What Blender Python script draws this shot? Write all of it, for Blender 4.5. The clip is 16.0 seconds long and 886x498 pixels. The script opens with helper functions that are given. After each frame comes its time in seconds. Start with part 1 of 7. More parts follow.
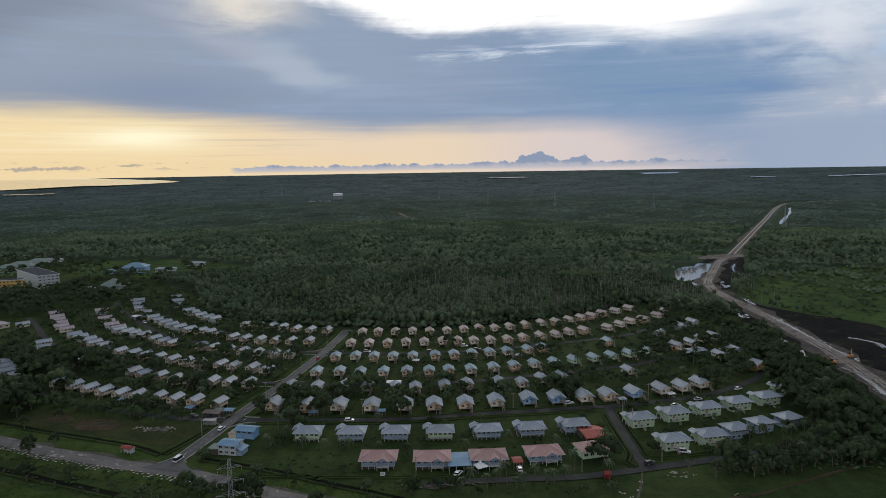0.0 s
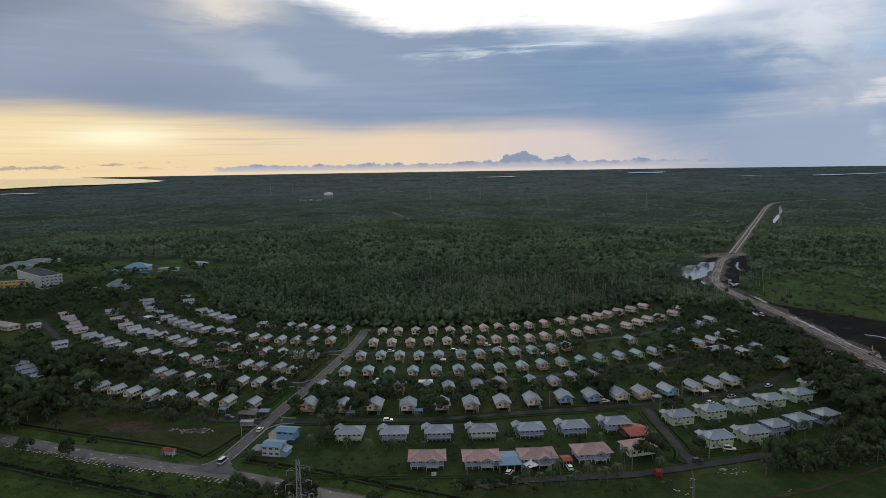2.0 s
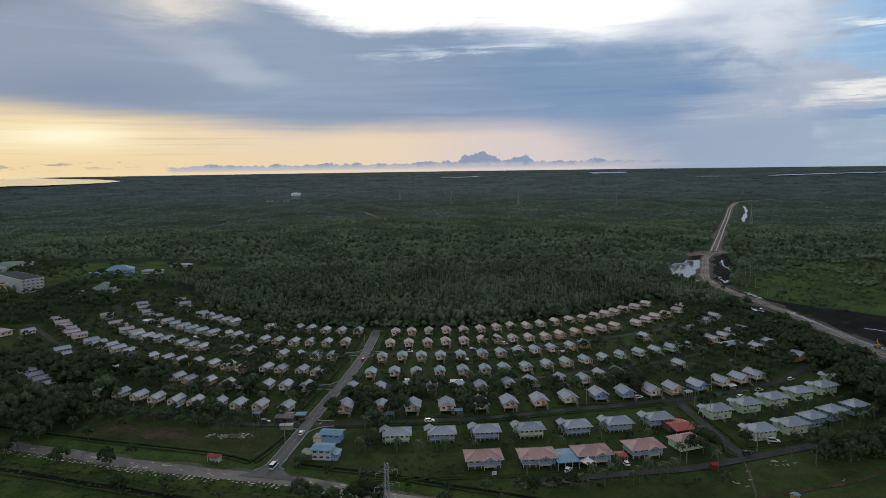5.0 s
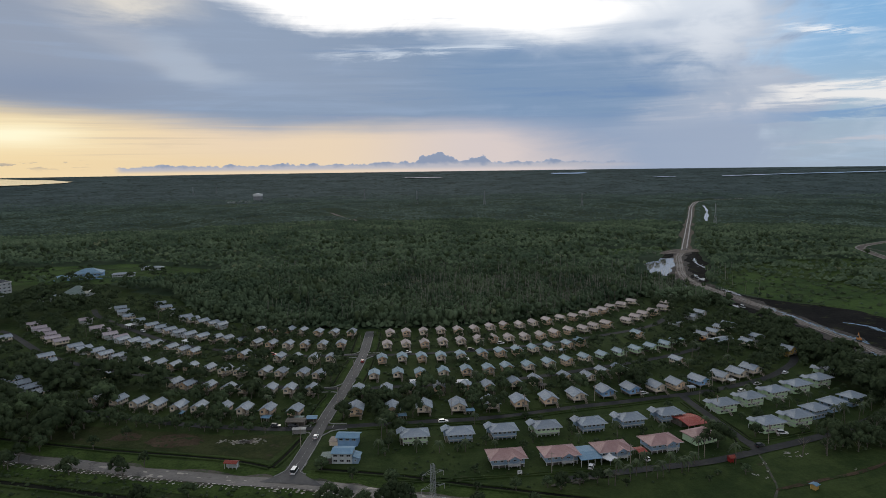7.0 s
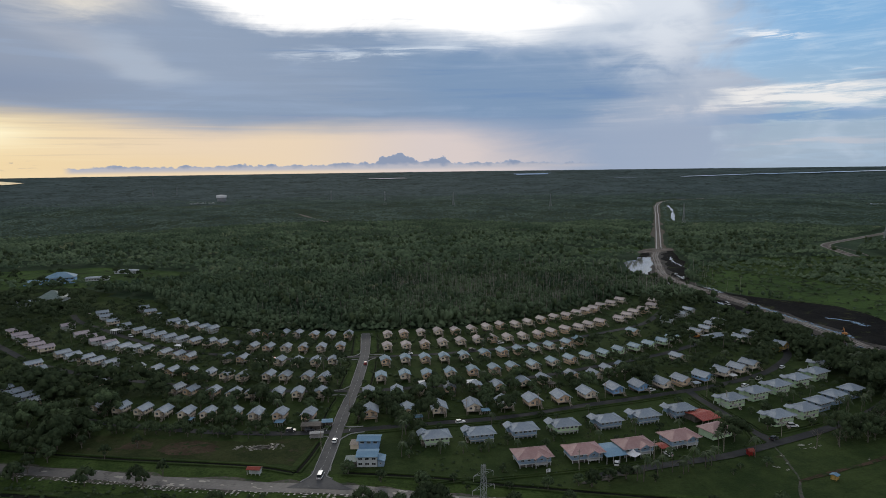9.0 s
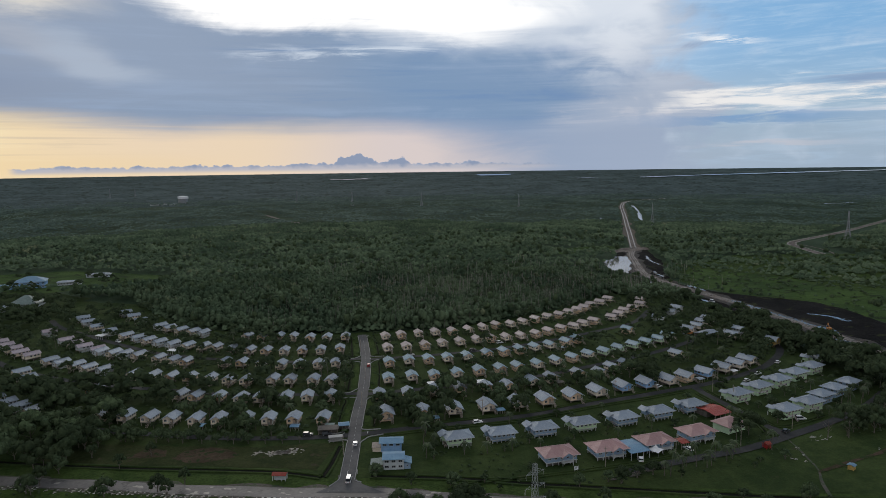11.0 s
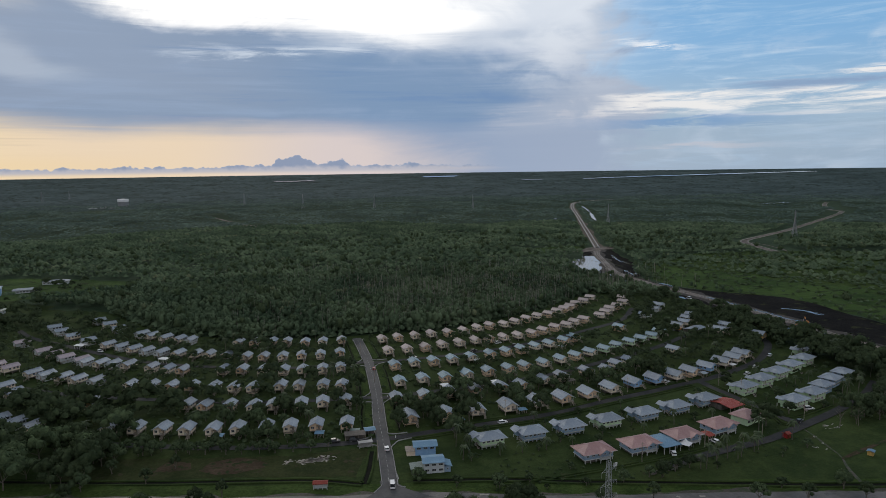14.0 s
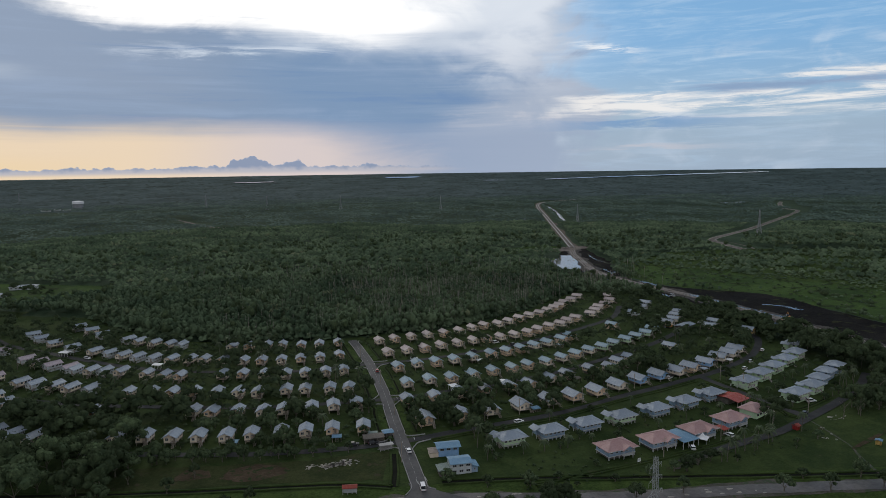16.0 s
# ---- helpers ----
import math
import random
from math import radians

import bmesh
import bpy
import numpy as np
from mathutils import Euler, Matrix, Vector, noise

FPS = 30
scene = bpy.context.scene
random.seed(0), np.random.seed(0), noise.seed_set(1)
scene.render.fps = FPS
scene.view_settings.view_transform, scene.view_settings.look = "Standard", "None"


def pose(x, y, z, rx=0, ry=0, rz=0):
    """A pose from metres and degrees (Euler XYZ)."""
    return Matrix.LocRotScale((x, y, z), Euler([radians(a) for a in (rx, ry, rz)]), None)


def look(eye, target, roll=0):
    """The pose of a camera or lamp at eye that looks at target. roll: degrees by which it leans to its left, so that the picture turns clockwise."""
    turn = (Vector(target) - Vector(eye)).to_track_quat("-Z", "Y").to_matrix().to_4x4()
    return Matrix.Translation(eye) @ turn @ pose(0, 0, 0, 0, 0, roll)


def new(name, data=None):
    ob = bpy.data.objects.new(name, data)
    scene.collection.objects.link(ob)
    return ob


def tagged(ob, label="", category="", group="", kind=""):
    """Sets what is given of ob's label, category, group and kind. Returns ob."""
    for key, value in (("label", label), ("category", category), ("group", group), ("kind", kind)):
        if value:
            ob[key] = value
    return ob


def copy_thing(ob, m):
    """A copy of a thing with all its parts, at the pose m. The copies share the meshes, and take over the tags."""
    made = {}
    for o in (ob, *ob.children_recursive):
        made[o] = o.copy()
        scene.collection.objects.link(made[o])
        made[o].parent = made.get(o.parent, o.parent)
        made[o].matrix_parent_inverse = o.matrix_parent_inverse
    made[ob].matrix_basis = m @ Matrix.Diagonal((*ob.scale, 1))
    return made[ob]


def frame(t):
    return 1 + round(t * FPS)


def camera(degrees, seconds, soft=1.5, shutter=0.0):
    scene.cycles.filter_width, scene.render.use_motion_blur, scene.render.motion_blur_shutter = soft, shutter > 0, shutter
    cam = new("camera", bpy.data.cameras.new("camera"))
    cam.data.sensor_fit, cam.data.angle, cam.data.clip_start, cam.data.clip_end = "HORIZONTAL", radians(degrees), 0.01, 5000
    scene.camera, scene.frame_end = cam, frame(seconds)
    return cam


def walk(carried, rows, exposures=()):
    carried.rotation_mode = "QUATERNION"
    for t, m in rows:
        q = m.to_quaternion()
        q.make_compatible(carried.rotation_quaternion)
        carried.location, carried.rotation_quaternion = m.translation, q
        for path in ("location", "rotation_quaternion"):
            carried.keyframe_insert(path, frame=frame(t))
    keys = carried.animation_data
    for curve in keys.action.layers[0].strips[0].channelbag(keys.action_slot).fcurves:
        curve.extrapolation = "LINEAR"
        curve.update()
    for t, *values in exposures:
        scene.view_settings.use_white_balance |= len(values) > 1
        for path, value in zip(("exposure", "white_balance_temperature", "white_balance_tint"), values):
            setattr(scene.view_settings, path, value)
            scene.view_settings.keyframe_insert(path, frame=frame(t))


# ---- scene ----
cam = camera(67.3, 16.0, soft=0.65)
METRES, EYE, TILT, LEAN, TURN = 200.0, 115.5, -6.9, 0.9, 0.0
ROWS = [
    (0.0, 0.0, 0.0, 0.0, 0.0, 0.0, 0.0),
    (0.5, -0.0312, 0.0011, -0.0003, -0.33, -0.02, 0.04),
    (1.0, -0.0613, 0.0025, -0.0006, -0.64, -0.03, 0.07),
    (1.5, -0.0936, 0.0042, -0.001, -0.99, -0.04, 0.1),
    (2.0, -0.1247, 0.0061, -0.0011, -1.34, -0.05, 0.13),
    (2.5, -0.1555, 0.0084, -0.0014, -1.67, -0.06, 0.17),
    (3.0, -0.1861, 0.0106, -0.0016, -1.98, -0.06, 0.2),
    (5.5, -0.3411, 0.027, -0.0034, -5.76, -0.04, 0.6),
    (6.0, -0.3718, 0.0312, -0.0033, -6.66, -0.04, 0.7),
    (6.5, -0.4012, 0.0357, -0.0033, -7.52, -0.03, 0.81),
    (7.0, -0.4319, 0.0409, -0.003, -8.43, -0.04, 0.91),
    (7.5, -0.4634, 0.0467, -0.0029, -9.31, -0.03, 1.02),
    (8.0, -0.4929, 0.0527, -0.0027, -10.12, -0.03, 1.11),
    (8.5, -0.5238, 0.0596, -0.0021, -10.98, -0.04, 1.21),
    (9.0, -0.5541, 0.0669, -0.002, -11.81, -0.03, 1.32),
    (11.5, -0.706, 0.1096, 0.0009, -16.09, -0.06, 1.81),
    (12.0, -0.7342, 0.1194, 0.0016, -16.9, -0.06, 1.91),
    (12.5, -0.7637, 0.1301, 0.0024, -17.77, -0.07, 2.01),
    (13.0, -0.793, 0.1412, 0.0032, -18.62, -0.07, 2.12),
    (13.5, -0.8224, 0.1527, 0.0039, -19.48, -0.07, 2.23),
    (14.0, -0.8518, 0.1647, 0.0048, -20.34, -0.08, 2.34),
    (14.5, -0.8807, 0.1771, 0.0054, -21.21, -0.1, 2.45),
    (15.0, -0.9085, 0.1897, 0.0063, -22.06, -0.12, 2.56),
    (15.5, -0.939, 0.2039, 0.0074, -22.98, -0.14, 2.7),
    (16.0, -0.9672, 0.2178, 0.0084, -23.9, -0.16, 2.81),
]
walk(cam, [(t, pose(0, 0, EYE, TILT, LEAN, TURN) @ pose(METRES * x, METRES * y, METRES * z, 90 + pitch, roll, yaw)) for t, x, y, z, yaw, pitch, roll in ROWS])


# ---- colour and node helpers ----
def lin(r, g, b):
    """Linear colour from 0-255 display values."""
    return tuple(((c / 255 + 0.055) / 1.055) ** 2.4 if c > 10 else c / 255 / 12.92 for c in (r, g, b))


class Sock:
    """A node socket that can be added, multiplied and so on."""

    def __init__(self, tree, out):
        self.tree, self.out = tree, out

    def op(self, kind, *others):
        n = self.tree.nodes.new("ShaderNodeMath")
        n.operation = kind
        for i, v in enumerate((self, *others)):
            if isinstance(v, Sock):
                self.tree.links.new(v.out, n.inputs[i])
            else:
                n.inputs[i].default_value = v
        return Sock(self.tree, n.outputs[0])

    def __add__(self, o):
        return self.op("ADD", o)

    def __sub__(self, o):
        return self.op("SUBTRACT", o)

    def __mul__(self, o):
        return self.op("MULTIPLY", o)

    def __rsub__(self, o):
        return (self * -1.0) + o

    def __radd__(self, o):
        return self.op("ADD", o)

    def __rmul__(self, o):
        return self.op("MULTIPLY", o)

    def step(self, a, b):
        """0 at a, 1 at b, smooth between."""
        n = self.tree.nodes.new("ShaderNodeMapRange")
        n.interpolation_type = "SMOOTHSTEP"
        flip = a > b
        n.inputs["From Min"].default_value, n.inputs["From Max"].default_value = min(a, b), max(a, b)
        n.inputs["To Min"].default_value, n.inputs["To Max"].default_value = (1, 0) if flip else (0, 1)
        self.tree.links.new(self.out, n.inputs["Value"])
        return Sock(self.tree, n.outputs["Result"])

    def bell(self, centre, wide):
        """1 at centre, falling off to both sides."""
        d = (self - centre) * (1.0 / wide)
        return (d * d * -1.0).op("EXPONENT")


def mixed(tree, a, b, f):
    """Colour a going to b by f; each a Sock or a colour."""
    n = tree.nodes.new("ShaderNodeMix")
    n.data_type = "RGBA"
    for sock, v in ((n.inputs[6], a), (n.inputs[7], b)):
        if isinstance(v, Sock):
            tree.links.new(v.out, sock)
        else:
            sock.default_value = (*v[:3], 1)
    if isinstance(f, Sock):
        tree.links.new(f.out, n.inputs[0])
    else:
        n.inputs[0].default_value = f
    return Sock(tree, n.outputs[2])


def vec(tree, x, y, z):
    n = tree.nodes.new("ShaderNodeCombineXYZ")
    for i, v in enumerate((x, y, z)):
        if isinstance(v, Sock):
            tree.links.new(v.out, n.inputs[i])
        else:
            n.inputs[i].default_value = v
    return Sock(tree, n.outputs[0])


def grain(tree, where, scale, detail=3.0, rough=0.55, distort=0.0):
    n = tree.nodes.new("ShaderNodeTexNoise")
    n.inputs["Scale"].default_value, n.inputs["Detail"].default_value = scale, detail
    n.inputs["Roughness"].default_value, n.inputs["Distortion"].default_value = rough, distort
    tree.links.new(where.out, n.inputs["Vector"])
    return Sock(tree, n.outputs[0])


# ---- sky and sun ----
SUN_AZ, SUN_EL = 4.0, 24.0
world = bpy.data.worlds.new("evening_sky")
scene.world = world
world.use_nodes = True
wt = world.node_tree
wt.nodes.clear()
sky = wt.nodes.new("ShaderNodeTexSky")
sky.sky_type, sky.sun_disc = "NISHITA", False
sky.sun_elevation, sky.sun_rotation = radians(SUN_EL), radians(SUN_AZ)
sky.air_density, sky.dust_density = 1.0, 0.6
way = wt.nodes.new("ShaderNodeTexCoord")
sep = wt.nodes.new("ShaderNodeSeparateXYZ")
wt.links.new(way.outputs["Generated"], sep.inputs[0])
dx, dy, dz = (Sock(wt, s) for s in sep.outputs)
az = dx.op("ARCTAN2", dy) * (180 / math.pi)
el = dz.op("ARCSINE") * (180 / math.pi)
# cloud grain at several sizes, stretched along the horizon
big = grain(wt, vec(wt, az * 0.035, el * 0.11, 1.3), 1.0, 5, 0.55, 0.6) - 0.5
fine = grain(wt, vec(wt, az * 0.09, el * 0.42, 7.1), 1.0, 8, 0.62, 0.8) - 0.5
wisp = grain(wt, vec(wt, az * 0.07 + el * 0.05, el * 0.62, 3.7), 1.0, 8, 0.62, 1.4) - 0.5
thin = grain(wt, vec(wt, az * 0.16 - el * 0.10, el * 1.5, 12.0), 1.0, 8, 0.66, 1.0) - 0.5
smear = grain(wt, vec(wt, az * 0.045 - el * 0.03, el * 1.1, 31.0), 1.0, 6, 0.6, 0.4) - 0.5
billow = grain(wt, vec(wt, az * 0.20, el * 0.36, 21.0), 1.0, 6, 0.55, 0.5) - 0.5
az_w = az + big * 18.0
el_w = el + big * 2.4 + fine * 1.4

# clear air beyond the sheet, with high thin ice cloud
scale_sky = wt.nodes.new("ShaderNodeVectorMath")
scale_sky.operation = "SCALE"
wt.links.new(sky.outputs[0], scale_sky.inputs[0])
scale_sky.inputs["Scale"].default_value = 0.10
clear = mixed(wt, lin(152, 176, 200), lin(122, 172, 217), (el + big * 3.0).step(2.0, 10.5))
clear = mixed(wt, clear, Sock(wt, scale_sky.outputs[0]), 0.12)
clear = mixed(wt, clear, lin(190, 214, 236), (thin + wisp * 0.6).step(-0.10, 0.34) * 0.55)
clear = mixed(wt, clear, lin(212, 222, 234), (billow + wisp * 0.4).step(0.0, 0.28) * el.step(11.0, 7.0) * 0.7)

# the grey-blue sheet
deck = mixed(wt, lin(142, 153, 172), lin(138, 156, 181), az_w.step(-24.0, -6.0))
deck = mixed(wt, deck, lin(124, 151, 184), (az + big * 10.0).step(0.0, 16.0) * 0.85)
deck = mixed(wt, deck, lin(150, 170, 198), (smear + fine * 0.6).step(-0.05, 0.30) * 0.65)
deck = mixed(wt, deck, lin(106, 138, 182), (smear * -0.8 - wisp * 0.6).step(0.0, 0.24) * az.step(-10.0, 4.0) * 0.6)
deck = mixed(wt, deck, lin(120, 138, 168), (el - 6.6 + big * 2.0).bell(0.0, 1.3) * az.bell(-22.0, 7.0) * 0.7)
# darker folds high in the west, and the pale slope beside them
deck = mixed(wt, deck, lin(112, 120, 140), (el * 0.8 - az * 0.45 + big * 6.0 + wisp * 3.0).step(20.5, 24.0) * 0.8)
slope = (el - 9.4 + (az + 15.0) * 0.42 + big * 2.5).bell(0.0, 1.5) * az.step(-27.0, -19.0) * az.step(-8.0, -12.0)
deck = mixed(wt, deck, lin(192, 194, 200), (slope * (0.8 + fine * 2.2 + wisp)).step(0.1, 1.1) * 0.5)
fan = (az + 13.2 - (9.5 - el) * 0.55 - billow * 3.0).bell(0.0, 2.4) * el.step(6.2, 8.2) * el.step(11.5, 9.4) + (az + 9.0).bell(0.0, 3.2) * (el - 7.3).bell(0.0, 0.7) * 0.7
deck = mixed(wt, deck, lin(176, 189, 206), (fan * (0.85 + wisp * 1.6)).step(0.08, 1.0) * 0.85)
# bright filaments across the middle
thread = (el - 9.3 - az * 0.058 + fine * 2.2 + thin * 1.2).bell(0.0, 0.6) * az.step(-5.0, 1.0) * az.step(19.0, 11.0)
deck = mixed(wt, deck, lin(218, 228, 240), (thread * (0.55 + thin * 3.0 + smear * 1.5)).step(0.1, 1.0) * 0.7)
# the sheet thins to a pinkish grey veil below its eastern end
veil = (az - 22.0 - (el - 3.4) * 1.9 + big * 8.0 + smear * 6.0).step(-2.0, 6.0)
deck = mixed(wt, deck, lin(178, 187, 203), veil * 0.75)
deck = mixed(wt, deck, lin(206, 206, 214), veil * (billow + wisp).step(-0.02, 0.26) * el.step(2.5, 4.5) * 0.7)
deck = mixed(wt, deck, lin(158, 170, 190), (az + big * 20.0).step(10.0, -6.0) * el.step(3.5, 8.0) * 0.35)
edge = az + big * 7.0 + billow * 9.0 + fine * 3.0 - el.bell(4.9, 1.2) * 2.2 + el.bell(7.8, 1.0) * 1.6
col = mixed(wt, clear, deck, edge.step(36.4, 33.6))
# white rim of the sheet, and streaks beyond it
col = mixed(wt, col, lin(236, 239, 244), (edge - 31.5).bell(0.0, 4.2) * el.step(5.0, 9.5) * (0.72 + billow * 1.8 + fine * 1.2).step(0.2, 1.0) * 0.7)
beyond = (az + billow * 8.0).step(31.0, 36.0)
streak = ((el - 4.9 - smear * 3.6).bell(0.0, 1.0) + (el - 6.6).bell(0.0, 0.45) * az.step(49.0, 54.0)) * (0.62 + thin * 2.2 + wisp * 1.6)
col = mixed(wt, col, lin(240, 238, 236), streak.step(0.12, 0.72) * beyond * 0.9)
col = mixed(wt, col, lin(104, 148, 196), ((el - 3.45 - thin * 1.6).bell(0.0, 0.55) * (0.75 + wisp * 2.4)).step(0.25, 0.8) * az.bell(40.5, 6.5) * 0.85)
col = mixed(wt, col, lin(136, 158, 190), ((el - 5.95 - fine * 1.4).bell(0.0, 0.42) * (0.7 + thin * 2.2)).step(0.2, 0.8) * az.step(42.0, 46.0) * 0.8)
col = mixed(wt, col, lin(226, 214, 212), ((el - 1.6 - thin * 0.8).bell(0.0, 0.28) * (0.5 + wisp * 2.6)).step(0.2, 0.7) * az.bell(41.0, 5.0) * 0.8)
col = mixed(wt, col, lin(240, 243, 247), ((el - 9.6 + (az - 37.5) * 0.1 - fine * 1.5).bell(0.0, 0.4) * (0.6 + thin * 3.0)).step(0.3, 0.8) * az.bell(37.6, 2.4) * 0.9)
# the pale wash and the hot opening above
pale = (el_w + billow * 1.6 - (az - 22.0) * (az - 22.0) * 0.0022).step(8.8, 11.6) * az_w.step(6.0, 16.0) * edge.step(35.5, 32.0)
col = mixed(wt, col, lin(220, 227, 237), pale * (0.7 + 0.25 * el.step(10.5, 12.5)))
col = mixed(wt, col, lin(238, 230, 216), (az + 16.0 + billow * 6.0).bell(0.0, 3.6) * (el_w + fine * 2.0).step(10.6, 13.2) * 0.85)
rim = (az + 2.0).step(0.0, -11.0) * 2.3 - (az - 19.0).bell(0.0, 5.0) * 0.9
opening = el + big * 1.2 + fine * 2.6 + billow * 1.3 + smear * 2.0 - rim
hot = opening.step(10.6, 12.9) * az_w.step(-18.0, -10.0) * (az + big * 10.0 + billow * 10.0 + fine * 8.0).step(29.0, 18.0)
col = mixed(wt, col, (1.25, 1.22, 1.18), hot)
# low light: yellow in the west, peach to the middle, grey-blue beyond
low = (el + big * 1.6 + smear * 1.5 - az.step(-6.0, -30.0) * 1.3).step(4.5, 2.3)
low_col = mixed(wt, lin(246, 222, 174), lin(236, 214, 186), az.step(-26.0, -6.0))
low_col = mixed(wt, low_col, lin(218, 205, 202), az.step(-2.0, 12.0))
low_col = mixed(wt, low_col, lin(148, 164, 190), (az + fine * 10.0 + el * 1.2).step(14.0, 27.0))
low_col = mixed(wt, low_col, lin(150, 172, 196), az.step(30.0, 42.0))
stripe = grain(wt, vec(wt, az * 0.05 + el * 0.05, el * 2.6, 44.0), 1.0, 7, 0.62, 0.5) - 0.5
low_col = mixed(wt, low_col, lin(206, 190, 168), stripe.step(0.02, 0.22) * az.step(-4.0, -18.0) * el.bell(2.6, 2.0) * 0.75)
low_col = mixed(wt, low_col, lin(255, 240, 200), stripe.step(-0.02, -0.2) * az.step(-2.0, -14.0) * el.bell(2.8, 1.8) * 0.75)
low_col = mixed(wt, low_col, (1.06, 0.98, 0.70), (az + 24.0 + smear * 5.0).bell(0.0, 4.2) * (el - 2.75 + stripe * 1.2).bell(0.0, 0.9) * 0.95)
low_col = mixed(wt, low_col, lin(240, 212, 164), el.bell(0.5, 0.9) * az.step(2.0, -12.0) * 0.5)
col = mixed(wt, col, low_col, low * (0.97 - 0.45 * az.step(14.0, 34.0)))
# bank of cumulus on the horizon: heaped heads over a fading base
def heads(scale, lift):
    n = wt.nodes.new("ShaderNodeTexVoronoi")
    n.feature, n.inputs["Scale"].default_value = "SMOOTH_F1", scale
    n.inputs["Smoothness"].default_value = 0.25
    wt.links.new(vec(wt, az, el * 1.25, lift).out, n.inputs["Vector"])
    return 0.45 - Sock(wt, n.outputs["Distance"])


puff = heads(1.1, 2.0) * 0.34 + heads(2.7, 5.0) * 0.16 + (grain(wt, vec(wt, az * 3.0, el * 4.0, 0.0), 1.0, 5, 0.6) - 0.5) * 0.22
swell = grain(wt, vec(wt, az * 0.22, 0.0, 5.0), 1.0, 3, 0.55) - 0.5
tower = az.step(6.0, 6.9) * az.step(9.6, 8.0) * 0.92 + az.bell(9.8, 1.6) * 0.42 + az.bell(11.8, 0.9) * 0.48 + az.bell(3.9, 0.9) * 0.25 + az.bell(18.0, 2.2) * 0.14
top = 0.42 + swell * 0.42 + puff * (1.0 + tower * 1.2) + tower * 0.85 - az.step(20.0, 26.0) * 0.3
bank = (top - el).step(-0.02, 0.06) * az.step(-17.8, -17.0) * az.step(27.0, 21.0)
bank_col = mixed(wt, lin(182, 182, 192), lin(134, 149, 176), (el - 0.30 + puff * 0.9).step(-0.25, 0.22))
bank_col = mixed(wt, bank_col, lin(158, 172, 196), (top - el).step(0.16, 0.02) * 0.5)
col = mixed(wt, col, bank_col, bank * el.step(-0.25, 0.12) * 0.94)
west = (0.18 + swell * 0.7 + puff * 0.9 - (el - 0.42).op("ABSOLUTE")).step(0.0, 0.12) * az.step(-27.5, -29.0)
west = west + ((grain(wt, vec(wt, az * 0.45, el * 2.4, 9.0), 1.0, 7, 0.62) - 0.5 + puff * 0.4).step(0.03, 0.10) * el.bell(0.55, 0.28) * az.step(-18.8, -21.0))
col = mixed(wt, col, lin(168, 160, 154), west.op("MINIMUM", 1.0) * 0.8)
# overhead and behind: a high even overcast; unseen back raised to light house fronts
col = mixed(wt, col, lin(168, 176, 188), (el - az.bell(7.0, 16.0) * 9.0).step(14.5, 24.0) * 0.9)
back = dy.step(0.3, -0.3)
col = mixed(wt, col, lin(186, 190, 199), back)
ground_side = el.step(-0.4, -3.0)
col = mixed(wt, col, lin(60, 68, 66), ground_side)
bg = wt.nodes.new("ShaderNodeBackground")
bg.inputs["Strength"].default_value = 1.0
wt.links.new(col.out, bg.inputs["Color"])
wout = wt.nodes.new("ShaderNodeOutputWorld")
wt.links.new(bg.outputs[0], wout.inputs["Surface"])

sun = new("sun", bpy.data.lights.new("sun", "SUN"))
sun.data.energy, sun.data.angle, sun.data.color = 0.5, radians(14), (1.0, 0.93, 0.82)
a, e = radians(SUN_AZ), radians(SUN_EL)
sun.matrix_basis = look((math.sin(a) * math.cos(e) * 100, math.cos(a) * math.cos(e) * 100, math.sin(e) * 100), (0, 0, 0))


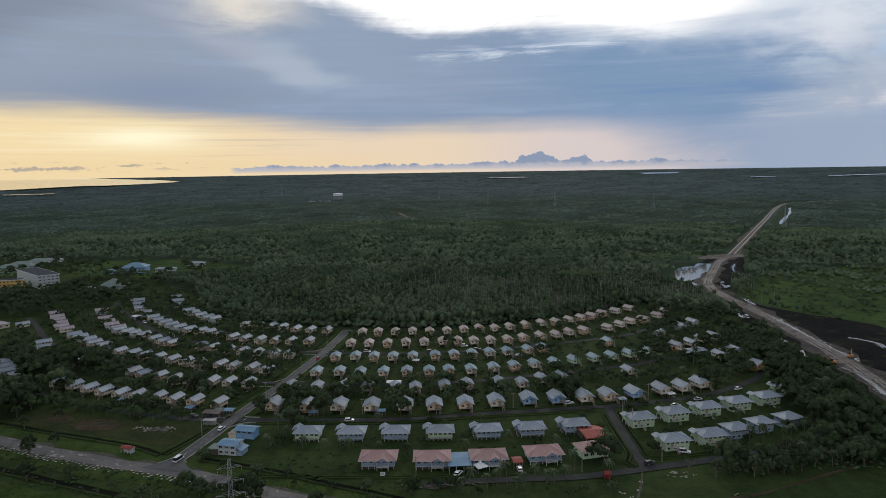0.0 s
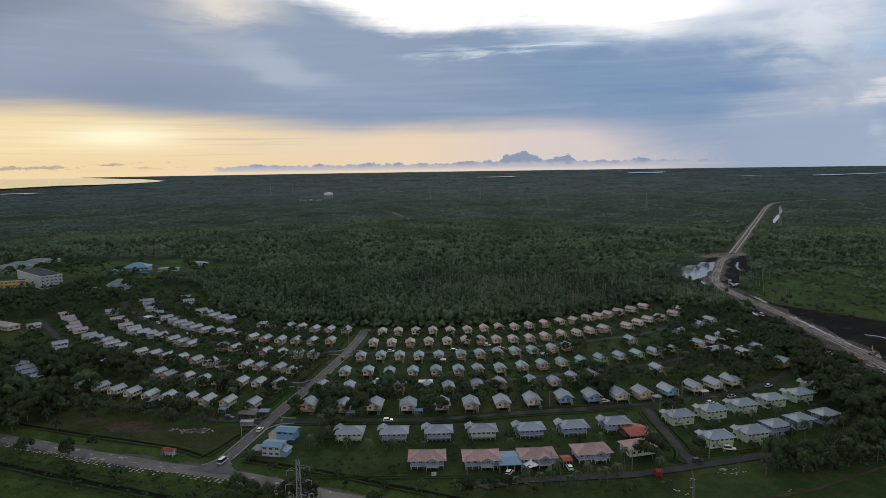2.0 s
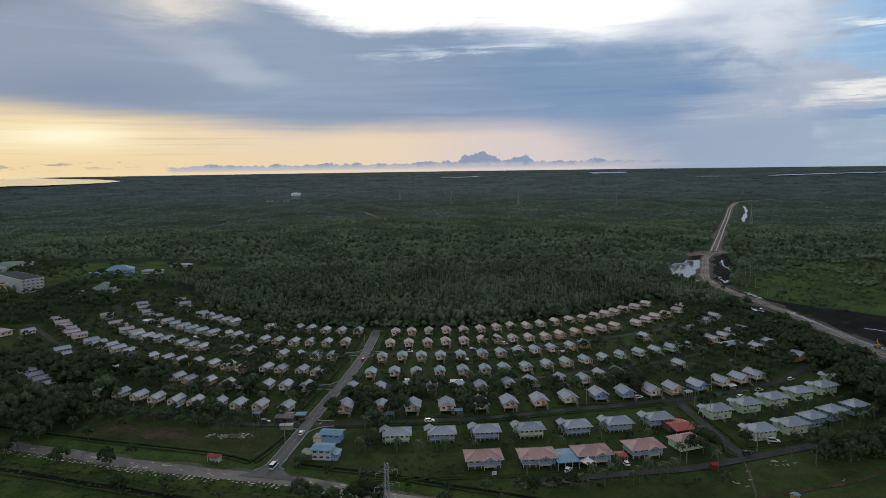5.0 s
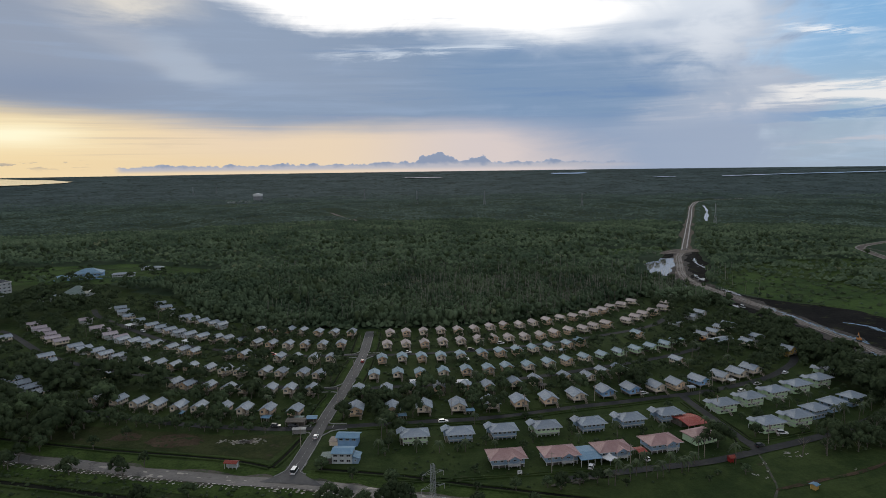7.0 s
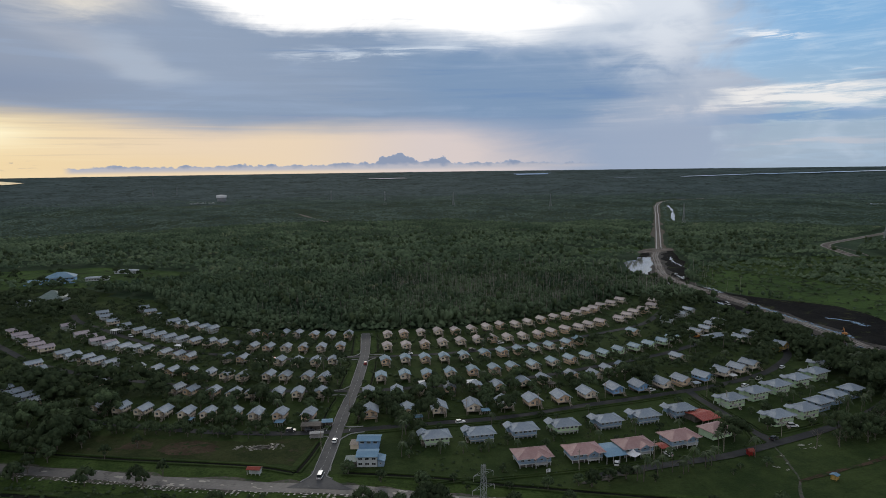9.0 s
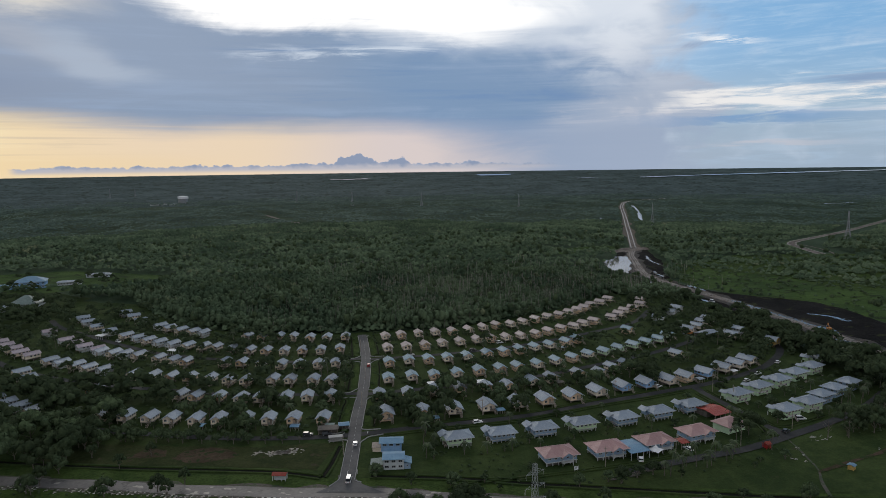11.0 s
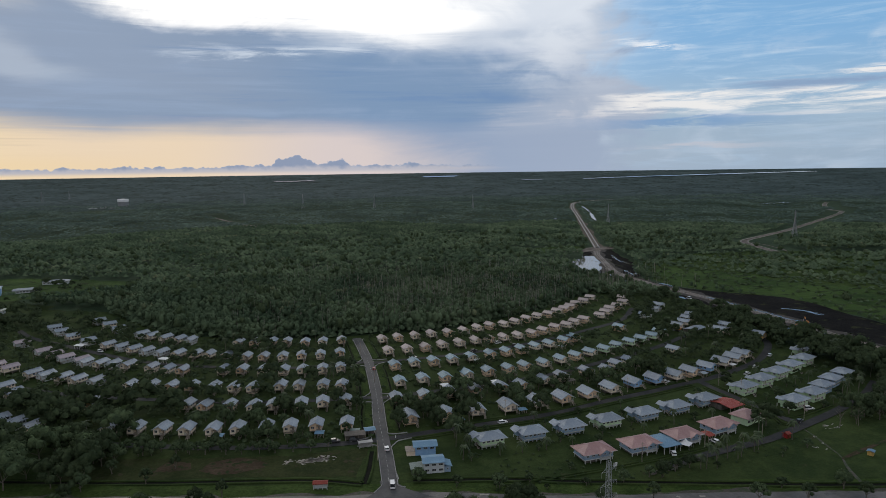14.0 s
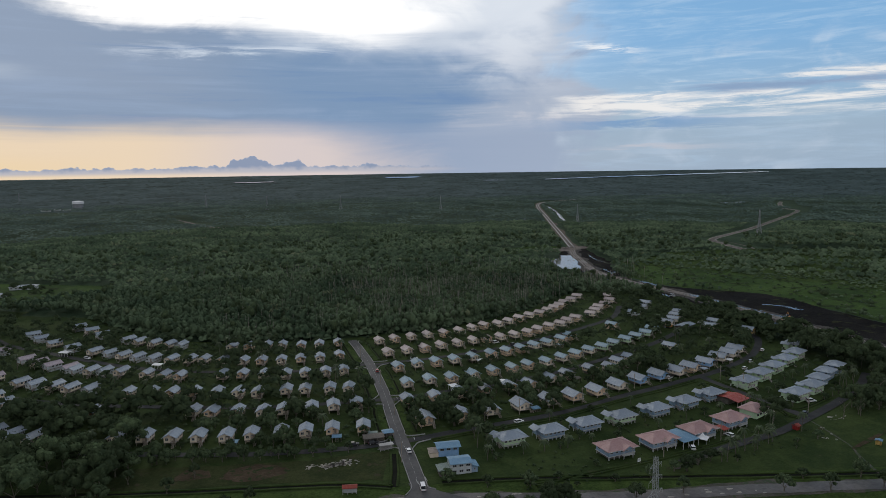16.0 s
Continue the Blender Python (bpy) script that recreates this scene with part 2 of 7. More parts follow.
# ---- materials ----
def surface(name, c1, c2, scale=0.4, rough=0.85, metal=0.0, bump=0.0, bump_scale=6.0, island=0.0, each=0.0, fleck=None, fleck_at=0.62, ribs=0.0, spec=0.5, world_space=False, fine=0.0):
    """Procedural material: two colours over a broad and a fine grain, with wear, bump and variation by piece or by thing."""
    m = bpy.data.materials.new(name)
    m.use_nodes = True
    t = m.node_tree
    b = t.nodes["Principled BSDF"]
    tc = t.nodes.new("ShaderNodeTexCoord")
    geo = t.nodes.new("ShaderNodeNewGeometry")
    where = Sock(t, geo.outputs["Position"] if world_space else tc.outputs["Object"])
    n1, n2 = grain(t, where, scale, 4, 0.6), grain(t, where, scale * 7.3, 3, 0.6)
    c = mixed(t, c1, c2, (n1 * 0.65 + n2 * 0.35).step(0.36, 0.64))
    if fleck:
        c = mixed(t, c, fleck, grain(t, where, scale * 2.7, 5, 0.65).step(fleck_at, fleck_at + 0.08))
    light = None
    if world_space and fine:
        light = 1.0 + (grain(t, where, 0.9, 3, 0.7) - 0.5) * fine
    if island:
        r = 1.0 + (Sock(t, geo.outputs["Random Per Island"]) - 0.5) * island
        light = light * r if light else r
    if each:
        oi = t.nodes.new("ShaderNodeObjectInfo")
        r = 1.0 + (Sock(t, oi.outputs["Random"]) - 0.5) * each
        light = light * r if light else r
    if light:
        n = t.nodes.new("ShaderNodeVectorMath")
        n.operation = "SCALE"
        t.links.new(c.out, n.inputs[0])
        t.links.new(light.out, n.inputs["Scale"])
        c = Sock(t, n.outputs[0])
    t.links.new(c.out, b.inputs["Base Color"])
    b.inputs["Roughness"].default_value, b.inputs["Metallic"].default_value = rough, metal
    b.inputs["Specular IOR Level"].default_value = spec
    height = None
    if bump:
        height = grain(t, where, bump_scale, 4, 0.6) * bump
    if ribs:
        sx = t.nodes.new("ShaderNodeSeparateXYZ")
        t.links.new(where.out, sx.inputs[0])
        wave = (Sock(t, sx.outputs[1]) * (2 * math.pi / ribs)).op("SINE") * 0.03
        height = height + wave if height else wave
    if height:
        n = t.nodes.new("ShaderNodeBump")
        n.inputs["Distance"].default_value = 1.0
        t.links.new(height.out, n.inputs["Height"])
        t.links.new(n.outputs[0], b.inputs["Normal"])
    return m


GRASS = surface("lawn", (0.022, 0.038, 0.012), (0.043, 0.063, 0.020), 0.03, 0.95, bump=0.25, bump_scale=1.2, fleck=(0.042, 0.046, 0.022), fleck_at=0.62, spec=0.05, world_space=True, fine=0.9)
MEADOW = surface("wet_meadow", (0.024, 0.048, 0.013), (0.052, 0.090, 0.022), 0.02, 0.95, bump=0.4, bump_scale=0.7, fleck=(0.022, 0.036, 0.012), fleck_at=0.54, spec=0.05, world_space=True, fine=1.0)
FLOOR = surface("forest_floor", (0.028, 0.048, 0.026), (0.042, 0.066, 0.036), 0.02, 0.97, bump=0.5, bump_scale=0.4, spec=0.05, world_space=True)
# blue-grey tint stands in for the haze over the farthest treetops
HAZED_CANOPY = surface("far_canopy", (0.034, 0.053, 0.051), (0.068, 0.096, 0.094), 0.006, 0.97, bump=9.0, bump_scale=0.04, fleck=(0.026, 0.042, 0.036), fleck_at=0.54, spec=0.05, world_space=True)
# distance haze is put into these leaves as a darker, bluer green
HAZE_LEAF = surface("hazed_forest_leaves", (0.034, 0.058, 0.047), (0.083, 0.121, 0.092), 0.009, 0.9, island=0.5, fleck=(0.034, 0.054, 0.040), fleck_at=0.56, spec=0.1, world_space=True)
FIELD = surface("worn_field", (0.024, 0.034, 0.012), (0.044, 0.052, 0.020), 0.07, 0.95, bump=0.2, fleck=(0.050, 0.044, 0.026), fleck_at=0.58, spec=0.05, world_space=True, fine=0.9)
FOREST = surface("forest_leaves", (0.041, 0.067, 0.038), (0.107, 0.147, 0.081), 0.013, 0.92, island=0.32, fleck=(0.136, 0.152, 0.084), fleck_at=0.60, spec=0.08, bump=0.5, bump_scale=0.9, world_space=True)
LEAF = surface("garden_leaves", (0.037, 0.057, 0.030), (0.078, 0.105, 0.051), 0.35, 0.95, island=0.34, each=0.8, spec=0.04, bump=0.35, bump_scale=1.8)
RANK = surface("rank_grass", (0.023, 0.043, 0.010), (0.050, 0.078, 0.020), 0.09, 0.95, bump=0.4, bump_scale=0.9, fleck=(0.020, 0.034, 0.010), fleck_at=0.60, spec=0.05, world_space=True, fine=1.2)
MUD = surface("verge_mud", (0.040, 0.037, 0.026), (0.070, 0.062, 0.049), 0.16, 0.75, bump=0.2, bump_scale=1.0, fleck=(0.030, 0.046, 0.016), fleck_at=0.50, spec=0.25, world_space=True, fine=0.9)
BARE_EARTH = surface("trodden_earth", (0.048, 0.036, 0.023), (0.078, 0.056, 0.038), 0.12, 0.95, bump=0.2, fleck=(0.026, 0.044, 0.016), fleck_at=0.52, spec=0.05, world_space=True, fine=0.8)
# muddy water whose pale base also carries the reflected sky
PUDDLE = surface("muddy_puddle_sheen", (0.21, 0.195, 0.165), (0.31, 0.29, 0.25), 0.4, 0.55, spec=0.3, bump=0.01, world_space=True)
PALM_LEAF = surface("palm_leaves", (0.030, 0.048, 0.020), (0.056, 0.078, 0.032), 0.5, 0.7, island=0.5, each=0.4, spec=0.3)
BARK = surface("bark", (0.10, 0.085, 0.065), (0.17, 0.15, 0.12), 1.5, 0.95, bump=0.1)
PALE_BARK = surface("pale_bark", (0.16, 0.145, 0.12), (0.26, 0.24, 0.20), 0.8, 0.95, island=0.5)
ASPHALT = surface("asphalt", (0.054, 0.054, 0.056), (0.084, 0.083, 0.083), 0.09, 0.78, spec=0.3, bump=0.02, fleck=(0.13, 0.127, 0.123), fleck_at=0.64, world_space=True, fine=0.35)
KERB = surface("worn_kerb_concrete", (0.20, 0.20, 0.195), (0.31, 0.305, 0.29), 0.4, 0.9, world_space=True)
WET_ROAD = surface("damp_asphalt", (0.068, 0.063, 0.060), (0.12, 0.11, 0.104), 0.07, 0.6, spec=0.35, bump=0.02, fleck=(0.05, 0.047, 0.043), fleck_at=0.58, world_space=True, fine=0.6)
SIDE_ROAD = surface("side_street_asphalt", (0.028, 0.029, 0.030), (0.048, 0.048, 0.047), 0.1, 0.85, spec=0.15, world_space=True)
CONCRETE = surface("concrete", (0.28, 0.27, 0.26), (0.42, 0.41, 0.39), 0.3, 0.85, bump=0.02, world_space=True)
PAINT = surface("road_paint", (0.20, 0.20, 0.195), (0.36, 0.36, 0.35), 0.6, 0.7)
DIRT = surface("pale_dirt", (0.092, 0.074, 0.062), (0.195, 0.168, 0.148), 0.05, 0.9, spec=0.1, bump=0.2, bump_scale=0.8, fleck=(0.055, 0.045, 0.04), fleck_at=0.53, world_space=True, fine=1.0)
BROWN = surface("brown_earth", (0.055, 0.038, 0.024), (0.085, 0.062, 0.038), 0.08, 0.95, bump=0.1, fleck=(0.045, 0.062, 0.022), fleck_at=0.56, world_space=True)
CHURNED = surface("churned_mud", (0.016, 0.013, 0.011), (0.050, 0.040, 0.032), 0.10, 0.8, spec=0.2, bump=0.4, bump_scale=0.6, fleck=(0.12, 0.105, 0.09), fleck_at=0.62, world_space=True, fine=1.2)
TRACK = surface("rolled_mud", (0.13, 0.115, 0.10), (0.24, 0.215, 0.19), 0.15, 0.7, spec=0.3, fleck=(0.06, 0.05, 0.042), fleck_at=0.55, world_space=True, fine=1.0)
PEAT = surface("black_peat", (0.006, 0.006, 0.006), (0.016, 0.015, 0.014), 0.03, 0.95, spec=0.03, bump=0.4, bump_scale=0.5, fleck=(0.032, 0.036, 0.016), fleck_at=0.57, world_space=True, fine=1.2)
DITCH = surface("dark_ditch", (0.006, 0.007, 0.005), (0.012, 0.014, 0.009), 0.2, 0.9, spec=0.05, world_space=True)
RUBBLE_GLINT = surface("pale_rubble_glint", (0.42, 0.40, 0.36), (0.62, 0.60, 0.55), 1.0, 0.9)
# base lightened so the water looks whitened by a pale sky reflection
WATER = surface("water", (0.13, 0.125, 0.115), (0.16, 0.155, 0.14), 0.01, 0.1, bump=0.004, bump_scale=0.8, world_space=True)
SEA = surface("far_water", (0.05, 0.055, 0.06), (0.06, 0.065, 0.07), 0.001, 0.03, world_space=True)
for tree in (SEA.node_tree,):  # water lies level, however the land is drawn in
    up = tree.nodes.new("ShaderNodeCombineXYZ")
    up.inputs[2].default_value = 1.0
    tree.links.new(up.outputs[0], tree.nodes["Principled BSDF"].inputs["Normal"])


def roofing(name, c1, c2, ribs=0.25):
    return surface(name, c1, c2, 0.22, 0.5, 0.0, bump=0.01, bump_scale=3.0, each=0.22, fleck=tuple(v * 0.72 for v in c1), fleck_at=0.66, ribs=ribs, spec=0.3)


def walling(name, c1, c2):
    return surface(name, c1, c2, 0.5, 0.85, each=0.16, fleck=tuple(v * 0.75 for v in c1), fleck_at=0.68)


ROOF_GREY = roofing("grey_sheet_roof", (0.22, 0.265, 0.315), (0.30, 0.345, 0.39))
ROOF_BLUE = roofing("pale_blue_sheet_roof", (0.19, 0.28, 0.33), (0.27, 0.36, 0.41))
ROOF_ROSE = roofing("rose_grey_sheet_roof", (0.36, 0.30, 0.285), (0.45, 0.385, 0.365))
ROOF_MAUVE = roofing("mauve_sheet_roof", (0.31, 0.26, 0.285), (0.39, 0.335, 0.36))
ROOF_PINK = roofing("pink_sheet_roof", (0.36, 0.215, 0.205), (0.44, 0.280, 0.265))
ROOF_RED = roofing("red_sheet_roof", (0.26, 0.045, 0.028), (0.34, 0.065, 0.042))
ROOF_SEA = roofing("sea_blue_sheet_roof", (0.12, 0.235, 0.345), (0.17, 0.30, 0.41))
ROOF_GREEN = roofing("grey_green_sheet_roof", (0.13, 0.18, 0.165), (0.19, 0.24, 0.22))
ROOF_DARK = surface("dark_flat_roof", (0.045, 0.05, 0.058), (0.075, 0.08, 0.09), 0.2, 0.95, spec=0.05)
WALL_PEACH = walling("peach_boards", (0.68, 0.48, 0.31), (0.78, 0.58, 0.40))
WALL_CREAM = walling("cream_boards", (0.72, 0.60, 0.46), (0.80, 0.69, 0.55))
WALL_BLUE = walling("blue_boards", (0.20, 0.38, 0.62), (0.28, 0.46, 0.70))
WALL_PALE_BLUE = walling("pale_blue_boards", (0.25, 0.36, 0.49), (0.33, 0.44, 0.56))
WALL_GREEN = walling("pale_green_boards", (0.50, 0.66, 0.42), (0.60, 0.74, 0.50))
WALL_WHITE = walling("white_render", (0.46, 0.49, 0.50), (0.56, 0.59, 0.59))
WALL_YELLOW = walling("ochre_render", (0.55, 0.36, 0.10), (0.65, 0.44, 0.15))
TRIM = surface("worn_white_trim", (0.46, 0.46, 0.45), (0.60, 0.60, 0.58), 0.8, 0.8)
TIMBER = surface("weathered_timber", (0.24, 0.20, 0.16), (0.36, 0.31, 0.26), 0.8, 0.9)
# dark brown for clutter and stalls, and for shade painted under open houses
SHADE = surface("dark_brown_clutter_and_shade", (0.08, 0.07, 0.06), (0.15, 0.13, 0.11), 0.6, 0.9)
GLASS = surface("dark_window_glass", (0.02, 0.025, 0.03), (0.04, 0.045, 0.05), 0.5, 0.15)
STEEL = surface("galvanised_steel", (0.30, 0.31, 0.32), (0.42, 0.43, 0.44), 0.6, 0.6, 0.2)
DARK_STEEL = surface("far_lattice_steel", (0.20, 0.21, 0.22), (0.28, 0.29, 0.30), 0.6, 0.6, 0.2)
CAR_WHITE = surface("white_car_paint", (0.74, 0.74, 0.74), (0.80, 0.80, 0.80), 0.5, 0.3)
CAR_DARK = surface("dark_car_paint", (0.03, 0.035, 0.04), (0.05, 0.05, 0.055), 0.5, 0.3)
CAR_RED = surface("red_car_paint", (0.35, 0.03, 0.03), (0.42, 0.05, 0.04), 0.5, 0.3)
RUBBER = surface("tyre_rubber", (0.02, 0.02, 0.02), (0.035, 0.035, 0.035), 2.0, 0.9)
ORANGE = surface("orange_machine_paint", (0.36, 0.14, 0.025), (0.46, 0.19, 0.04), 0.8, 0.6)
TENT = surface("white_canvas", (0.68, 0.68, 0.68), (0.80, 0.80, 0.80), 0.5, 0.8)


# ---- mesh helpers ----
from mathutils.geometry import tessellate_polygon


def upward(v, tris):
    """The triangles of a sheet, all turned to face the sky."""
    p = np.asarray(v, float)[tris]
    e, f = p[:, 1] - p[:, 0], p[:, 2] - p[:, 0]
    down = e[:, 0] * f[:, 1] - e[:, 1] * f[:, 0] < 0
    tris = tris.copy()
    tris[down] = tris[down][:, ::-1]
    return tris


def box(bm, x0, y0, z0, x1, y1, z1, mat=0):
    v = [bm.verts.new(p) for p in ((x0, y0, z0), (x1, y0, z0), (x1, y1, z0), (x0, y1, z0), (x0, y0, z1), (x1, y0, z1), (x1, y1, z1), (x0, y1, z1))]
    for f in ((3, 2, 1, 0), (4, 5, 6, 7), (0, 1, 5, 4), (1, 2, 6, 5), (2, 3, 7, 6), (3, 0, 4, 7)):
        bm.faces.new([v[i] for i in f]).material_index = mat
    return v


def solid(bm, below, above):
    """A closed body between two rings of points."""
    a, b = [bm.verts.new(p) for p in below], [bm.verts.new(p) for p in above]
    n = len(a)
    bm.faces.new(a[::-1]), bm.faces.new(b)
    for i in range(n):
        bm.faces.new((a[i], a[(i + 1) % n], b[(i + 1) % n], b[i]))


def rod(bm, p, q, r0, r1=None, sides=5):
    """A tapered bar from p to q."""
    p, q = Vector(p), Vector(q)
    r1 = r0 if r1 is None else r1
    d = (q - p).normalized()
    u = d.cross((0.3, 0.1, 0.95) if abs(d.z) < 0.9 else (1, 0, 0)).normalized()
    w = d.cross(u)
    ring = [(math.cos(2 * math.pi * i / sides), math.sin(2 * math.pi * i / sides)) for i in range(sides)]
    solid(bm, [p + u * c * r0 + w * s * r0 for c, s in ring], [q + u * c * r1 + w * s * r1 for c, s in ring])


def mesh_of(name, bm, *mats):
    me = bpy.data.meshes.new(name)
    bm.normal_update()
    bm.to_mesh(me)
    bm.free()
    for m in mats:
        me.materials.append(m)
    return me


def part(name, bm, mat, parent, label=""):
    """One mesh object under a thing or a part; mat: a material or several."""
    mats = mat if isinstance(mat, tuple) else (mat,)
    ob = new(name, bm if isinstance(bm, bpy.types.Mesh) else mesh_of(name, bm, *mats))
    ob.parent = parent
    return tagged(ob, label)


def thing(name, label, category, group="", kind=""):
    return tagged(new(name), label, category, group, kind)


def arrays_mesh(name, verts, tris, mat, soft=False):
    me = bpy.data.meshes.new(name)
    me.vertices.add(len(verts))
    me.vertices.foreach_set("co", np.asarray(verts, np.float32).ravel())
    me.loops.add(tris.size)
    me.loops.foreach_set("vertex_index", np.asarray(tris, np.int32).ravel())
    me.polygons.add(len(tris))
    me.polygons.foreach_set("loop_start", np.arange(0, tris.size, 3, dtype=np.int32))
    if soft:
        me.polygons.foreach_set("use_smooth", np.ones(len(tris), bool))
    me.update(calc_edges=True)
    me.materials.append(mat)
    return me


# ---- the lie of the land ----
HUB = np.array([-95.0, 18.0])       # middle of the flight
NEAR_D, DEEP, EYE_Z, EARTH = 2500.0, 2330.0, 115.0, 6.37e6


def laid(p):
    """Flat plan metres (n x 3) to the built land: past 2.5 km distance is drawn together, keeping every direction, and the earth curves."""
    p = np.array(p, float)
    off = p[:, :2] - HUB
    d = np.maximum(np.hypot(*off.T), 1e-6)
    r = np.where(d > NEAR_D, NEAR_D + (1 - NEAR_D / np.maximum(d, NEAR_D)) * DEEP, d)
    z = np.where(d > NEAR_D, EYE_Z - r * (EYE_Z / d + d / (2 * EARTH)) + p[:, 2] * r / d, p[:, 2])
    p[:, :2] = HUB + off * (r / d)[:, None]
    p[:, 2] = z
    return p


def inside(poly, x, y):
    """Which of the points lie within the polygon."""
    hit = np.zeros(np.shape(x), bool)
    for (x0, y0), (x1, y1) in zip(poly, poly[1:] + poly[:1]):
        cross = (y0 > y) != (y1 > y)
        hit ^= cross & (x < (x1 - x0) * (y - y0) / ((y1 - y0) or 1e-9) + x0)
    return hit


def smooth(points, step=6.0):
    """A line through the points, curved between them."""
    p = np.array(points, float)
    p = np.vstack([2 * p[0] - p[1], p, 2 * p[-1] - p[-2]])
    out = []
    for i in range(1, len(p) - 2):
        n = max(2, int(np.hypot(*(p[i + 1] - p[i])) / step))
        for s in np.arange(n) / n:
            out.append(0.5 * (2 * p[i] + (p[i + 1] - p[i - 1]) * s + (2 * p[i - 1] - 5 * p[i] + 4 * p[i + 1] - p[i + 2]) * s**2 + (3 * p[i] - p[i - 1] - 3 * p[i + 1] + p[i + 2]) * s**3))
    out.append(p[-2])
    return np.array(out)


def near_line(line, x, y, wide):
    """Which of the points lie within wide metres of the line."""
    hit = np.zeros(np.shape(x), bool)
    for (x0, y0), (x1, y1) in zip(line[:-1], line[1:]):
        dx, dy = x1 - x0, y1 - y0
        s = np.clip(((x - x0) * dx + (y - y0) * dy) / max(dx * dx + dy * dy, 1e-9), 0, 1)
        hit |= (x - x0 - s * dx) ** 2 + (y - y0 - s * dy) ** 2 < wide * wide
    return hit


def ribbon(name, points, wide, z, mat, label, category, ragged=0.0, rise=0.0, step=6.0, shift=0.0, curve=True):
    """A strip along a line; rise: height of its sides, for kerbs and banks; shift: metres to the right of the line."""
    c = smooth(points, step) if curve else np.array(points, float)
    d = np.gradient(c, axis=0)
    side = np.stack([d[:, 1], -d[:, 0]], 1) / np.maximum(np.hypot(*d.T), 1e-9)[:, None]
    rng = np.random.default_rng(len(name) * 131 + len(c))
    wobble = rng.uniform(-1, 1, (len(c) + 4, 2))
    wobble = (wobble[:-4] + 2 * wobble[1:-3] + 3 * wobble[2:-2] + 2 * wobble[3:-1] + wobble[4:]) / 4.4
    half = wide / 2 * np.maximum(1 + ragged * wobble, 0.02)
    left, right = c + side * (shift - half[:, :1]), c + side * (shift + half[:, 1:])
    n = len(c)
    tops = np.vstack([np.c_[left, np.full(n, z)], np.c_[right, np.full(n, z)]])
    tris = [t for i in range(n - 1) for t in ((i, n + i, n + i + 1), (i, n + i + 1, i + 1))]
    verts = tops
    if rise:
        verts = np.vstack([tops, tops - (0, 0, rise)])
        for i in range(n - 1):
            a, b, c2, d2 = i, i + 1, n + i, n + i + 1
            tris += [(a, b, 2 * n + b), (a, 2 * n + b, 2 * n + a), (d2, c2, 2 * n + c2), (d2, 2 * n + c2, 2 * n + d2)]
    ob = new(name, arrays_mesh(name, laid(verts), np.array(tris), mat))
    return tagged(ob, label, category, "", "structure")


def patch(name, poly, z, mat, label, category, ragged=1.5, cell=None):
    """A sheet of ground cover with an uneven edge."""
    c = np.array(poly, float)
    c = np.vstack([c, c[:1]])
    rng = np.random.default_rng(len(name) * 977 + len(poly))
    ring = []
    for p, q in zip(c[:-1], c[1:]):
        n = max(1, int(np.hypot(*(q - p)) / (ragged * 2.5 + 1)))
        for s in np.arange(n) / n:
            ring.append(p + (q - p) * s + rng.normal(0, ragged * 0.45, 2))
    tris = np.array(tessellate_polygon([[Vector((*p, 0)) for p in ring]]))
    v = np.array([(*p, z) for p in ring])
    ob = new(name, arrays_mesh(name, laid(v), upward(v, tris), mat))
    return tagged(ob, label, category, "", "structure")


# ---- plan ----
HIGHWAY = [(-330, 333), (-218, 288), (-191, 277.5), (-172, 269), (-136, 255.5), (-98, 243.5), (-56, 224), (16, 198), (90, 168)]
MAIN = [(-110, 252), (-103, 285), (-96.5, 318), (-88, 356), (-79, 405), (-74.5, 440), (-71, 473)]
S1_EAST = [(-98, 299), (-66, 299), (-27, 297.5), (15, 303), (45, 306), (68, 309.5), (92, 312.5), (132, 325), (158, 341), (174, 356), (182, 372)]
S1_WEST = [(-101, 299), (-125, 303), (-160, 314), (-200, 333), (-225, 347)]
S2_EAST = [(-90, 350), (-30, 349), (10, 351), (50, 360), (100, 374), (140, 392)]
S2_WEST = [(-90, 352), (-125, 361), (-160, 374), (-200, 395), (-240, 420), (-280, 455)]
S3_EAST = [(-79, 412), (-30, 409), (10, 411), (50, 420), (95, 434), (130, 450), (160, 480)]
S3_WEST = [(-79, 415), (-120, 420), (-160, 438), (-200, 465), (-232, 500), (-257, 532), (-284, 567), (-298, 596)]
SIDE = [(78, 311), (77, 290), (76.5, 266), (76, 242)]
FRONT = [(-9, 232), (3, 234), (30, 236), (50, 237), (77, 243), (108, 251), (140, 262), (163, 274)]
WEST_ROAD = [(-280, 455), (-300, 482), (-326, 516), (-340, 530)]
DIRT_ROAD = [(366, 838), (328, 786), (290, 712), (262, 655), (248, 605), (246, 552), (245, 500), (239, 442), (235, 390), (228, 345), (223, 318), (220, 280), (222, 250)]
STRAIGHT = [(368, 845), (385, 876), (600, 1258), (681, 1402), (822, 1655), (935, 1840), (1010, 1930), (1110, 1995), (1300, 2060)]
EAST_ROAD = [(548, 700), (575, 762), (608, 815), (700, 862), (806, 914), (980, 1012), (1160, 1115), (1290, 1200), (1330, 1270), (1482, 1408), (1600, 1500)]
ESTATE = [(-420, 700), (-400, 560), (-330, 440), (-300, 330), (-250, 200), (250, 150), (245, 250), (222, 300), (224, 380), (226, 440), (222, 500), (205, 540), (170, 552), (130, 530), (88, 505), (40, 486), (-9, 474), (-77, 481), (-140, 503), (-185, 530), (-214, 580), (-240, 640), (-300, 680), (-330, 720)]
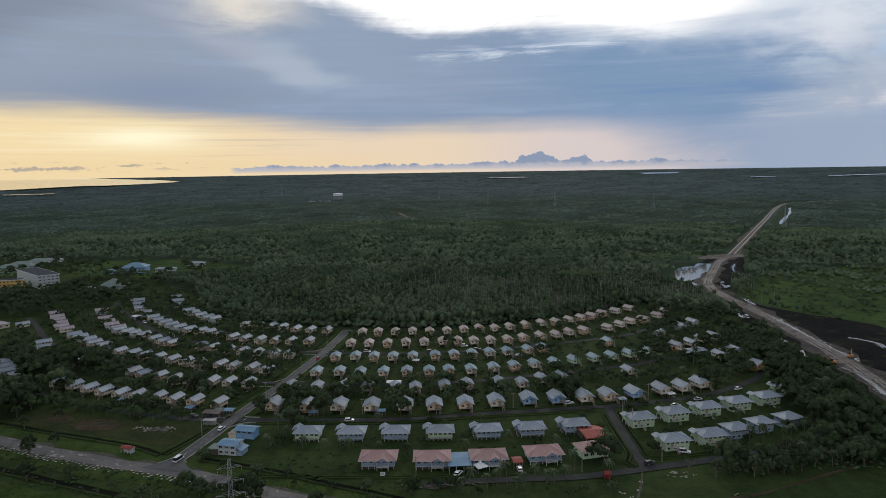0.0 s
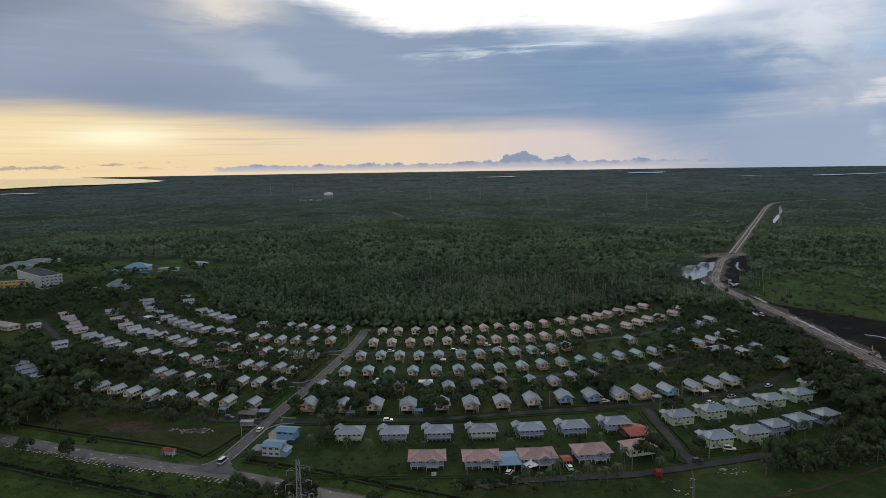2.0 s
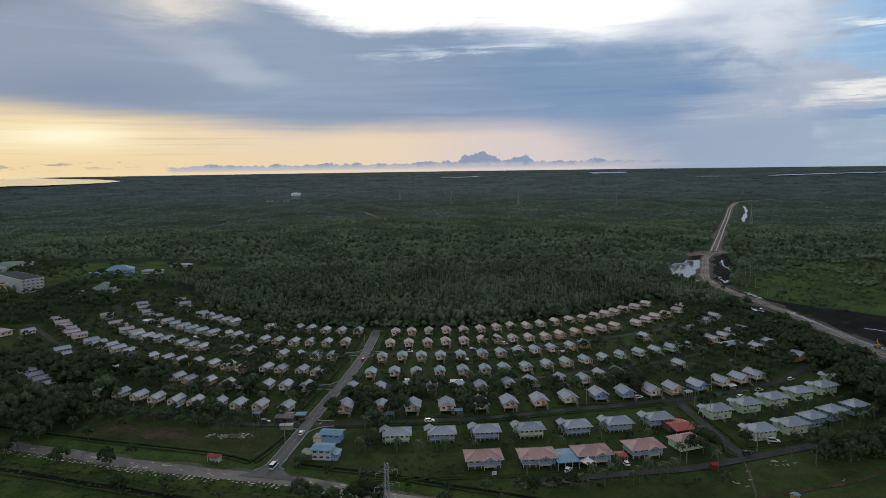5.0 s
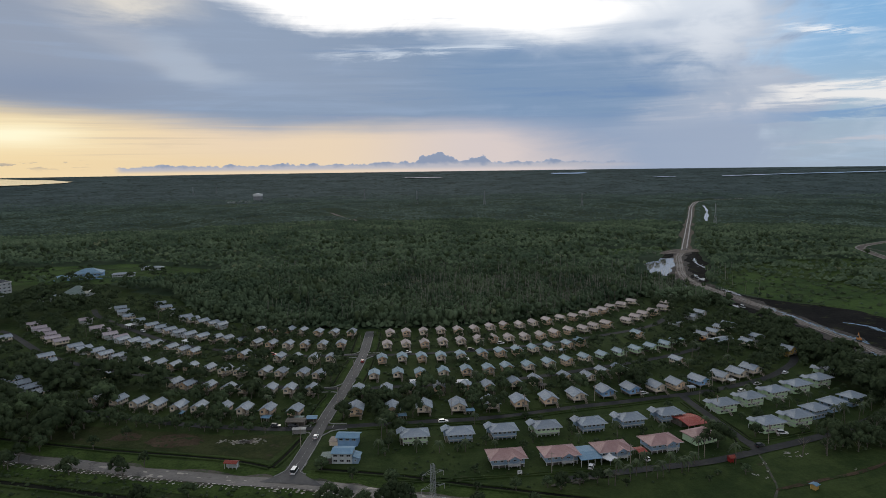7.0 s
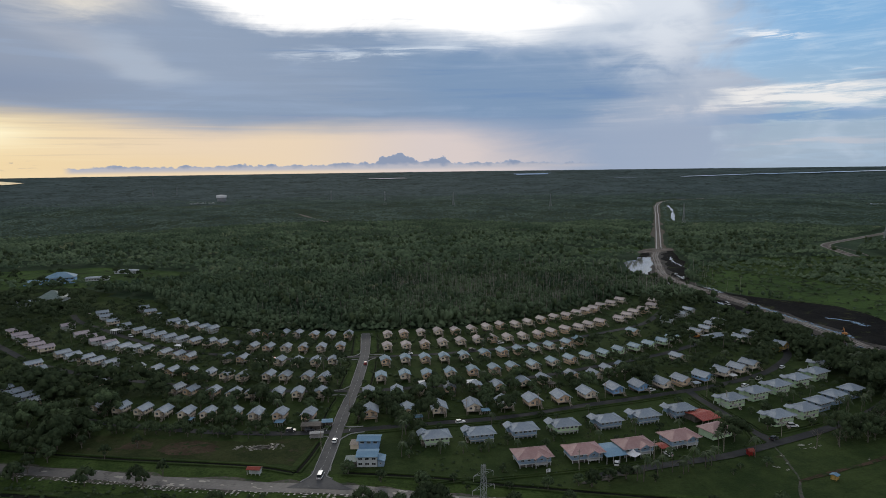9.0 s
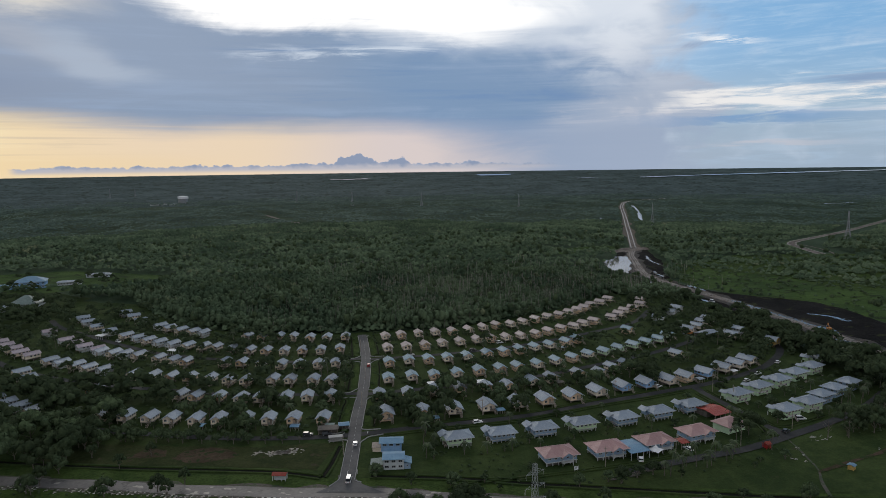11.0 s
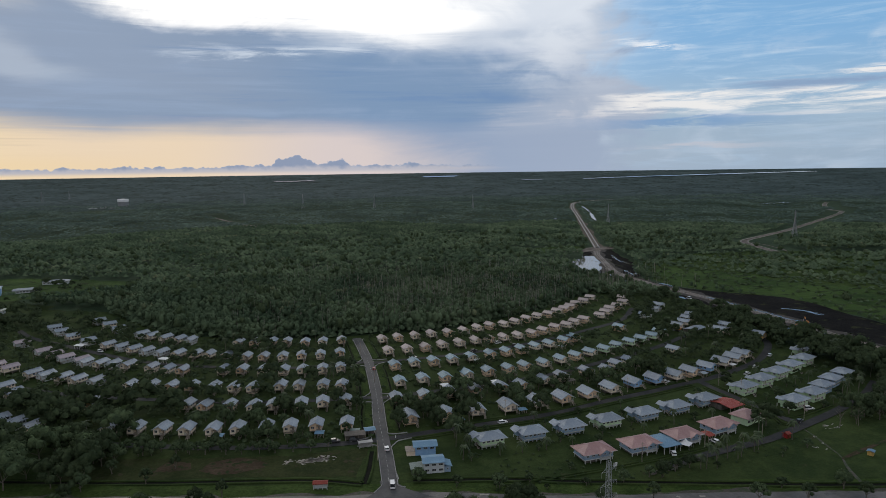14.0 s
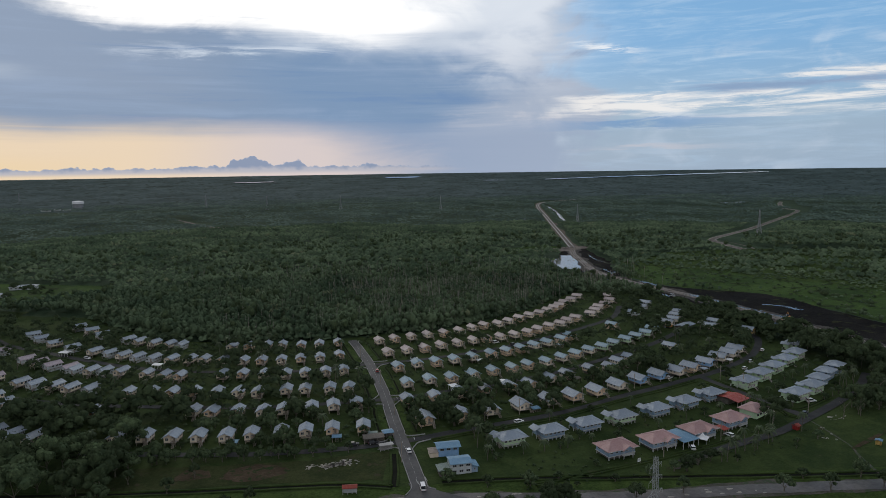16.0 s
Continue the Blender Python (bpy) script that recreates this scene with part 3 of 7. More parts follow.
MEADOW_AREA = [(284, 590), (296, 628), (330, 655), (352, 616), (379, 577), (372, 520), (402, 480), (410, 440), (430, 390), (470, 330), (420, 290), (290, 300), (300, 400), (306, 440), (298, 480), (270, 520), (262, 555)]
SCRUB_AREA = [(256, 560), (280, 622), (320, 690), (400, 735), (520, 720), (640, 660), (760, 560), (900, 400), (700, 280), (420, 290), (290, 340), (300, 400), (300, 470), (270, 520)]
PEAT_AREA = [(238, 610), (250, 592), (256, 552), (268, 515), (290, 490), (307, 462), (306, 435), (296, 400), (288, 345), (300, 290), (330, 230), (235, 230), (212, 300), (213, 372), (222, 420), (222, 470), (222, 520), (228, 570)]
POND = [(255, 728), (232, 668), (243, 650), (261, 676), (284, 712), (313, 768), (296, 774), (286, 752), (270, 748)]
STRIP = [(225, 815), (300, 825), (350, 845), (350, 884), (300, 880), (235, 868)]
OPEN_GROUND = [[(228, 625), (262, 640), (320, 745), (300, 775), (258, 745), (215, 668)], [(236, 770), (300, 790), (352, 840), (350, 884), (235, 868)], [(-520, 760), (-440, 745), (-330, 735), (-235, 752), (-225, 800), (-300, 850), (-355, 885), (-440, 880), (-520, 870)]]
WEST_LAWN = [(-520, 760), (-440, 745), (-330, 735), (-235, 752), (-225, 800), (-300, 850), (-355, 885), (-440, 880), (-520, 870)]
SCHOOL_YARD = [(-640, 940), (-480, 890), (-470, 800), (-360, 760), (-290, 690), (-300, 640), (-420, 620), (-560, 640)]

rng = np.random.default_rng(5)


def ground_sheet():
    """One sheet from below the flight to the horizon, level near by and lumpy with treetops far off."""
    az = np.radians(np.arange(-180, 180, 1.5))
    rad = [0, 60, 120, 180, 240, 300, 360, 430, 500, 600, 700, 850, 1000, 1150, 1300]
    while rad[-1] < 36000:
        rad.append(rad[-1] * 1.045)
    rad = np.array(rad)
    r, a = np.meshgrid(rad, az, indexing="ij")
    z = np.zeros(r.shape)
    p = laid(np.c_[(HUB[0] + r * np.sin(a)).ravel(), (HUB[1] + r * np.cos(a)).ravel(), z.ravel()])
    n, m = r.shape
    i, j = np.meshgrid(np.arange(n - 1), np.arange(m), indexing="ij")
    k = (j + 1) % m
    q = np.stack([i * m + j, (i + 1) * m + j, (i + 1) * m + k, i * m + k], -1).reshape(-1, 4)
    tris = np.vstack([q[:, [0, 2, 1]], q[:, [0, 3, 2]]])
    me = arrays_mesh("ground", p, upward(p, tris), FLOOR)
    me.materials.append(HAZED_CANOPY)
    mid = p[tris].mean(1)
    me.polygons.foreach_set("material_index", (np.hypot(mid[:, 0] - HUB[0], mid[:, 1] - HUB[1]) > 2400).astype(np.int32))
    me.update()
    tagged(new("ground", me), "flat dark green land running out to the horizon", "ground", "", "structure")


def far_canopy():
    """Treetops from 2.4 km to the horizon, one uneven sheet over the part of the land that the flight overlooks."""
    az = np.radians(np.arange(-46, 66, 0.2))
    rad = 2350 * 1.03 ** np.arange(0, 93)
    r, a = np.meshgrid(rad, az, indexing="ij")
    x, y = HUB[0] + r * np.sin(a), HUB[1] + r * np.cos(a)
    broad = np.sin(x * 0.004 + 2) * np.sin(y * 0.0031) + np.sin(x * 0.0013) * np.sin(y * 0.0017 + 1)
    z = np.clip((r - 2350) / 300, 0, 1) * (5.0 + 4.0 * rng.uniform(-1, 1, r.shape) + 2.0 * broad)
    z[0] = -0.5
    n, m = r.shape
    i, j = np.meshgrid(np.arange(n - 1), np.arange(m - 1), indexing="ij")
    q = np.stack([i * m + j, i * m + j + 1, (i + 1) * m + j + 1, (i + 1) * m + j], -1).reshape(-1, 4)
    me = arrays_mesh("far_canopy", laid(np.c_[x.ravel(), y.ravel(), z.ravel()]), upward(np.c_[x.ravel(), y.ravel()], np.vstack([q[:, [0, 2, 1]], q[:, [0, 3, 2]]])), HAZED_CANOPY)
    tagged(new("far_canopy", me), "far forest canopy, coloured haze-blue, reaching the horizon", "forest", "", "stuff")


ground_sheet()
far_canopy()
patch("estate_lawn", ESTATE, 0.05, GRASS, "dark mown grass between the estate houses", "lawn", 3.0)
patch("scrub_ground", SCRUB_AREA, 0.03, RANK, "rank wet grass under the low scrub", "grassland", 5.0)
patch("meadow", MEADOW_AREA, 0.07, MEADOW, "bright green wet meadow beside the black earthworks", "meadow", 5.0)
patch("peat", PEAT_AREA, 0.15, PEAT, "black dug-over peat beside the new dirt road", "earthworks", 4.0)
patch("school_yard", SCHOOL_YARD, 0.12, GRASS, "dark grass round the school buildings", "lawn", 4.0)
patch("west_lawn", WEST_LAWN, 0.20, MEADOW, "lit green clearing at the forest edge", "clearing", 4.0)
patch("strip_lawn", STRIP, 0.12, MEADOW, "green strip of grass beyond the pond", "clearing", 3.0)
patch("road_cutting", [(236, 612), (262, 606), (285, 650), (318, 690), (345, 760), (372, 820), (340, 830), (296, 772), (262, 690), (240, 645)], 0.20, PEAT, "dark churned earth along the new road", "earthworks", 3.0)
patch("pond", POND, 0.27, WATER, "still pond reflecting the pale sky", "pond", 3.0)
patch("playing_field", [(-236, 306), (-172, 290), (-138, 277), (-119, 270), (-108, 293), (-140, 298), (-175, 309), (-215, 325)], 0.12, FIELD, "rough playing field beside the highway", "field", 1.0)
patch("bare_earth", [(-174, 296), (-168, 291), (-160, 288.5), (-151, 289), (-148, 293), (-152, 299), (-160, 303), (-169, 303)], 0.18, BARE_EARTH, "bare trodden earth on the playing field", "field", 1.8)
patch("bare_earth_end", [(-193, 304), (-186, 299), (-178, 300), (-178, 305), (-185, 309)], 0.18, BARE_EARTH, "bare trodden earth at the field end", "field", 1.5)
patch("far_verge", [(-330, 300), (-238, 268), (-217, 260), (-171, 241), (-120, 221), (-60, 196), (60, 150), (60, 120), (-60, 150), (-330, 240)], 0.10, RANK, "rank bright green grass beyond the highway ditch", "verge", 1.5)
ribbon("highway_verge", HIGHWAY, 25.0, 0.14, RANK, "rank grass verge along the highway", "verge", 0.12)
ribbon("verge_mud", HIGHWAY, 9.6, 0.20, MUD, "muddy shoulder of the highway", "verge", 0.35, step=2.5)
patch("berm_lawn", [(20, 205), (60, 196), (110, 214), (150, 240), (140, 250), (105, 238), (80, 238), (60, 230), (30, 226)], 0.12, GRASS, "grassy bank beside the front street", "lawn", 2.0)

ribbon("highway", HIGHWAY, 7.0, 0.28, WET_ROAD, "damp grey two-lane highway with ragged verges", "road", 0.13, step=3)
ribbon("main_street", MAIN, 5.7, 0.36, ASPHALT, "grey asphalt estate street with pale kerbs", "road", 0.02)
patch("street_mouth", [(-121, 250.5), (-97, 243), (-104, 252.5), (-105.5, 257), (-106, 262), (-111.5, 262), (-112.5, 257), (-115, 254)], 0.34, ASPHALT, "flared asphalt mouth of the main street", "road", 0.15)
for i, line in enumerate((S1_EAST, S1_WEST, S2_EAST, S2_WEST, S3_EAST, S3_WEST, SIDE, FRONT, WEST_ROAD)):
    ribbon("street_%d" % (i + 1), line, 4.4, 0.20 + 0.015 * i, SIDE_ROAD, "narrow dark asphalt side street between gardens", "road", 0.05)
ribbon("road_shoulder", DIRT_ROAD, 19.0, 0.26, CHURNED, "churned brown mud beside the new road", "earthworks", 0.5, step=5)
ribbon("dirt_road", DIRT_ROAD, 10.0, 0.33, DIRT, "pale muddy construction road winding through the swamp", "road", 0.25)
for i, off in enumerate((-2.9, -0.6, 2.4)):
    ribbon("wheel_track_%d" % (i + 1), DIRT_ROAD, 1.2, 0.35, TRACK, "pale rolled wheel track on the new road", "track", 0.98, step=4, shift=off)
ribbon("straight_road_cutting", STRAIGHT, 15.0, 0.36, BROWN, "brown cleared strip beside the straight forest road", "earthworks", 0.5, step=14)
ribbon("straight_road", STRAIGHT, 9.0, 0.42, DIRT, "pale new road cut straight through the forest", "road", 0.2, step=14)
for i, off in enumerate((-3.4, 2.6)):
    ribbon("straight_road_edge_%d" % (i + 1), STRAIGHT, 1.7, 0.52, CONCRETE, "pale graded edge of the new forest road", "road", 0.3, step=30, shift=off)
ribbon("east_road", EAST_ROAD, 16.0, 0.3, MEADOW, "grassy dyke road through the far swamp", "road", 0.12, step=20)
ribbon("east_road_top", EAST_ROAD, 8.0, 0.5, DIRT, "pale track on the grassy dyke", "road", 0.15, step=20)
for i, off in enumerate((-5.2, 5.2)):
    ribbon("east_road_edge_%d" % (i + 1), EAST_ROAD, 1.6, 0.55, TRACK, "pale sandy edge of the dyke road", "road", 0.6, step=20, shift=off)
ribbon("sand_edge", [(604, 806), (598, 775), (588, 742), (570, 705), (558, 690)], 2.2, 0.6, DIRT, "orange sandy edge of the dyke road", "road", 0.3)
patch("road_crossing", [(318, 806), (362, 816), (404, 826), (410, 838), (372, 850), (330, 842), (302, 826)], 0.38, DIRT, "pale earth dam where the new roads meet", "earthworks", 2.5)
ribbon("roadside_canal", [(640, 1262), (700, 1366), (800, 1540), (905, 1740)], 5.5, 0.3, WATER, "bright water canal beside the straight road", "canal", 0.6, step=18)
ribbon("west_canal", [(470, 1120), (560, 1290), (600, 1370)], 3.0, 0.3, WATER, "narrow bright ditch beside the straight road", "canal", 0.9, step=14)
ribbon("forest_track", [(-122, 1790), (-95, 1640), (-60, 1500), (-20, 1425)], 9.0, 0.4, DIRT, "pale track in a gap of the forest", "road", 0.5, step=20)
RUTS = [[(266, 430), (272, 422), (276, 414), (273, 401)], [(246, 491), (245, 462), (242, 420), (240, 376)], [(222, 441), (220, 418), (217, 395), (217, 377)], [(244, 646), (238, 610), (233, 590), (231, 557)], [(228, 531), (226, 510), (225, 492)], [(256, 567), (255, 550), (254, 536)], [(224, 366), (224, 345), (218, 319)], [(336, 764), (322, 735), (312, 705), (305, 668)], [(274, 650), (266, 625), (264, 616), (272, 628)]]
for i, (line, wide) in enumerate(zip(RUTS, (1.6, 1.0, 2.4, 2.8, 2.0, 1.0, 1.4, 1.6, 1.4))):
    ribbon("flooded_rut_%d" % (i + 1), line, wide, 0.40, WATER, "narrow pool of flood water along the earthworks", "puddle", 0.95, step=3)


def far_water(name, poly, label, lift=13.0):
    """Water far out, laid on the drawn-in land in narrow cells."""
    az = np.radians(np.arange(-60, 70, 0.18))
    rad = 2300 * 1.018 ** np.arange(0, 148)
    r, a = np.meshgrid(rad, az, indexing="ij")
    x, y = HUB[0] + r * np.sin(a), HUB[1] + r * np.cos(a)
    n, m = r.shape
    i, j = np.meshgrid(np.arange(n - 1), np.arange(m - 1), indexing="ij")
    k = inside(poly, (x[:-1, :-1] + x[1:, 1:]) / 2, (y[:-1, :-1] + y[1:, 1:]) / 2)
    q = np.stack([i * m + j, i * m + j + 1, (i + 1) * m + j + 1, (i + 1) * m + j], -1)[k]
    used, back = np.unique(q, return_inverse=True)
    q = back.reshape(q.shape)
    v = laid(np.c_[x.ravel(), y.ravel(), np.full(x.size, lift)][used])
    ob = new(name, arrays_mesh(name, v, upward(v, np.vstack([q[:, [0, 2, 1]], q[:, [0, 3, 2]]])), SEA))
    ob.data.update()
    return tagged(ob, label, "water", "", "structure")


far_water("sea", [(-5200, 3700), (-3900, 4250), (-3081, 4640), (-3121, 5021), (-3169, 5473), (-3228, 6016), (-2999, 6067), (-2885, 6634), (-2960, 7500), (-3200, 8335), (-4422, 10809), (-5400, 12249), (-8500, 17500), (-15500, 30000), (-30000, 16000), (-12000, 5000)], "pale evening sea behind the wooded coast")
far_water("lagoon_1", [(545, 7050), (760, 6950), (960, 7050), (1000, 7560), (720, 7250), (600, 7400)], "small bright lagoon in the far forest")
far_water("lagoon_2", [(2730, 8700), (3180, 8800), (3800, 10300), (3200, 10400)], "thin bright lagoon in the far forest")
far_water("lagoon_3", [(2560, 5380), (2740, 5380), (2750, 5560), (2600, 5560)], "small bright lagoon among trees")
far_water("river", [(3162, 5300), (4180, 5860), (6034, 6560), (8887, 7800), (9100, 8200), (6150, 6950), (4230, 6080), (3200, 5480)], "broad pale river crossing the far forest")
far_water("creek", [(-2330, 3540), (-2130, 3580), (-2130, 3680), (-2330, 3640)], "small pale creek near the coast")
patch("fish_pond", [(1335, 1470), (1440, 1475), (1445, 1500), (1340, 1498)], 6.0, WATER, "narrow pale pond in the eastern swamp", "pond", 2.0)


# ---- houses ----
def gable_roof(bm, w, y0, y1, eave, ridge, over, thick=0.14, x=0.0):
    """Two sloping sheets with thickness; the ridge runs along y."""
    hw = w / 2 + over
    low = eave - (ridge - eave) * over / (w / 2)
    prof = [(-hw, low), (0, ridge), (hw, low), (hw, low + thick), (0, ridge + thick), (-hw, low + thick)]
    a, b = [bm.verts.new((x + px, y0, pz)) for px, pz in prof], [bm.verts.new((x + px, y1, pz)) for px, pz in prof]
    for i in range(6):
        j = (i + 1) % 6
        bm.faces.new((a[i], b[i], b[j], a[j]))
    for r, flip in ((a, 0), (b, 1)):
        for q in ((0, 1, 4, 5), (1, 2, 3, 4)):
            f = [r[i] for i in q]
            bm.faces.new(f[::-1] if flip else f)


def hip_roof(bm, w, d, eave, ridge, over, thick=0.16, x=0.0, y=0.0):
    hw, hd = w / 2 + over, d / 2 + over
    rw = max(hw - hd, 0.3)
    lo = [bm.verts.new((x + a, y + b, eave)) for a, b in ((-hw, -hd), (hw, -hd), (hw, hd), (-hw, hd))]
    hi = [bm.verts.new((x + a, y + b, eave + thick)) for a, b in ((-hw, -hd), (hw, -hd), (hw, hd), (-hw, hd))]
    r = [bm.verts.new((x - rw, y, ridge)), bm.verts.new((x + rw, y, ridge))]
    bm.faces.new(lo[::-1])
    for i in range(4):
        bm.faces.new((lo[i], lo[(i + 1) % 4], hi[(i + 1) % 4], hi[i]))
    bm.faces.new((hi[0], hi[1], r[1], r[0])), bm.faces.new((hi[1], hi[2], r[1]))
    bm.faces.new((hi[2], hi[3], r[0], r[1])), bm.faces.new((hi[3], hi[0], r[0]))


def ridge_caps(bm, pts, r=0.12):
    for p, q in pts:
        rod(bm, p, q, r, sides=4)


def window_mesh(name, wide, high, frame_mat, panes=2):
    """One frame proud of the wall with its panes set back in it; faces -y, middle at the origin."""
    bm = bmesh.new()
    w, h, f = wide / 2, high / 2, 0.09
    xs = [-w, -w + f, -f / 2, f / 2, w - f, w] if panes == 2 else [-w, -w + f, w - f, w]
    zs = [-h, -h + f, h - f, h]
    v = {(i, j): bm.verts.new((x, -0.07, z)) for i, x in enumerate(xs) for j, z in enumerate(zs)}
    for i in range(len(xs) - 1):
        for j in range(3):
            ring = [v[i, j], v[i + 1, j], v[i + 1, j + 1], v[i, j + 1]]
            if i % 2 and j % 2:
                deep = [bm.verts.new((q.co.x, -0.02, q.co.z)) for q in ring]
                for k in range(4):
                    bm.faces.new((ring[k], ring[(k + 1) % 4], deep[(k + 1) % 4], deep[k]))
                bm.faces.new(deep).material_index = 1
            else:
                bm.faces.new(ring)
    n = len(xs) - 1
    rim = [v[i, 0] for i in range(n + 1)] + [v[n, j] for j in (1, 2, 3)] + [v[i, 3] for i in range(n - 1, -1, -1)] + [v[0, 2], v[0, 1]]
    back = [bm.verts.new((q.co.x, 0.02, q.co.z)) for q in rim]
    for k in range(len(rim)):
        bm.faces.new((rim[(k + 1) % len(rim)], rim[k], back[k], back[(k + 1) % len(rim)]))
    return mesh_of(name, bm, frame_mat, GLASS)


WINDOW = window_mesh("window", 1.25, 1.1, TRIM)
WIDE_WINDOW = window_mesh("window", 1.8, 1.2, TRIM)
SMALL_WINDOW = window_mesh("window", 0.8, 0.8, TRIM, 1)


def put_window(parent, me, x, y, z, turn=0, name="window"):
    ob = part(name, me, None, parent)
    ob.matrix_basis = pose(x, y, z, 0, 0, turn)
    return ob


def flight_of_steps(bm, x, y0, y1, z, wide):
    """Open steps going down from (y0, z) to (y1, 0), with two strings and a handrail."""
    n = max(5, int(z / 0.26))
    for i in range(n):
        s = (i + 0.5) / n
        y, h = y0 + (y1 - y0) * s, z * (1 - s)
        box(bm, x - wide / 2, y - 0.16, h - 0.04, x + wide / 2, y + 0.16, h)
    for sx in (-wide / 2, wide / 2):
        rod(bm, (x + sx, y0, z), (x + sx, y1, 0.05), 0.07, sides=4)
        rod(bm, (x + sx, y0, z + 0.95), (x + sx, y1, 0.95), 0.045, sides=4)
        rod(bm, (x + sx, y1, 0.0), (x + sx, y1, 0.95), 0.045, sides=4)


def railing(bm, p, q, high=1.0, gap=0.5):
    p, q = Vector(p), Vector(q)
    up = Vector((0, 0, high))
    rod(bm, p + up, q + up, 0.05, sides=4), rod(bm, p + up * 0.2, q + up * 0.2, 0.035, sides=4)
    n = max(1, int((q - p).length / gap))
    for i in range(n + 1):
        s = p + (q - p) * (i / n)
        rod(bm, s, s + up, 0.03, sides=4)


def stilt_house(label, roof_mat, wall_mat, w=5.1, d=7.4, over=0.65, closed=False, trim=TRIM, porch=True):
    """Small gabled house on posts, its ridge along y, porch and steps at the front (-y)."""
    t = thing("stilt_house", label, "house", "small houses of the estate")
    fl, top, rise = 1.75, 4.05, 0.25 * w
    hw, y0, y1 = w / 2, -d / 2, d / 2
    cut = y0 + (1.7 if porch else 0.0)
    bm = bmesh.new()
    ring = [(-hw, cut), (hw, cut), (hw, y1), (-hw, y1)]
    if porch:
        ring = [(-hw, y0), (0.1, y0), (0.1, cut), (hw, cut), (hw, y1), (-hw, y1)]
    solid(bm, [(*p, fl) for p in ring], [(*p, top) for p in ring])
    for y, s in ((y0 + 0.02, -1), (y1 - 0.14, 1)):
        solid(bm, [(-hw, y, top), (hw, y, top), (0, y, top + rise)], [(-hw, y + 0.12, top), (hw, y + 0.12, top), (0, y + 0.12, top + rise)])
    part("wall", bm, wall_mat, t)
    bm = bmesh.new()
    box(bm, -hw - 0.1, y0 - 0.1, fl - 0.28, hw + 0.1, y1 + 0.1, fl - 0.003)
    part("floor_deck", bm, TIMBER, t)
    bm = bmesh.new()
    gable_roof(bm, w, y0 - over, y1 + over, top + 0.02, top + rise + 0.02, over)
    roof = part("roof", bm, roof_mat, t)
    bm = bmesh.new()
    rod(bm, (0, y0 - over - 0.02, top + rise + 0.17), (0, y1 + over + 0.02, top + rise + 0.17), 0.13, sides=5)
    part("ridge_cap", bm, roof_mat, roof)
    bm = bmesh.new()
    box(bm, -0.13, -0.13, 0, 0.13, 0.13, fl - 0.28)
    post = mesh_of("post", bm, TIMBER)
    for px, py in ((-hw + 0.3, y0 + 0.3), (hw - 0.3, y0 + 0.3), (hw - 0.3, 0), (hw - 0.3, y1 - 0.3), (-hw + 0.3, y1 - 0.3)):
        part("post", post, None, t).location = (px, py, 0)
    bm = bmesh.new()
    if closed:
        box(bm, -hw + 0.5, y0 + 2.0, 0, hw - 0.5, y1 - 0.5, fl - 0.285)
        part("ground_floor_wall", bm, wall_mat, t)
    else:
        # dark box between the posts, in place of the shade under the floor
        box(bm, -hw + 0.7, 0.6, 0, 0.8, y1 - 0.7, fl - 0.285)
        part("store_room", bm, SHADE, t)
    sill = fl + 1.35
    put_window(t, WINDOW, -hw / 2, y0, sill)
    if porch:
        put_window(t, SMALL_WINDOW, 0.55, cut, sill + 0.2)
    else:
        put_window(t, WINDOW, hw / 2, y0, sill)
    if closed:
        put_window(t, SMALL_WINDOW, -hw / 2, y0 + 2.0, 0.95)
    for y in (-d * 0.12, d * 0.14, d * 0.36):
        put_window(t, WINDOW, hw, y, sill, 90)
        put_window(t, WINDOW, -hw, y, sill, -90)
    bm = bmesh.new()
    box(bm, 0.9, cut - 0.06, fl, 1.8, cut + 0.02, fl + 2.02)
    part("door", bm, TIMBER, t)
    bm = bmesh.new()
    if porch:
        railing(bm, (0.2, y0, fl), (hw - 1.3, y0, fl)), railing(bm, (hw, y0, fl), (hw, cut, fl))
        rod(bm, (hw - 0.1, y0 + 0.1, fl), (hw - 0.1, y0 + 0.1, top), 0.09, sides=4)
        tagged(part("porch_railing", bm, trim, t), kind="stuff")
        bm = bmesh.new()
        flight_of_steps(bm, hw - 0.7, y0 - 0.1, y0 - 2.3, fl, 0.9)
        part("steps", bm, TIMBER, t)
    return t


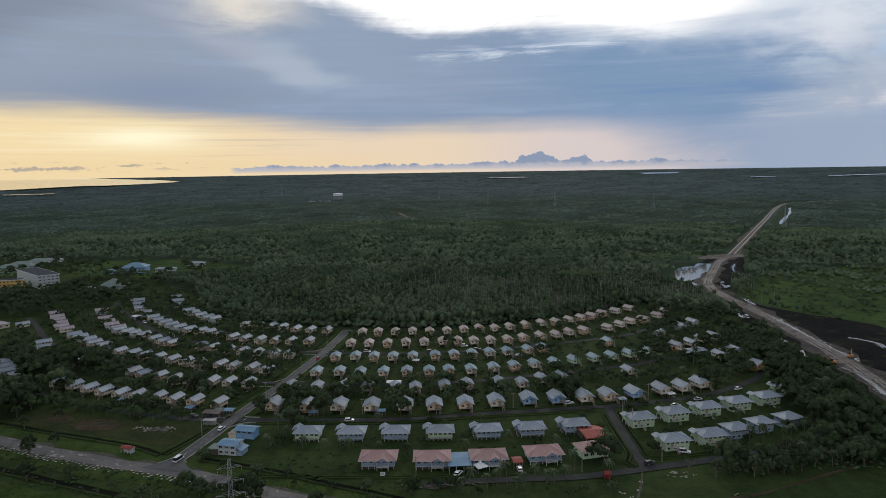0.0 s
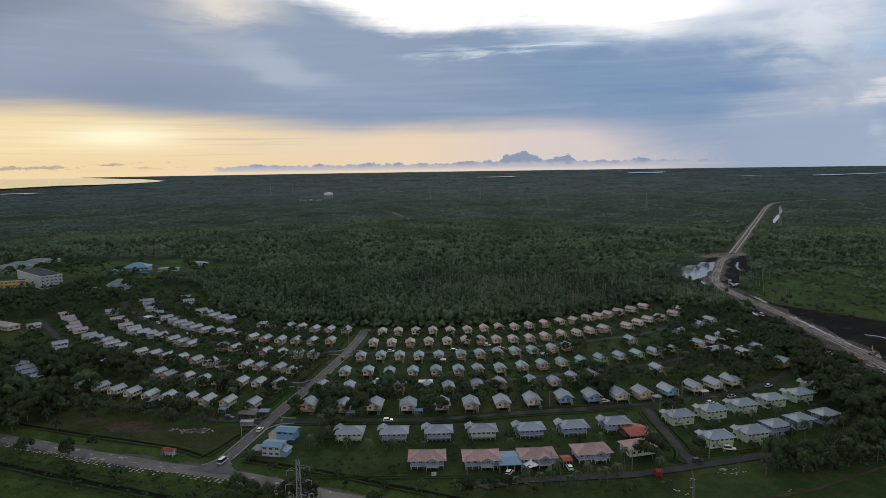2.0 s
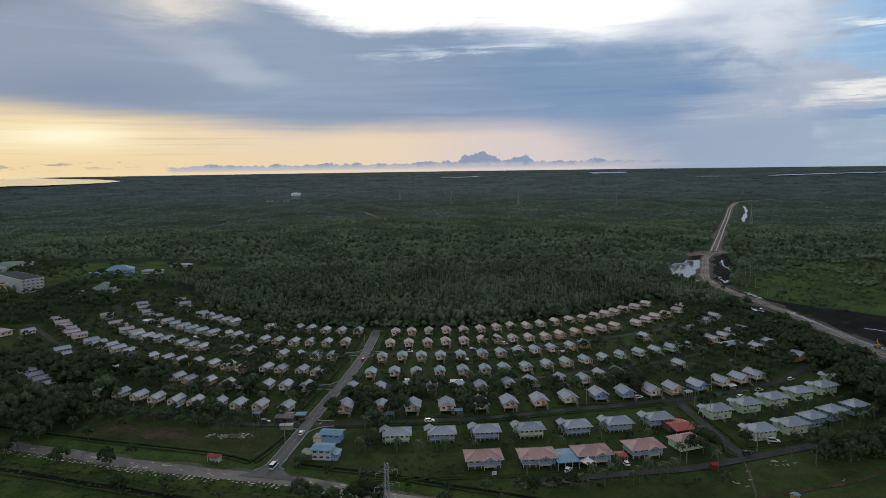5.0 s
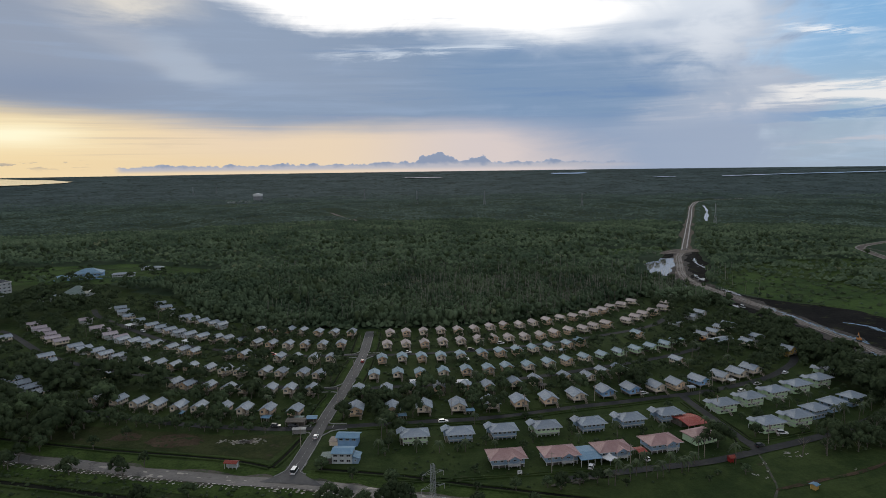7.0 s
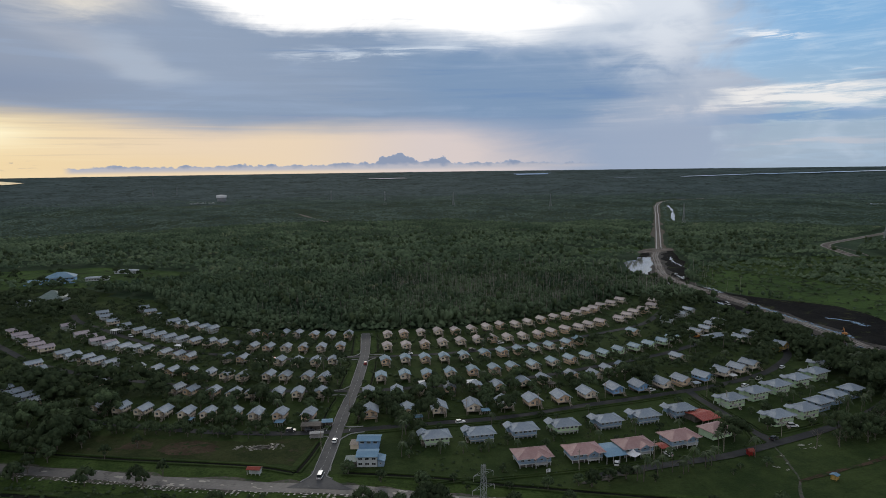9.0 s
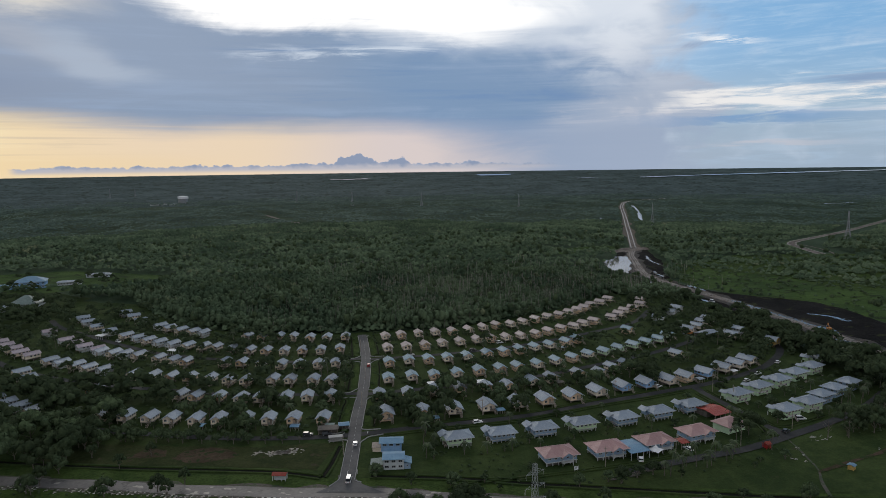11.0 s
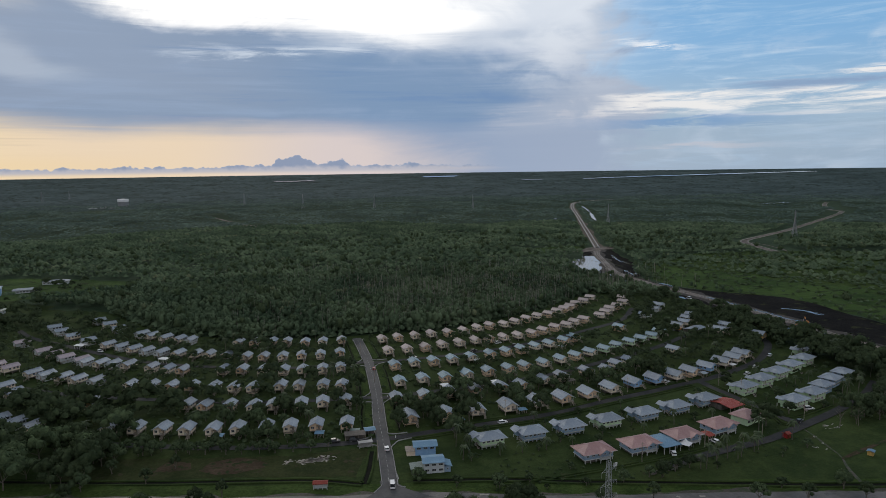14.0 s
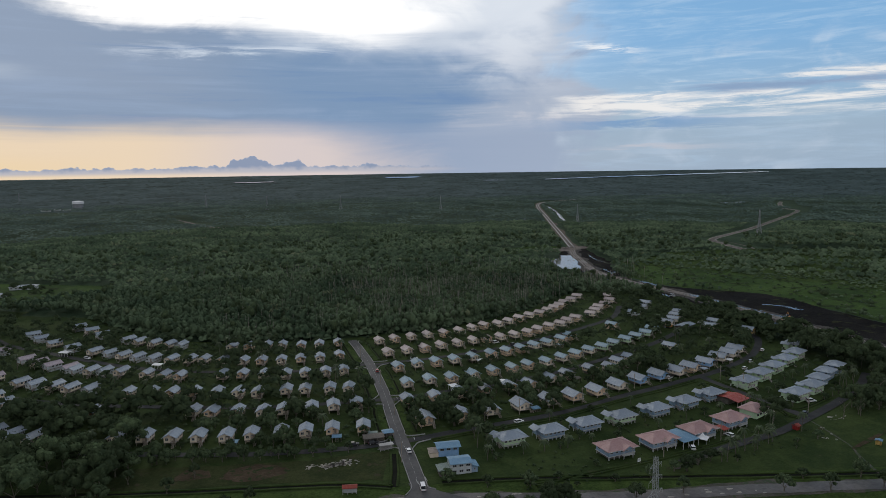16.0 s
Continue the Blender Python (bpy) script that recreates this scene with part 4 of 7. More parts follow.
def long_house(name, label, group, roof_mat, wall_mat, w=10.2, d=7.2, rise=2.0, dormer=False, annex=1.0, solid_ground=False, fl=1.65, front_steps=False):
    """Two-storey hipped house: open or walled ground floor, upper floor with a window band, veranda and outside steps."""
    t = thing(name, label, "house", group)
    top = fl + 2.3
    hw, hd = w / 2, d / 2
    bm = bmesh.new()
    box(bm, -hw, -hd, fl, hw, hd, top)
    wall = part("wall", bm, wall_mat, t)
    bm = bmesh.new()
    box(bm, -hw - 0.12, -hd - 0.12, fl - 0.3, hw + 0.12, hd + 0.12, fl - 0.003)
    part("floor_band", bm, TRIM, t)
    bm = bmesh.new()
    if solid_ground:
        box(bm, -hw + 0.06, -hd + 0.06, 0, hw - 0.06, hd - 0.06, fl - 0.305)
    else:
        box(bm, -hw * 0.86, -hd * (0.8 if dormer else 0.55), 0, hw - 0.5, hd - 0.4, fl - 0.305)
    # with a dormer, the dark fill paints the shade of an open ground floor
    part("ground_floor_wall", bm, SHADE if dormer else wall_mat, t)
    bm = bmesh.new()
    hip_roof(bm, w, d, top - 0.05, top + rise, 1.1)
    roof = part("roof", bm, roof_mat, t)
    ow, od, rw = hw + 1.1, hd + 1.1, max(hw - hd, 0.3)
    bm = bmesh.new()
    ridge_caps(bm, [((-rw, 0, top + rise), (rw, 0, top + rise))] + [((sx * rw, 0, top + rise), (sx * ow, sy * od, top + 0.12)) for sx in (-1, 1) for sy in (-1, 1)])
    part("ridge_cap", bm, roof_mat, roof)
    for sy in (-1, 1):
        bm = bmesh.new()
        box(bm, -ow - 0.05, sy * (od + 0.06) - 0.06, top - 0.06, ow + 0.05, sy * (od + 0.06) + 0.06, top + 0.06)
        part("gutter", bm, TRIM, roof)
    bm = bmesh.new()
    box(bm, -0.14, -0.14, 0, 0.14, 0.14, fl - 0.3)
    post = mesh_of("post", bm, TRIM)
    if not solid_ground:
        for i in range(6):
            part("post", post, None, t).location = (-hw + 0.25 + (w - 0.5) * i / 5, -hd + 0.25, 0)
        for sx in (-1, 1):
            part("post", post, None, t).location = (sx * (hw - 0.25), hd - 0.25, 0)
    n = 5
    for i in range(n):
        x = -hw + w * (i + 0.5) / n
        put_window(t, WINDOW, x, -hd, fl + 1.5)
    for y in (-hd / 2, hd / 2):
        put_window(t, WINDOW, hw, y, fl + 1.5, 90), put_window(t, WINDOW, -hw, y, fl + 1.5, -90)
    if solid_ground:
        for i in range(3):
            put_window(t, WINDOW, -hw * 0.7 + i * hw * 0.55, -hd + 0.06, 1.2)
    if annex:
        bm = bmesh.new()
        box(bm, -hw - 1.2, 0.9, fl, -hw - 0.003, hd + 0.4, top - 0.2)
        ann = part("side_porch", bm, wall_mat, t)
        bm = bmesh.new()
        gable_roof(bm, 3.0 + 1.4 * annex, 1.4 - 1.9 * annex, hd + 1.2 + 0.9 * annex, top - 0.1, top + 0.35 + 0.85 * annex, 0.4, x=-hw - 0.1)
        part("porch_roof", bm, roof_mat, t)
        bm = bmesh.new()
        flight_of_steps(bm, -hw - 0.7, 0.8, -2.2, fl, 0.9)
        part("steps", bm, TIMBER if not solid_ground else TRIM, t)
        for y in (0.5, hd + 0.4):
            part("post", post, None, t).location = (-hw - 1.05, y + 0.5, 0)
    if front_steps:
        bm = bmesh.new()
        box(bm, -hw * 0.75, -hd - 1.3, fl - 0.2, -hw * 0.1, -hd - 0.13, fl)
        landing = part("landing", bm, TRIM, t)
        bm = bmesh.new()
        railing(bm, (-hw * 0.75, -hd - 1.25, fl), (-hw * 0.3, -hd - 1.25, fl)), railing(bm, (-hw * 0.75, -hd - 1.25, fl), (-hw * 0.75, -hd - 0.15, fl))
        part("railing", bm, TIMBER, landing)
        bm = bmesh.new()
        flight_of_steps(bm, -hw * 0.2, -hd - 1.3, -hd - 3.6, fl, 0.95)
        part("steps", bm, ROOF_ROSE, t, "rose-painted outside steps")
        bm = bmesh.new()
        box(bm, -hw * 0.55, -hd - 0.07, fl, -hw * 0.55 + 0.95, -hd + 0.02, fl + 2.0)
        part("door", bm, TIMBER, t)
    if dormer:
        bm = bmesh.new()
        solid(bm, [(-0.4, -hd - 1.6, fl - 0.3), (4.4, -hd - 1.6, fl - 0.3), (4.4, -hd - 0.13, fl - 0.3), (-0.4, -hd - 0.13, fl - 0.3)], [(-0.4, -hd - 1.6, fl), (4.4, -hd - 1.6, fl), (4.4, -hd - 0.13, fl), (-0.4, -hd - 0.13, fl)])
        balcony = part("balcony", bm, TRIM, t)
        bm = bmesh.new()
        railing(bm, (-0.35, -hd - 1.55, fl), (4.35, -hd - 1.55, fl)), railing(bm, (-0.35, -hd - 1.55, fl), (-0.35, -hd, fl)), railing(bm, (4.35, -hd - 1.55, fl), (4.35, -hd, fl))
        part("railing", bm, TRIM, balcony)
        bm = bmesh.new()
        gable_roof(bm, 4.6, -hd - 2.0, -0.4, top + 0.0, top + 1.35, 0.5, x=2.0)
        part("gablet_roof", bm, roof_mat, t)
        bm = bmesh.new()
        solid(bm, [(-0.3, -hd - 1.7, top), (4.3, -hd - 1.7, top), (2, -hd - 1.7, top + 1.3)], [(-0.3, -hd - 1.6, top), (4.3, -hd - 1.6, top), (2, -hd - 1.6, top + 1.3)])
        part("gablet", bm, wall_mat, t)
        for x in (-0.2, 4.2):
            bm = bmesh.new()
            box(bm, x - 0.1, -hd - 1.5, 0, x + 0.1, -hd - 1.3, top)
            part("post", bm, TRIM, t)
    return t


def turned(points, flip=0.0):
    """For a row of places: each with the angle at which a house there fronts its street."""
    p = np.array(points, float)
    d = np.gradient(p, axis=0) if len(p) > 1 else np.array([[1.0, 0.0]])
    if len(p) > 4:
        d = np.array([d[max(0, i - 2) : i + 3].mean(0) for i in range(len(d))])
    return [(x, y, math.degrees(math.atan2(dy, dx)) + flip) for (x, y), (dx, dy) in zip(points, d)]


TAKEN = []  # middle and reach of every building, to keep trees off
house_rng = random.Random(11)


def settle(kinds, places, reach, spread=2.0):
    """Set houses down along a row, going round the kinds at random; each kind is built once and then copied."""
    for x, y, turn in places:
        k = house_rng.choice(kinds)
        m = pose(x, y, 0.04, 0, 0, turn + house_rng.uniform(-spread, spread))
        if k.get("used"):
            copy_thing(k["ob"], m)
        else:
            k["ob"].matrix_basis, k["used"] = m, True
        TAKEN.append((x, y, reach))


def kind(ob):
    return {"ob": ob}


BIG = dict(w=6.5, d=8.6, over=0.8)
big_peach = [kind(stilt_house("peach timber house on posts under a grey sheet roof", ROOF_GREY, WALL_PEACH, **BIG)), kind(stilt_house("peach timber house with closed ground floor and grey roof", ROOF_GREY, WALL_PEACH, closed=True, **BIG)), kind(stilt_house("cream timber house on posts under a grey sheet roof", ROOF_GREY, WALL_CREAM, **BIG))]
big_blue = [kind(stilt_house("bright blue timber house on posts under a grey roof", ROOF_GREY, WALL_BLUE, **BIG))]
grey_cream = [kind(stilt_house("small cream stilt house under a grey sheet roof", ROOF_GREY, WALL_CREAM)), kind(stilt_house("small cream house with closed ground floor, grey roof", ROOF_GREY, WALL_CREAM, closed=True)), kind(stilt_house("small peach stilt house under a grey sheet roof", ROOF_GREY, WALL_PEACH))]
blue_roofs = [kind(stilt_house("small cream stilt house under a pale blue roof", ROOF_BLUE, WALL_CREAM)), kind(stilt_house("small peach house with closed ground floor, blue roof", ROOF_BLUE, WALL_PEACH, closed=True))]
green_walls = [kind(stilt_house("small pale green stilt house under a blue roof", ROOF_BLUE, WALL_GREEN))]
rose_roofs = [kind(stilt_house("small cream stilt house under a rose-grey roof", ROOF_ROSE, WALL_CREAM)), kind(stilt_house("small peach house, closed below, under a rose-grey roof", ROOF_ROSE, WALL_PEACH, closed=True))]
mauve_roofs = [kind(stilt_house("small cream house under a long mauve sheet roof", ROOF_MAUVE, WALL_CREAM, d=8.8, porch=False)), kind(stilt_house("small pale house under a worn mauve roof", ROOF_MAUVE, WALL_WHITE, d=8.8, porch=False, closed=True))]
long_grey = [kind(stilt_house("small pale house under a long grey sheet roof", ROOF_GREY, WALL_WHITE, d=8.4, porch=False, closed=True)), kind(stilt_house("small cream house on posts under a long grey roof", ROOF_GREY, WALL_CREAM, d=8.4))]

R1 = [(-84, 313), (-67, 310), (-52, 310), (-36, 309), (-20, 309), (-6, 309), (9, 310), (24, 312.5), (40, 315), (54, 316), (68, 317), (80, 319), (94, 322), (109, 326.5), (121, 330), (132, 335)]
R2 = [(-82, 340), (-68, 338), (-54, 338), (-41, 337), (-27, 335), (-16, 334), (-1, 337), (11, 339), (28, 341), (40, 339), (51, 346), (62, 349), (101, 358)]
R3 = [(-73, 364), (-60, 364), (-48, 361.5), (-35, 362), (-22, 362.5), (-9.5, 362.5), (1.5, 363.5), (14, 364), (27, 367), (39, 370), (51, 373), (63, 375.5), (75, 379.5), (87.5, 383.5), (99, 387), (110.5, 391), (122, 398)]
R4 = [(-67, 394), (-55, 394.5), (-43.5, 393), (-32, 392), (-20, 392), (-6.5, 393.5), (5, 394.5), (16, 396), (27, 398), (38, 400), (51, 403.5), (61, 408), (105, 420)]
R5 = [(-62, 425), (-50, 424), (-38, 424), (-26, 425), (-14, 425), (-2, 426.5), (8, 427), (18.5, 426.5), (29.5, 427), (41, 428.5), (52, 433), (64, 437.5), (75, 440), (85, 446), (96, 451), (114, 457), (125, 466), (135, 475), (146, 481)]
R6 = [(-58, 454), (-47, 454.5), (-35, 454), (-23, 454.5), (-11, 453.5), (1, 454.5), (13, 458), (24, 461), (35, 460), (46, 464), (58, 469.5), (70, 474), (81, 477), (92, 483), (102, 489), (111, 495), (121, 503), (133, 510), (146, 520)]
L1 = [(-211, 351), (-200, 346.5), (-189, 341), (-179, 336.5), (-168, 332), (-158, 329), (-146, 325.5), (-136, 322.5), (-125, 319.5), (-112, 316)]
L2 = [(-223, 391), (-179, 370), (-171, 365), (-160, 360.5), (-149, 355), (-140, 353), (-127, 350), (-117, 348), (-106, 346)]
L3 = [(-208, 414), (-197, 409), (-187, 403.5), (-177, 399), (-166, 393.5), (-156, 388.5), (-147, 384), (-133, 381.5), (-124, 378), (-112, 374), (-103, 370)]
L4 = [(-237, 472), (-228, 466), (-221, 461), (-212, 456), (-199, 445), (-190, 437.5), (-182, 432), (-160, 424.5), (-150, 419.5), (-139, 414), (-128, 409), (-118, 405.5), (-107, 403), (-97, 402)]
L5 = [(-229, 512), (-220, 502.5), (-212, 493.5), (-204, 485), (-195, 477.5), (-185, 470.5), (-175, 465), (-167, 461), (-157, 454), (-146, 446.5), (-136, 442), (-125, 438), (-114, 435.5), (-103, 433), (-91, 432.5)]
L6 = [(-210, 535), (-203, 526.5), (-194, 517), (-185, 509), (-178, 503), (-148, 484), (-138, 479.5), (-127, 477), (-118, 473), (-107, 466.5), (-96, 463.5), (-84, 461.5)]
LM = [(-318, 532), (-308, 518), (-301, 507), (-293, 496), (-286, 485), (-277, 476), (-262, 459), (-254, 452), (-244, 444), (-236, 436), (-226, 429)]
LN = [(-284, 540), (-266, 510), (-258, 498.5), (-250, 488), (-240, 478)]
LO = [(-272, 582), (-265, 566), (-255, 547), (-243, 529)]
LP = [(-244, 594), (-235, 577), (-227, 559)]
LQ = [(-269, 391), (-261, 382.5), (-253, 374.5), (-244, 367)]

settle(big_peach, [p for i, p in enumerate(turned(R1)) if i not in (8, 9, 12)], 6.5)
settle(big_blue, [p for i, p in enumerate(turned(R1)) if i in (8, 9)], 6.5)
settle(big_blue, [(94, 322, 18)], 6.5)
settle(grey_cream, turned(R2), 5.5)
settle(blue_roofs, turned(R3)[:11], 5.5)
settle(green_walls, turned(R3)[11:], 5.5)
settle(blue_roofs, turned(R4), 5.5)
settle(rose_roofs, turned(R5), 5.5)
settle(rose_roofs, turned(R6), 5.5)
for row in (L1, L2, L3):
    settle(grey_cream, turned(row), 5.5)
settle(grey_cream, turned(L4)[4:], 5.5), settle(long_grey, turned(L4)[:4], 5.5)
settle(grey_cream, turned(L5)[7:], 5.5), settle(long_grey, turned(L5)[:7], 5.5)
settle(grey_cream, turned(L6)[5:], 5.5), settle(long_grey, turned(L6)[:5], 5.5)
settle(mauve_roofs, turned(LM)[:6], 5.5), settle(long_grey, turned(LM)[6:], 5.5)
settle(mauve_roofs, turned(LN), 5.5)
for row in (LO, LP, LQ):
    settle(long_grey, turned(row), 5.5)
settle(long_grey, [(-271, 438, -48), (-264, 424, -48), (-320, 493, -40)], 5.5)
settle(rose_roofs, [(170, 508, 30), (160, 493, 32)], 5.5)
settle(long_grey, [(178, 470, 20), (165, 459, 20), (145, 444, 25), (177, 430, 22), (167, 423, 22), (156, 414, 22), (145, 408, 22), (176, 396, 15), (163, 386, 15)], 5.5)
settle([kind(stilt_house("low ochre house under a pale grey roof", ROOF_GREY, WALL_YELLOW, w=8.0, d=7.0, porch=False, closed=True))], [(175, 364, 25)], 6)
LONG = "two-storey houses of the estate"
duplex_blue = [kind(long_house("two_storey_house", "pale blue two-storey house on posts, grey hipped roof", LONG, ROOF_GREY, WALL_PALE_BLUE, annex=0.7))]
plain_blue = [kind(long_house("two_storey_house", "plain pale blue house, closed below, under a grey roof", LONG, ROOF_GREY, WALL_PALE_BLUE, w=8.6, d=6.6, annex=0, solid_ground=True, fl=2.0))]
duplex_green = [kind(long_house("two_storey_house", "pale green house on posts under a grey hipped roof", LONG, ROOF_GREY, WALL_GREEN, annex=0.7))]
green_full = [kind(long_house("two_storey_house", "pale green two-storey house, closed below, grey hipped roof", LONG, ROOF_GREY, WALL_GREEN, w=10.4, d=7.2, solid_ground=True, annex=0.3, fl=1.95, front_steps=True))]
pink_house = [kind(long_house("pink_roofed_house", "large blue-walled house under a pink hipped roof", "pink-roofed houses", ROOF_PINK, WALL_PALE_BLUE, w=12.8, d=8.4, rise=2.3, dormer=True, annex=0, fl=1.6))]
BLUE_ROW = [(-60, 277), (-41, 276), (-22, 276), (-3, 276), (17.5, 276.5), (36.5, 278), (56, 281)]
for i, p in enumerate(turned(BLUE_ROW)):
    settle(duplex_green if i in (0, 3) else duplex_blue, [p], 9, 0.5)
settle(green_full, [(86.5, 287, 11), (104, 293, 12), (121, 299, 13), (138, 305.5, 14), (155, 312, 16)], 9, 0.5)
settle(green_full, [(93, 262.5, 9), (110, 267, 12)], 9, 0.5)
settle(plain_blue, [(123, 273, 16), (136.5, 279, 18), (151, 284, 20)], 8, 1)
settle(duplex_green, [(172, 327, 24)], 8, 1)
settle(pink_house, [(-27, 250, -1), (-6, 249, 1), (16, 249.5, 3), (38, 252.5, 7)], 10, 0.5)


# ---- single buildings ----
def shed(name, label, x, y, turn, w, d, high, rise, roof_mat, post_mat, category="shelter", wall=None, wall_mat=None):
    """A low-pitched roof on posts, with a wall behind where asked for."""
    t = thing(name, label, category)
    bm = bmesh.new()
    gable_roof(bm, d, -w / 2, w / 2, high, high + rise, 0.3)
    roof = part("roof", bm, roof_mat, t)
    roof.matrix_basis = pose(0, 0, 0, 0, 0, 90)
    bm = bmesh.new()
    box(bm, -0.1, -0.1, 0, 0.1, 0.1, high)
    post = mesh_of("post", bm, post_mat)
    for i in range(4):
        for sy in (-1, 1):
            part("post", post, None, t).location = (-w / 2 + 0.3 + (w - 0.6) * i / 3, sy * (d / 2 - 0.2), 0)
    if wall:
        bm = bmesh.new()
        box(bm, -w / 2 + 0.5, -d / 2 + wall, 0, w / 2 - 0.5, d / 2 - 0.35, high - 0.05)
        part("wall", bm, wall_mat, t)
    t.matrix_basis = pose(x, y, 0.05, 0, 0, turn)
    TAKEN.append((x, y, max(w, d) * 0.6))
    return t


shed("carport", "wide sea-blue sheet roof between two pink houses", 4.5, 247.5, 3, 9.0, 12.0, 3.0, 0.5, ROOF_SEA, TRIM)
shed("carport", "large red sheet roof beside the side street", 62, 273.5, 11, 10.5, 12.5, 2.5, 0.9, ROOF_RED, TIMBER, wall=5.0, wall_mat=SHADE)
shed("lean_to", "small orange-red roof beside a pink house", 27, 247, 6, 4.0, 5.0, 2.6, 0.4, ROOF_RED, TIMBER)
shed("workshop", "low open shed under a wide grey roof", 151, 397, 20, 16, 8, 2.8, 0.8, ROOF_GREY, TIMBER, wall=2.0, wall_mat=SHADE)
shed("shelter", "small white sheet roof on thin posts", 187, 336, 30, 6, 4, 3.0, 0.3, TENT, TRIM)
shed("bus_shelter", "small red-roofed shelter beside the street corner", 59.4, 236.0, 5, 2.8, 2.2, 2.0, 0.7, ROOF_RED, CAR_RED, wall=1.0, wall_mat=CAR_RED)
shed("bus_shelter", "small red-roofed shelter beside the highway", -133, 265, -18, 5.5, 2.6, 2.4, 0.5, ROOF_RED, TRIM, wall=1.2, wall_mat=WALL_WHITE)
shed("kiosk", "small ochre kiosk with a blue roof", 75.5, 210.5, 25, 2.6, 2.2, 1.9, 0.3, ROOF_SEA, WALL_YELLOW, wall=0.6, wall_mat=WALL_YELLOW)
shed("carport", "white sheet carport on thin posts in a garden", -52.5, 350, 2, 4.5, 4.2, 2.6, 0.2, TENT, TRIM)
shed("carport", "white sheet roof of a low garden shed", -28, 345, 0, 8, 4.5, 2.6, 0.3, TENT, TIMBER)
shed("carport", "white sheet awning in front of houses", -193, 463, -36, 6, 4, 2.6, 0.2, TENT, TRIM)
shed("carport", "pale sheet roof beside a street", -246, 520, -40, 7, 5, 2.6, 0.3, TENT, TRIM)
shed("market_stall", "blue sheet stall roof at the street corner", -104, 307, -5, 5, 4, 2.5, 0.4, ROOF_SEA, TIMBER, wall=1.5, wall_mat=SHADE)
shed("market_stall", "rusty dark sheet stall roof at the street corner", -111, 305, -10, 9, 5, 2.4, 0.4, SHADE, TIMBER, wall=1.5, wall_mat=SHADE)
for x, y, a, m in ((-63, 303.8, 0, ROOF_SEA), (-31, 304.2, 0, ROOF_SEA), (-125, 312.5, -17, ROOF_SEA), (-110, 309, -17, ROOF_GREEN), (-166, 326, -22, ROOF_SEA), (86, 315.5, 12, ROOF_GREY), (112, 322, 18, TENT), (-68, 332, 0, ROOF_GREY), (13, 333, 5, SHADE), (-18, 387, 0, TENT), (44, 395, 15, ROOF_GREY)):
    shed("awning", "low sheet awning on posts beside a house", x, y, a, 4.2, 3.4, 2.1, 0.25, m, TIMBER, "awning")
    TAKEN.pop()
shed("bus_shelter", "low grey concrete bus shelter beside the field", -109, 294.5, -4, 6.0, 2.2, 2.4, 0.15, CONCRETE, CONCRETE, wall=1.0, wall_mat=CONCRETE)


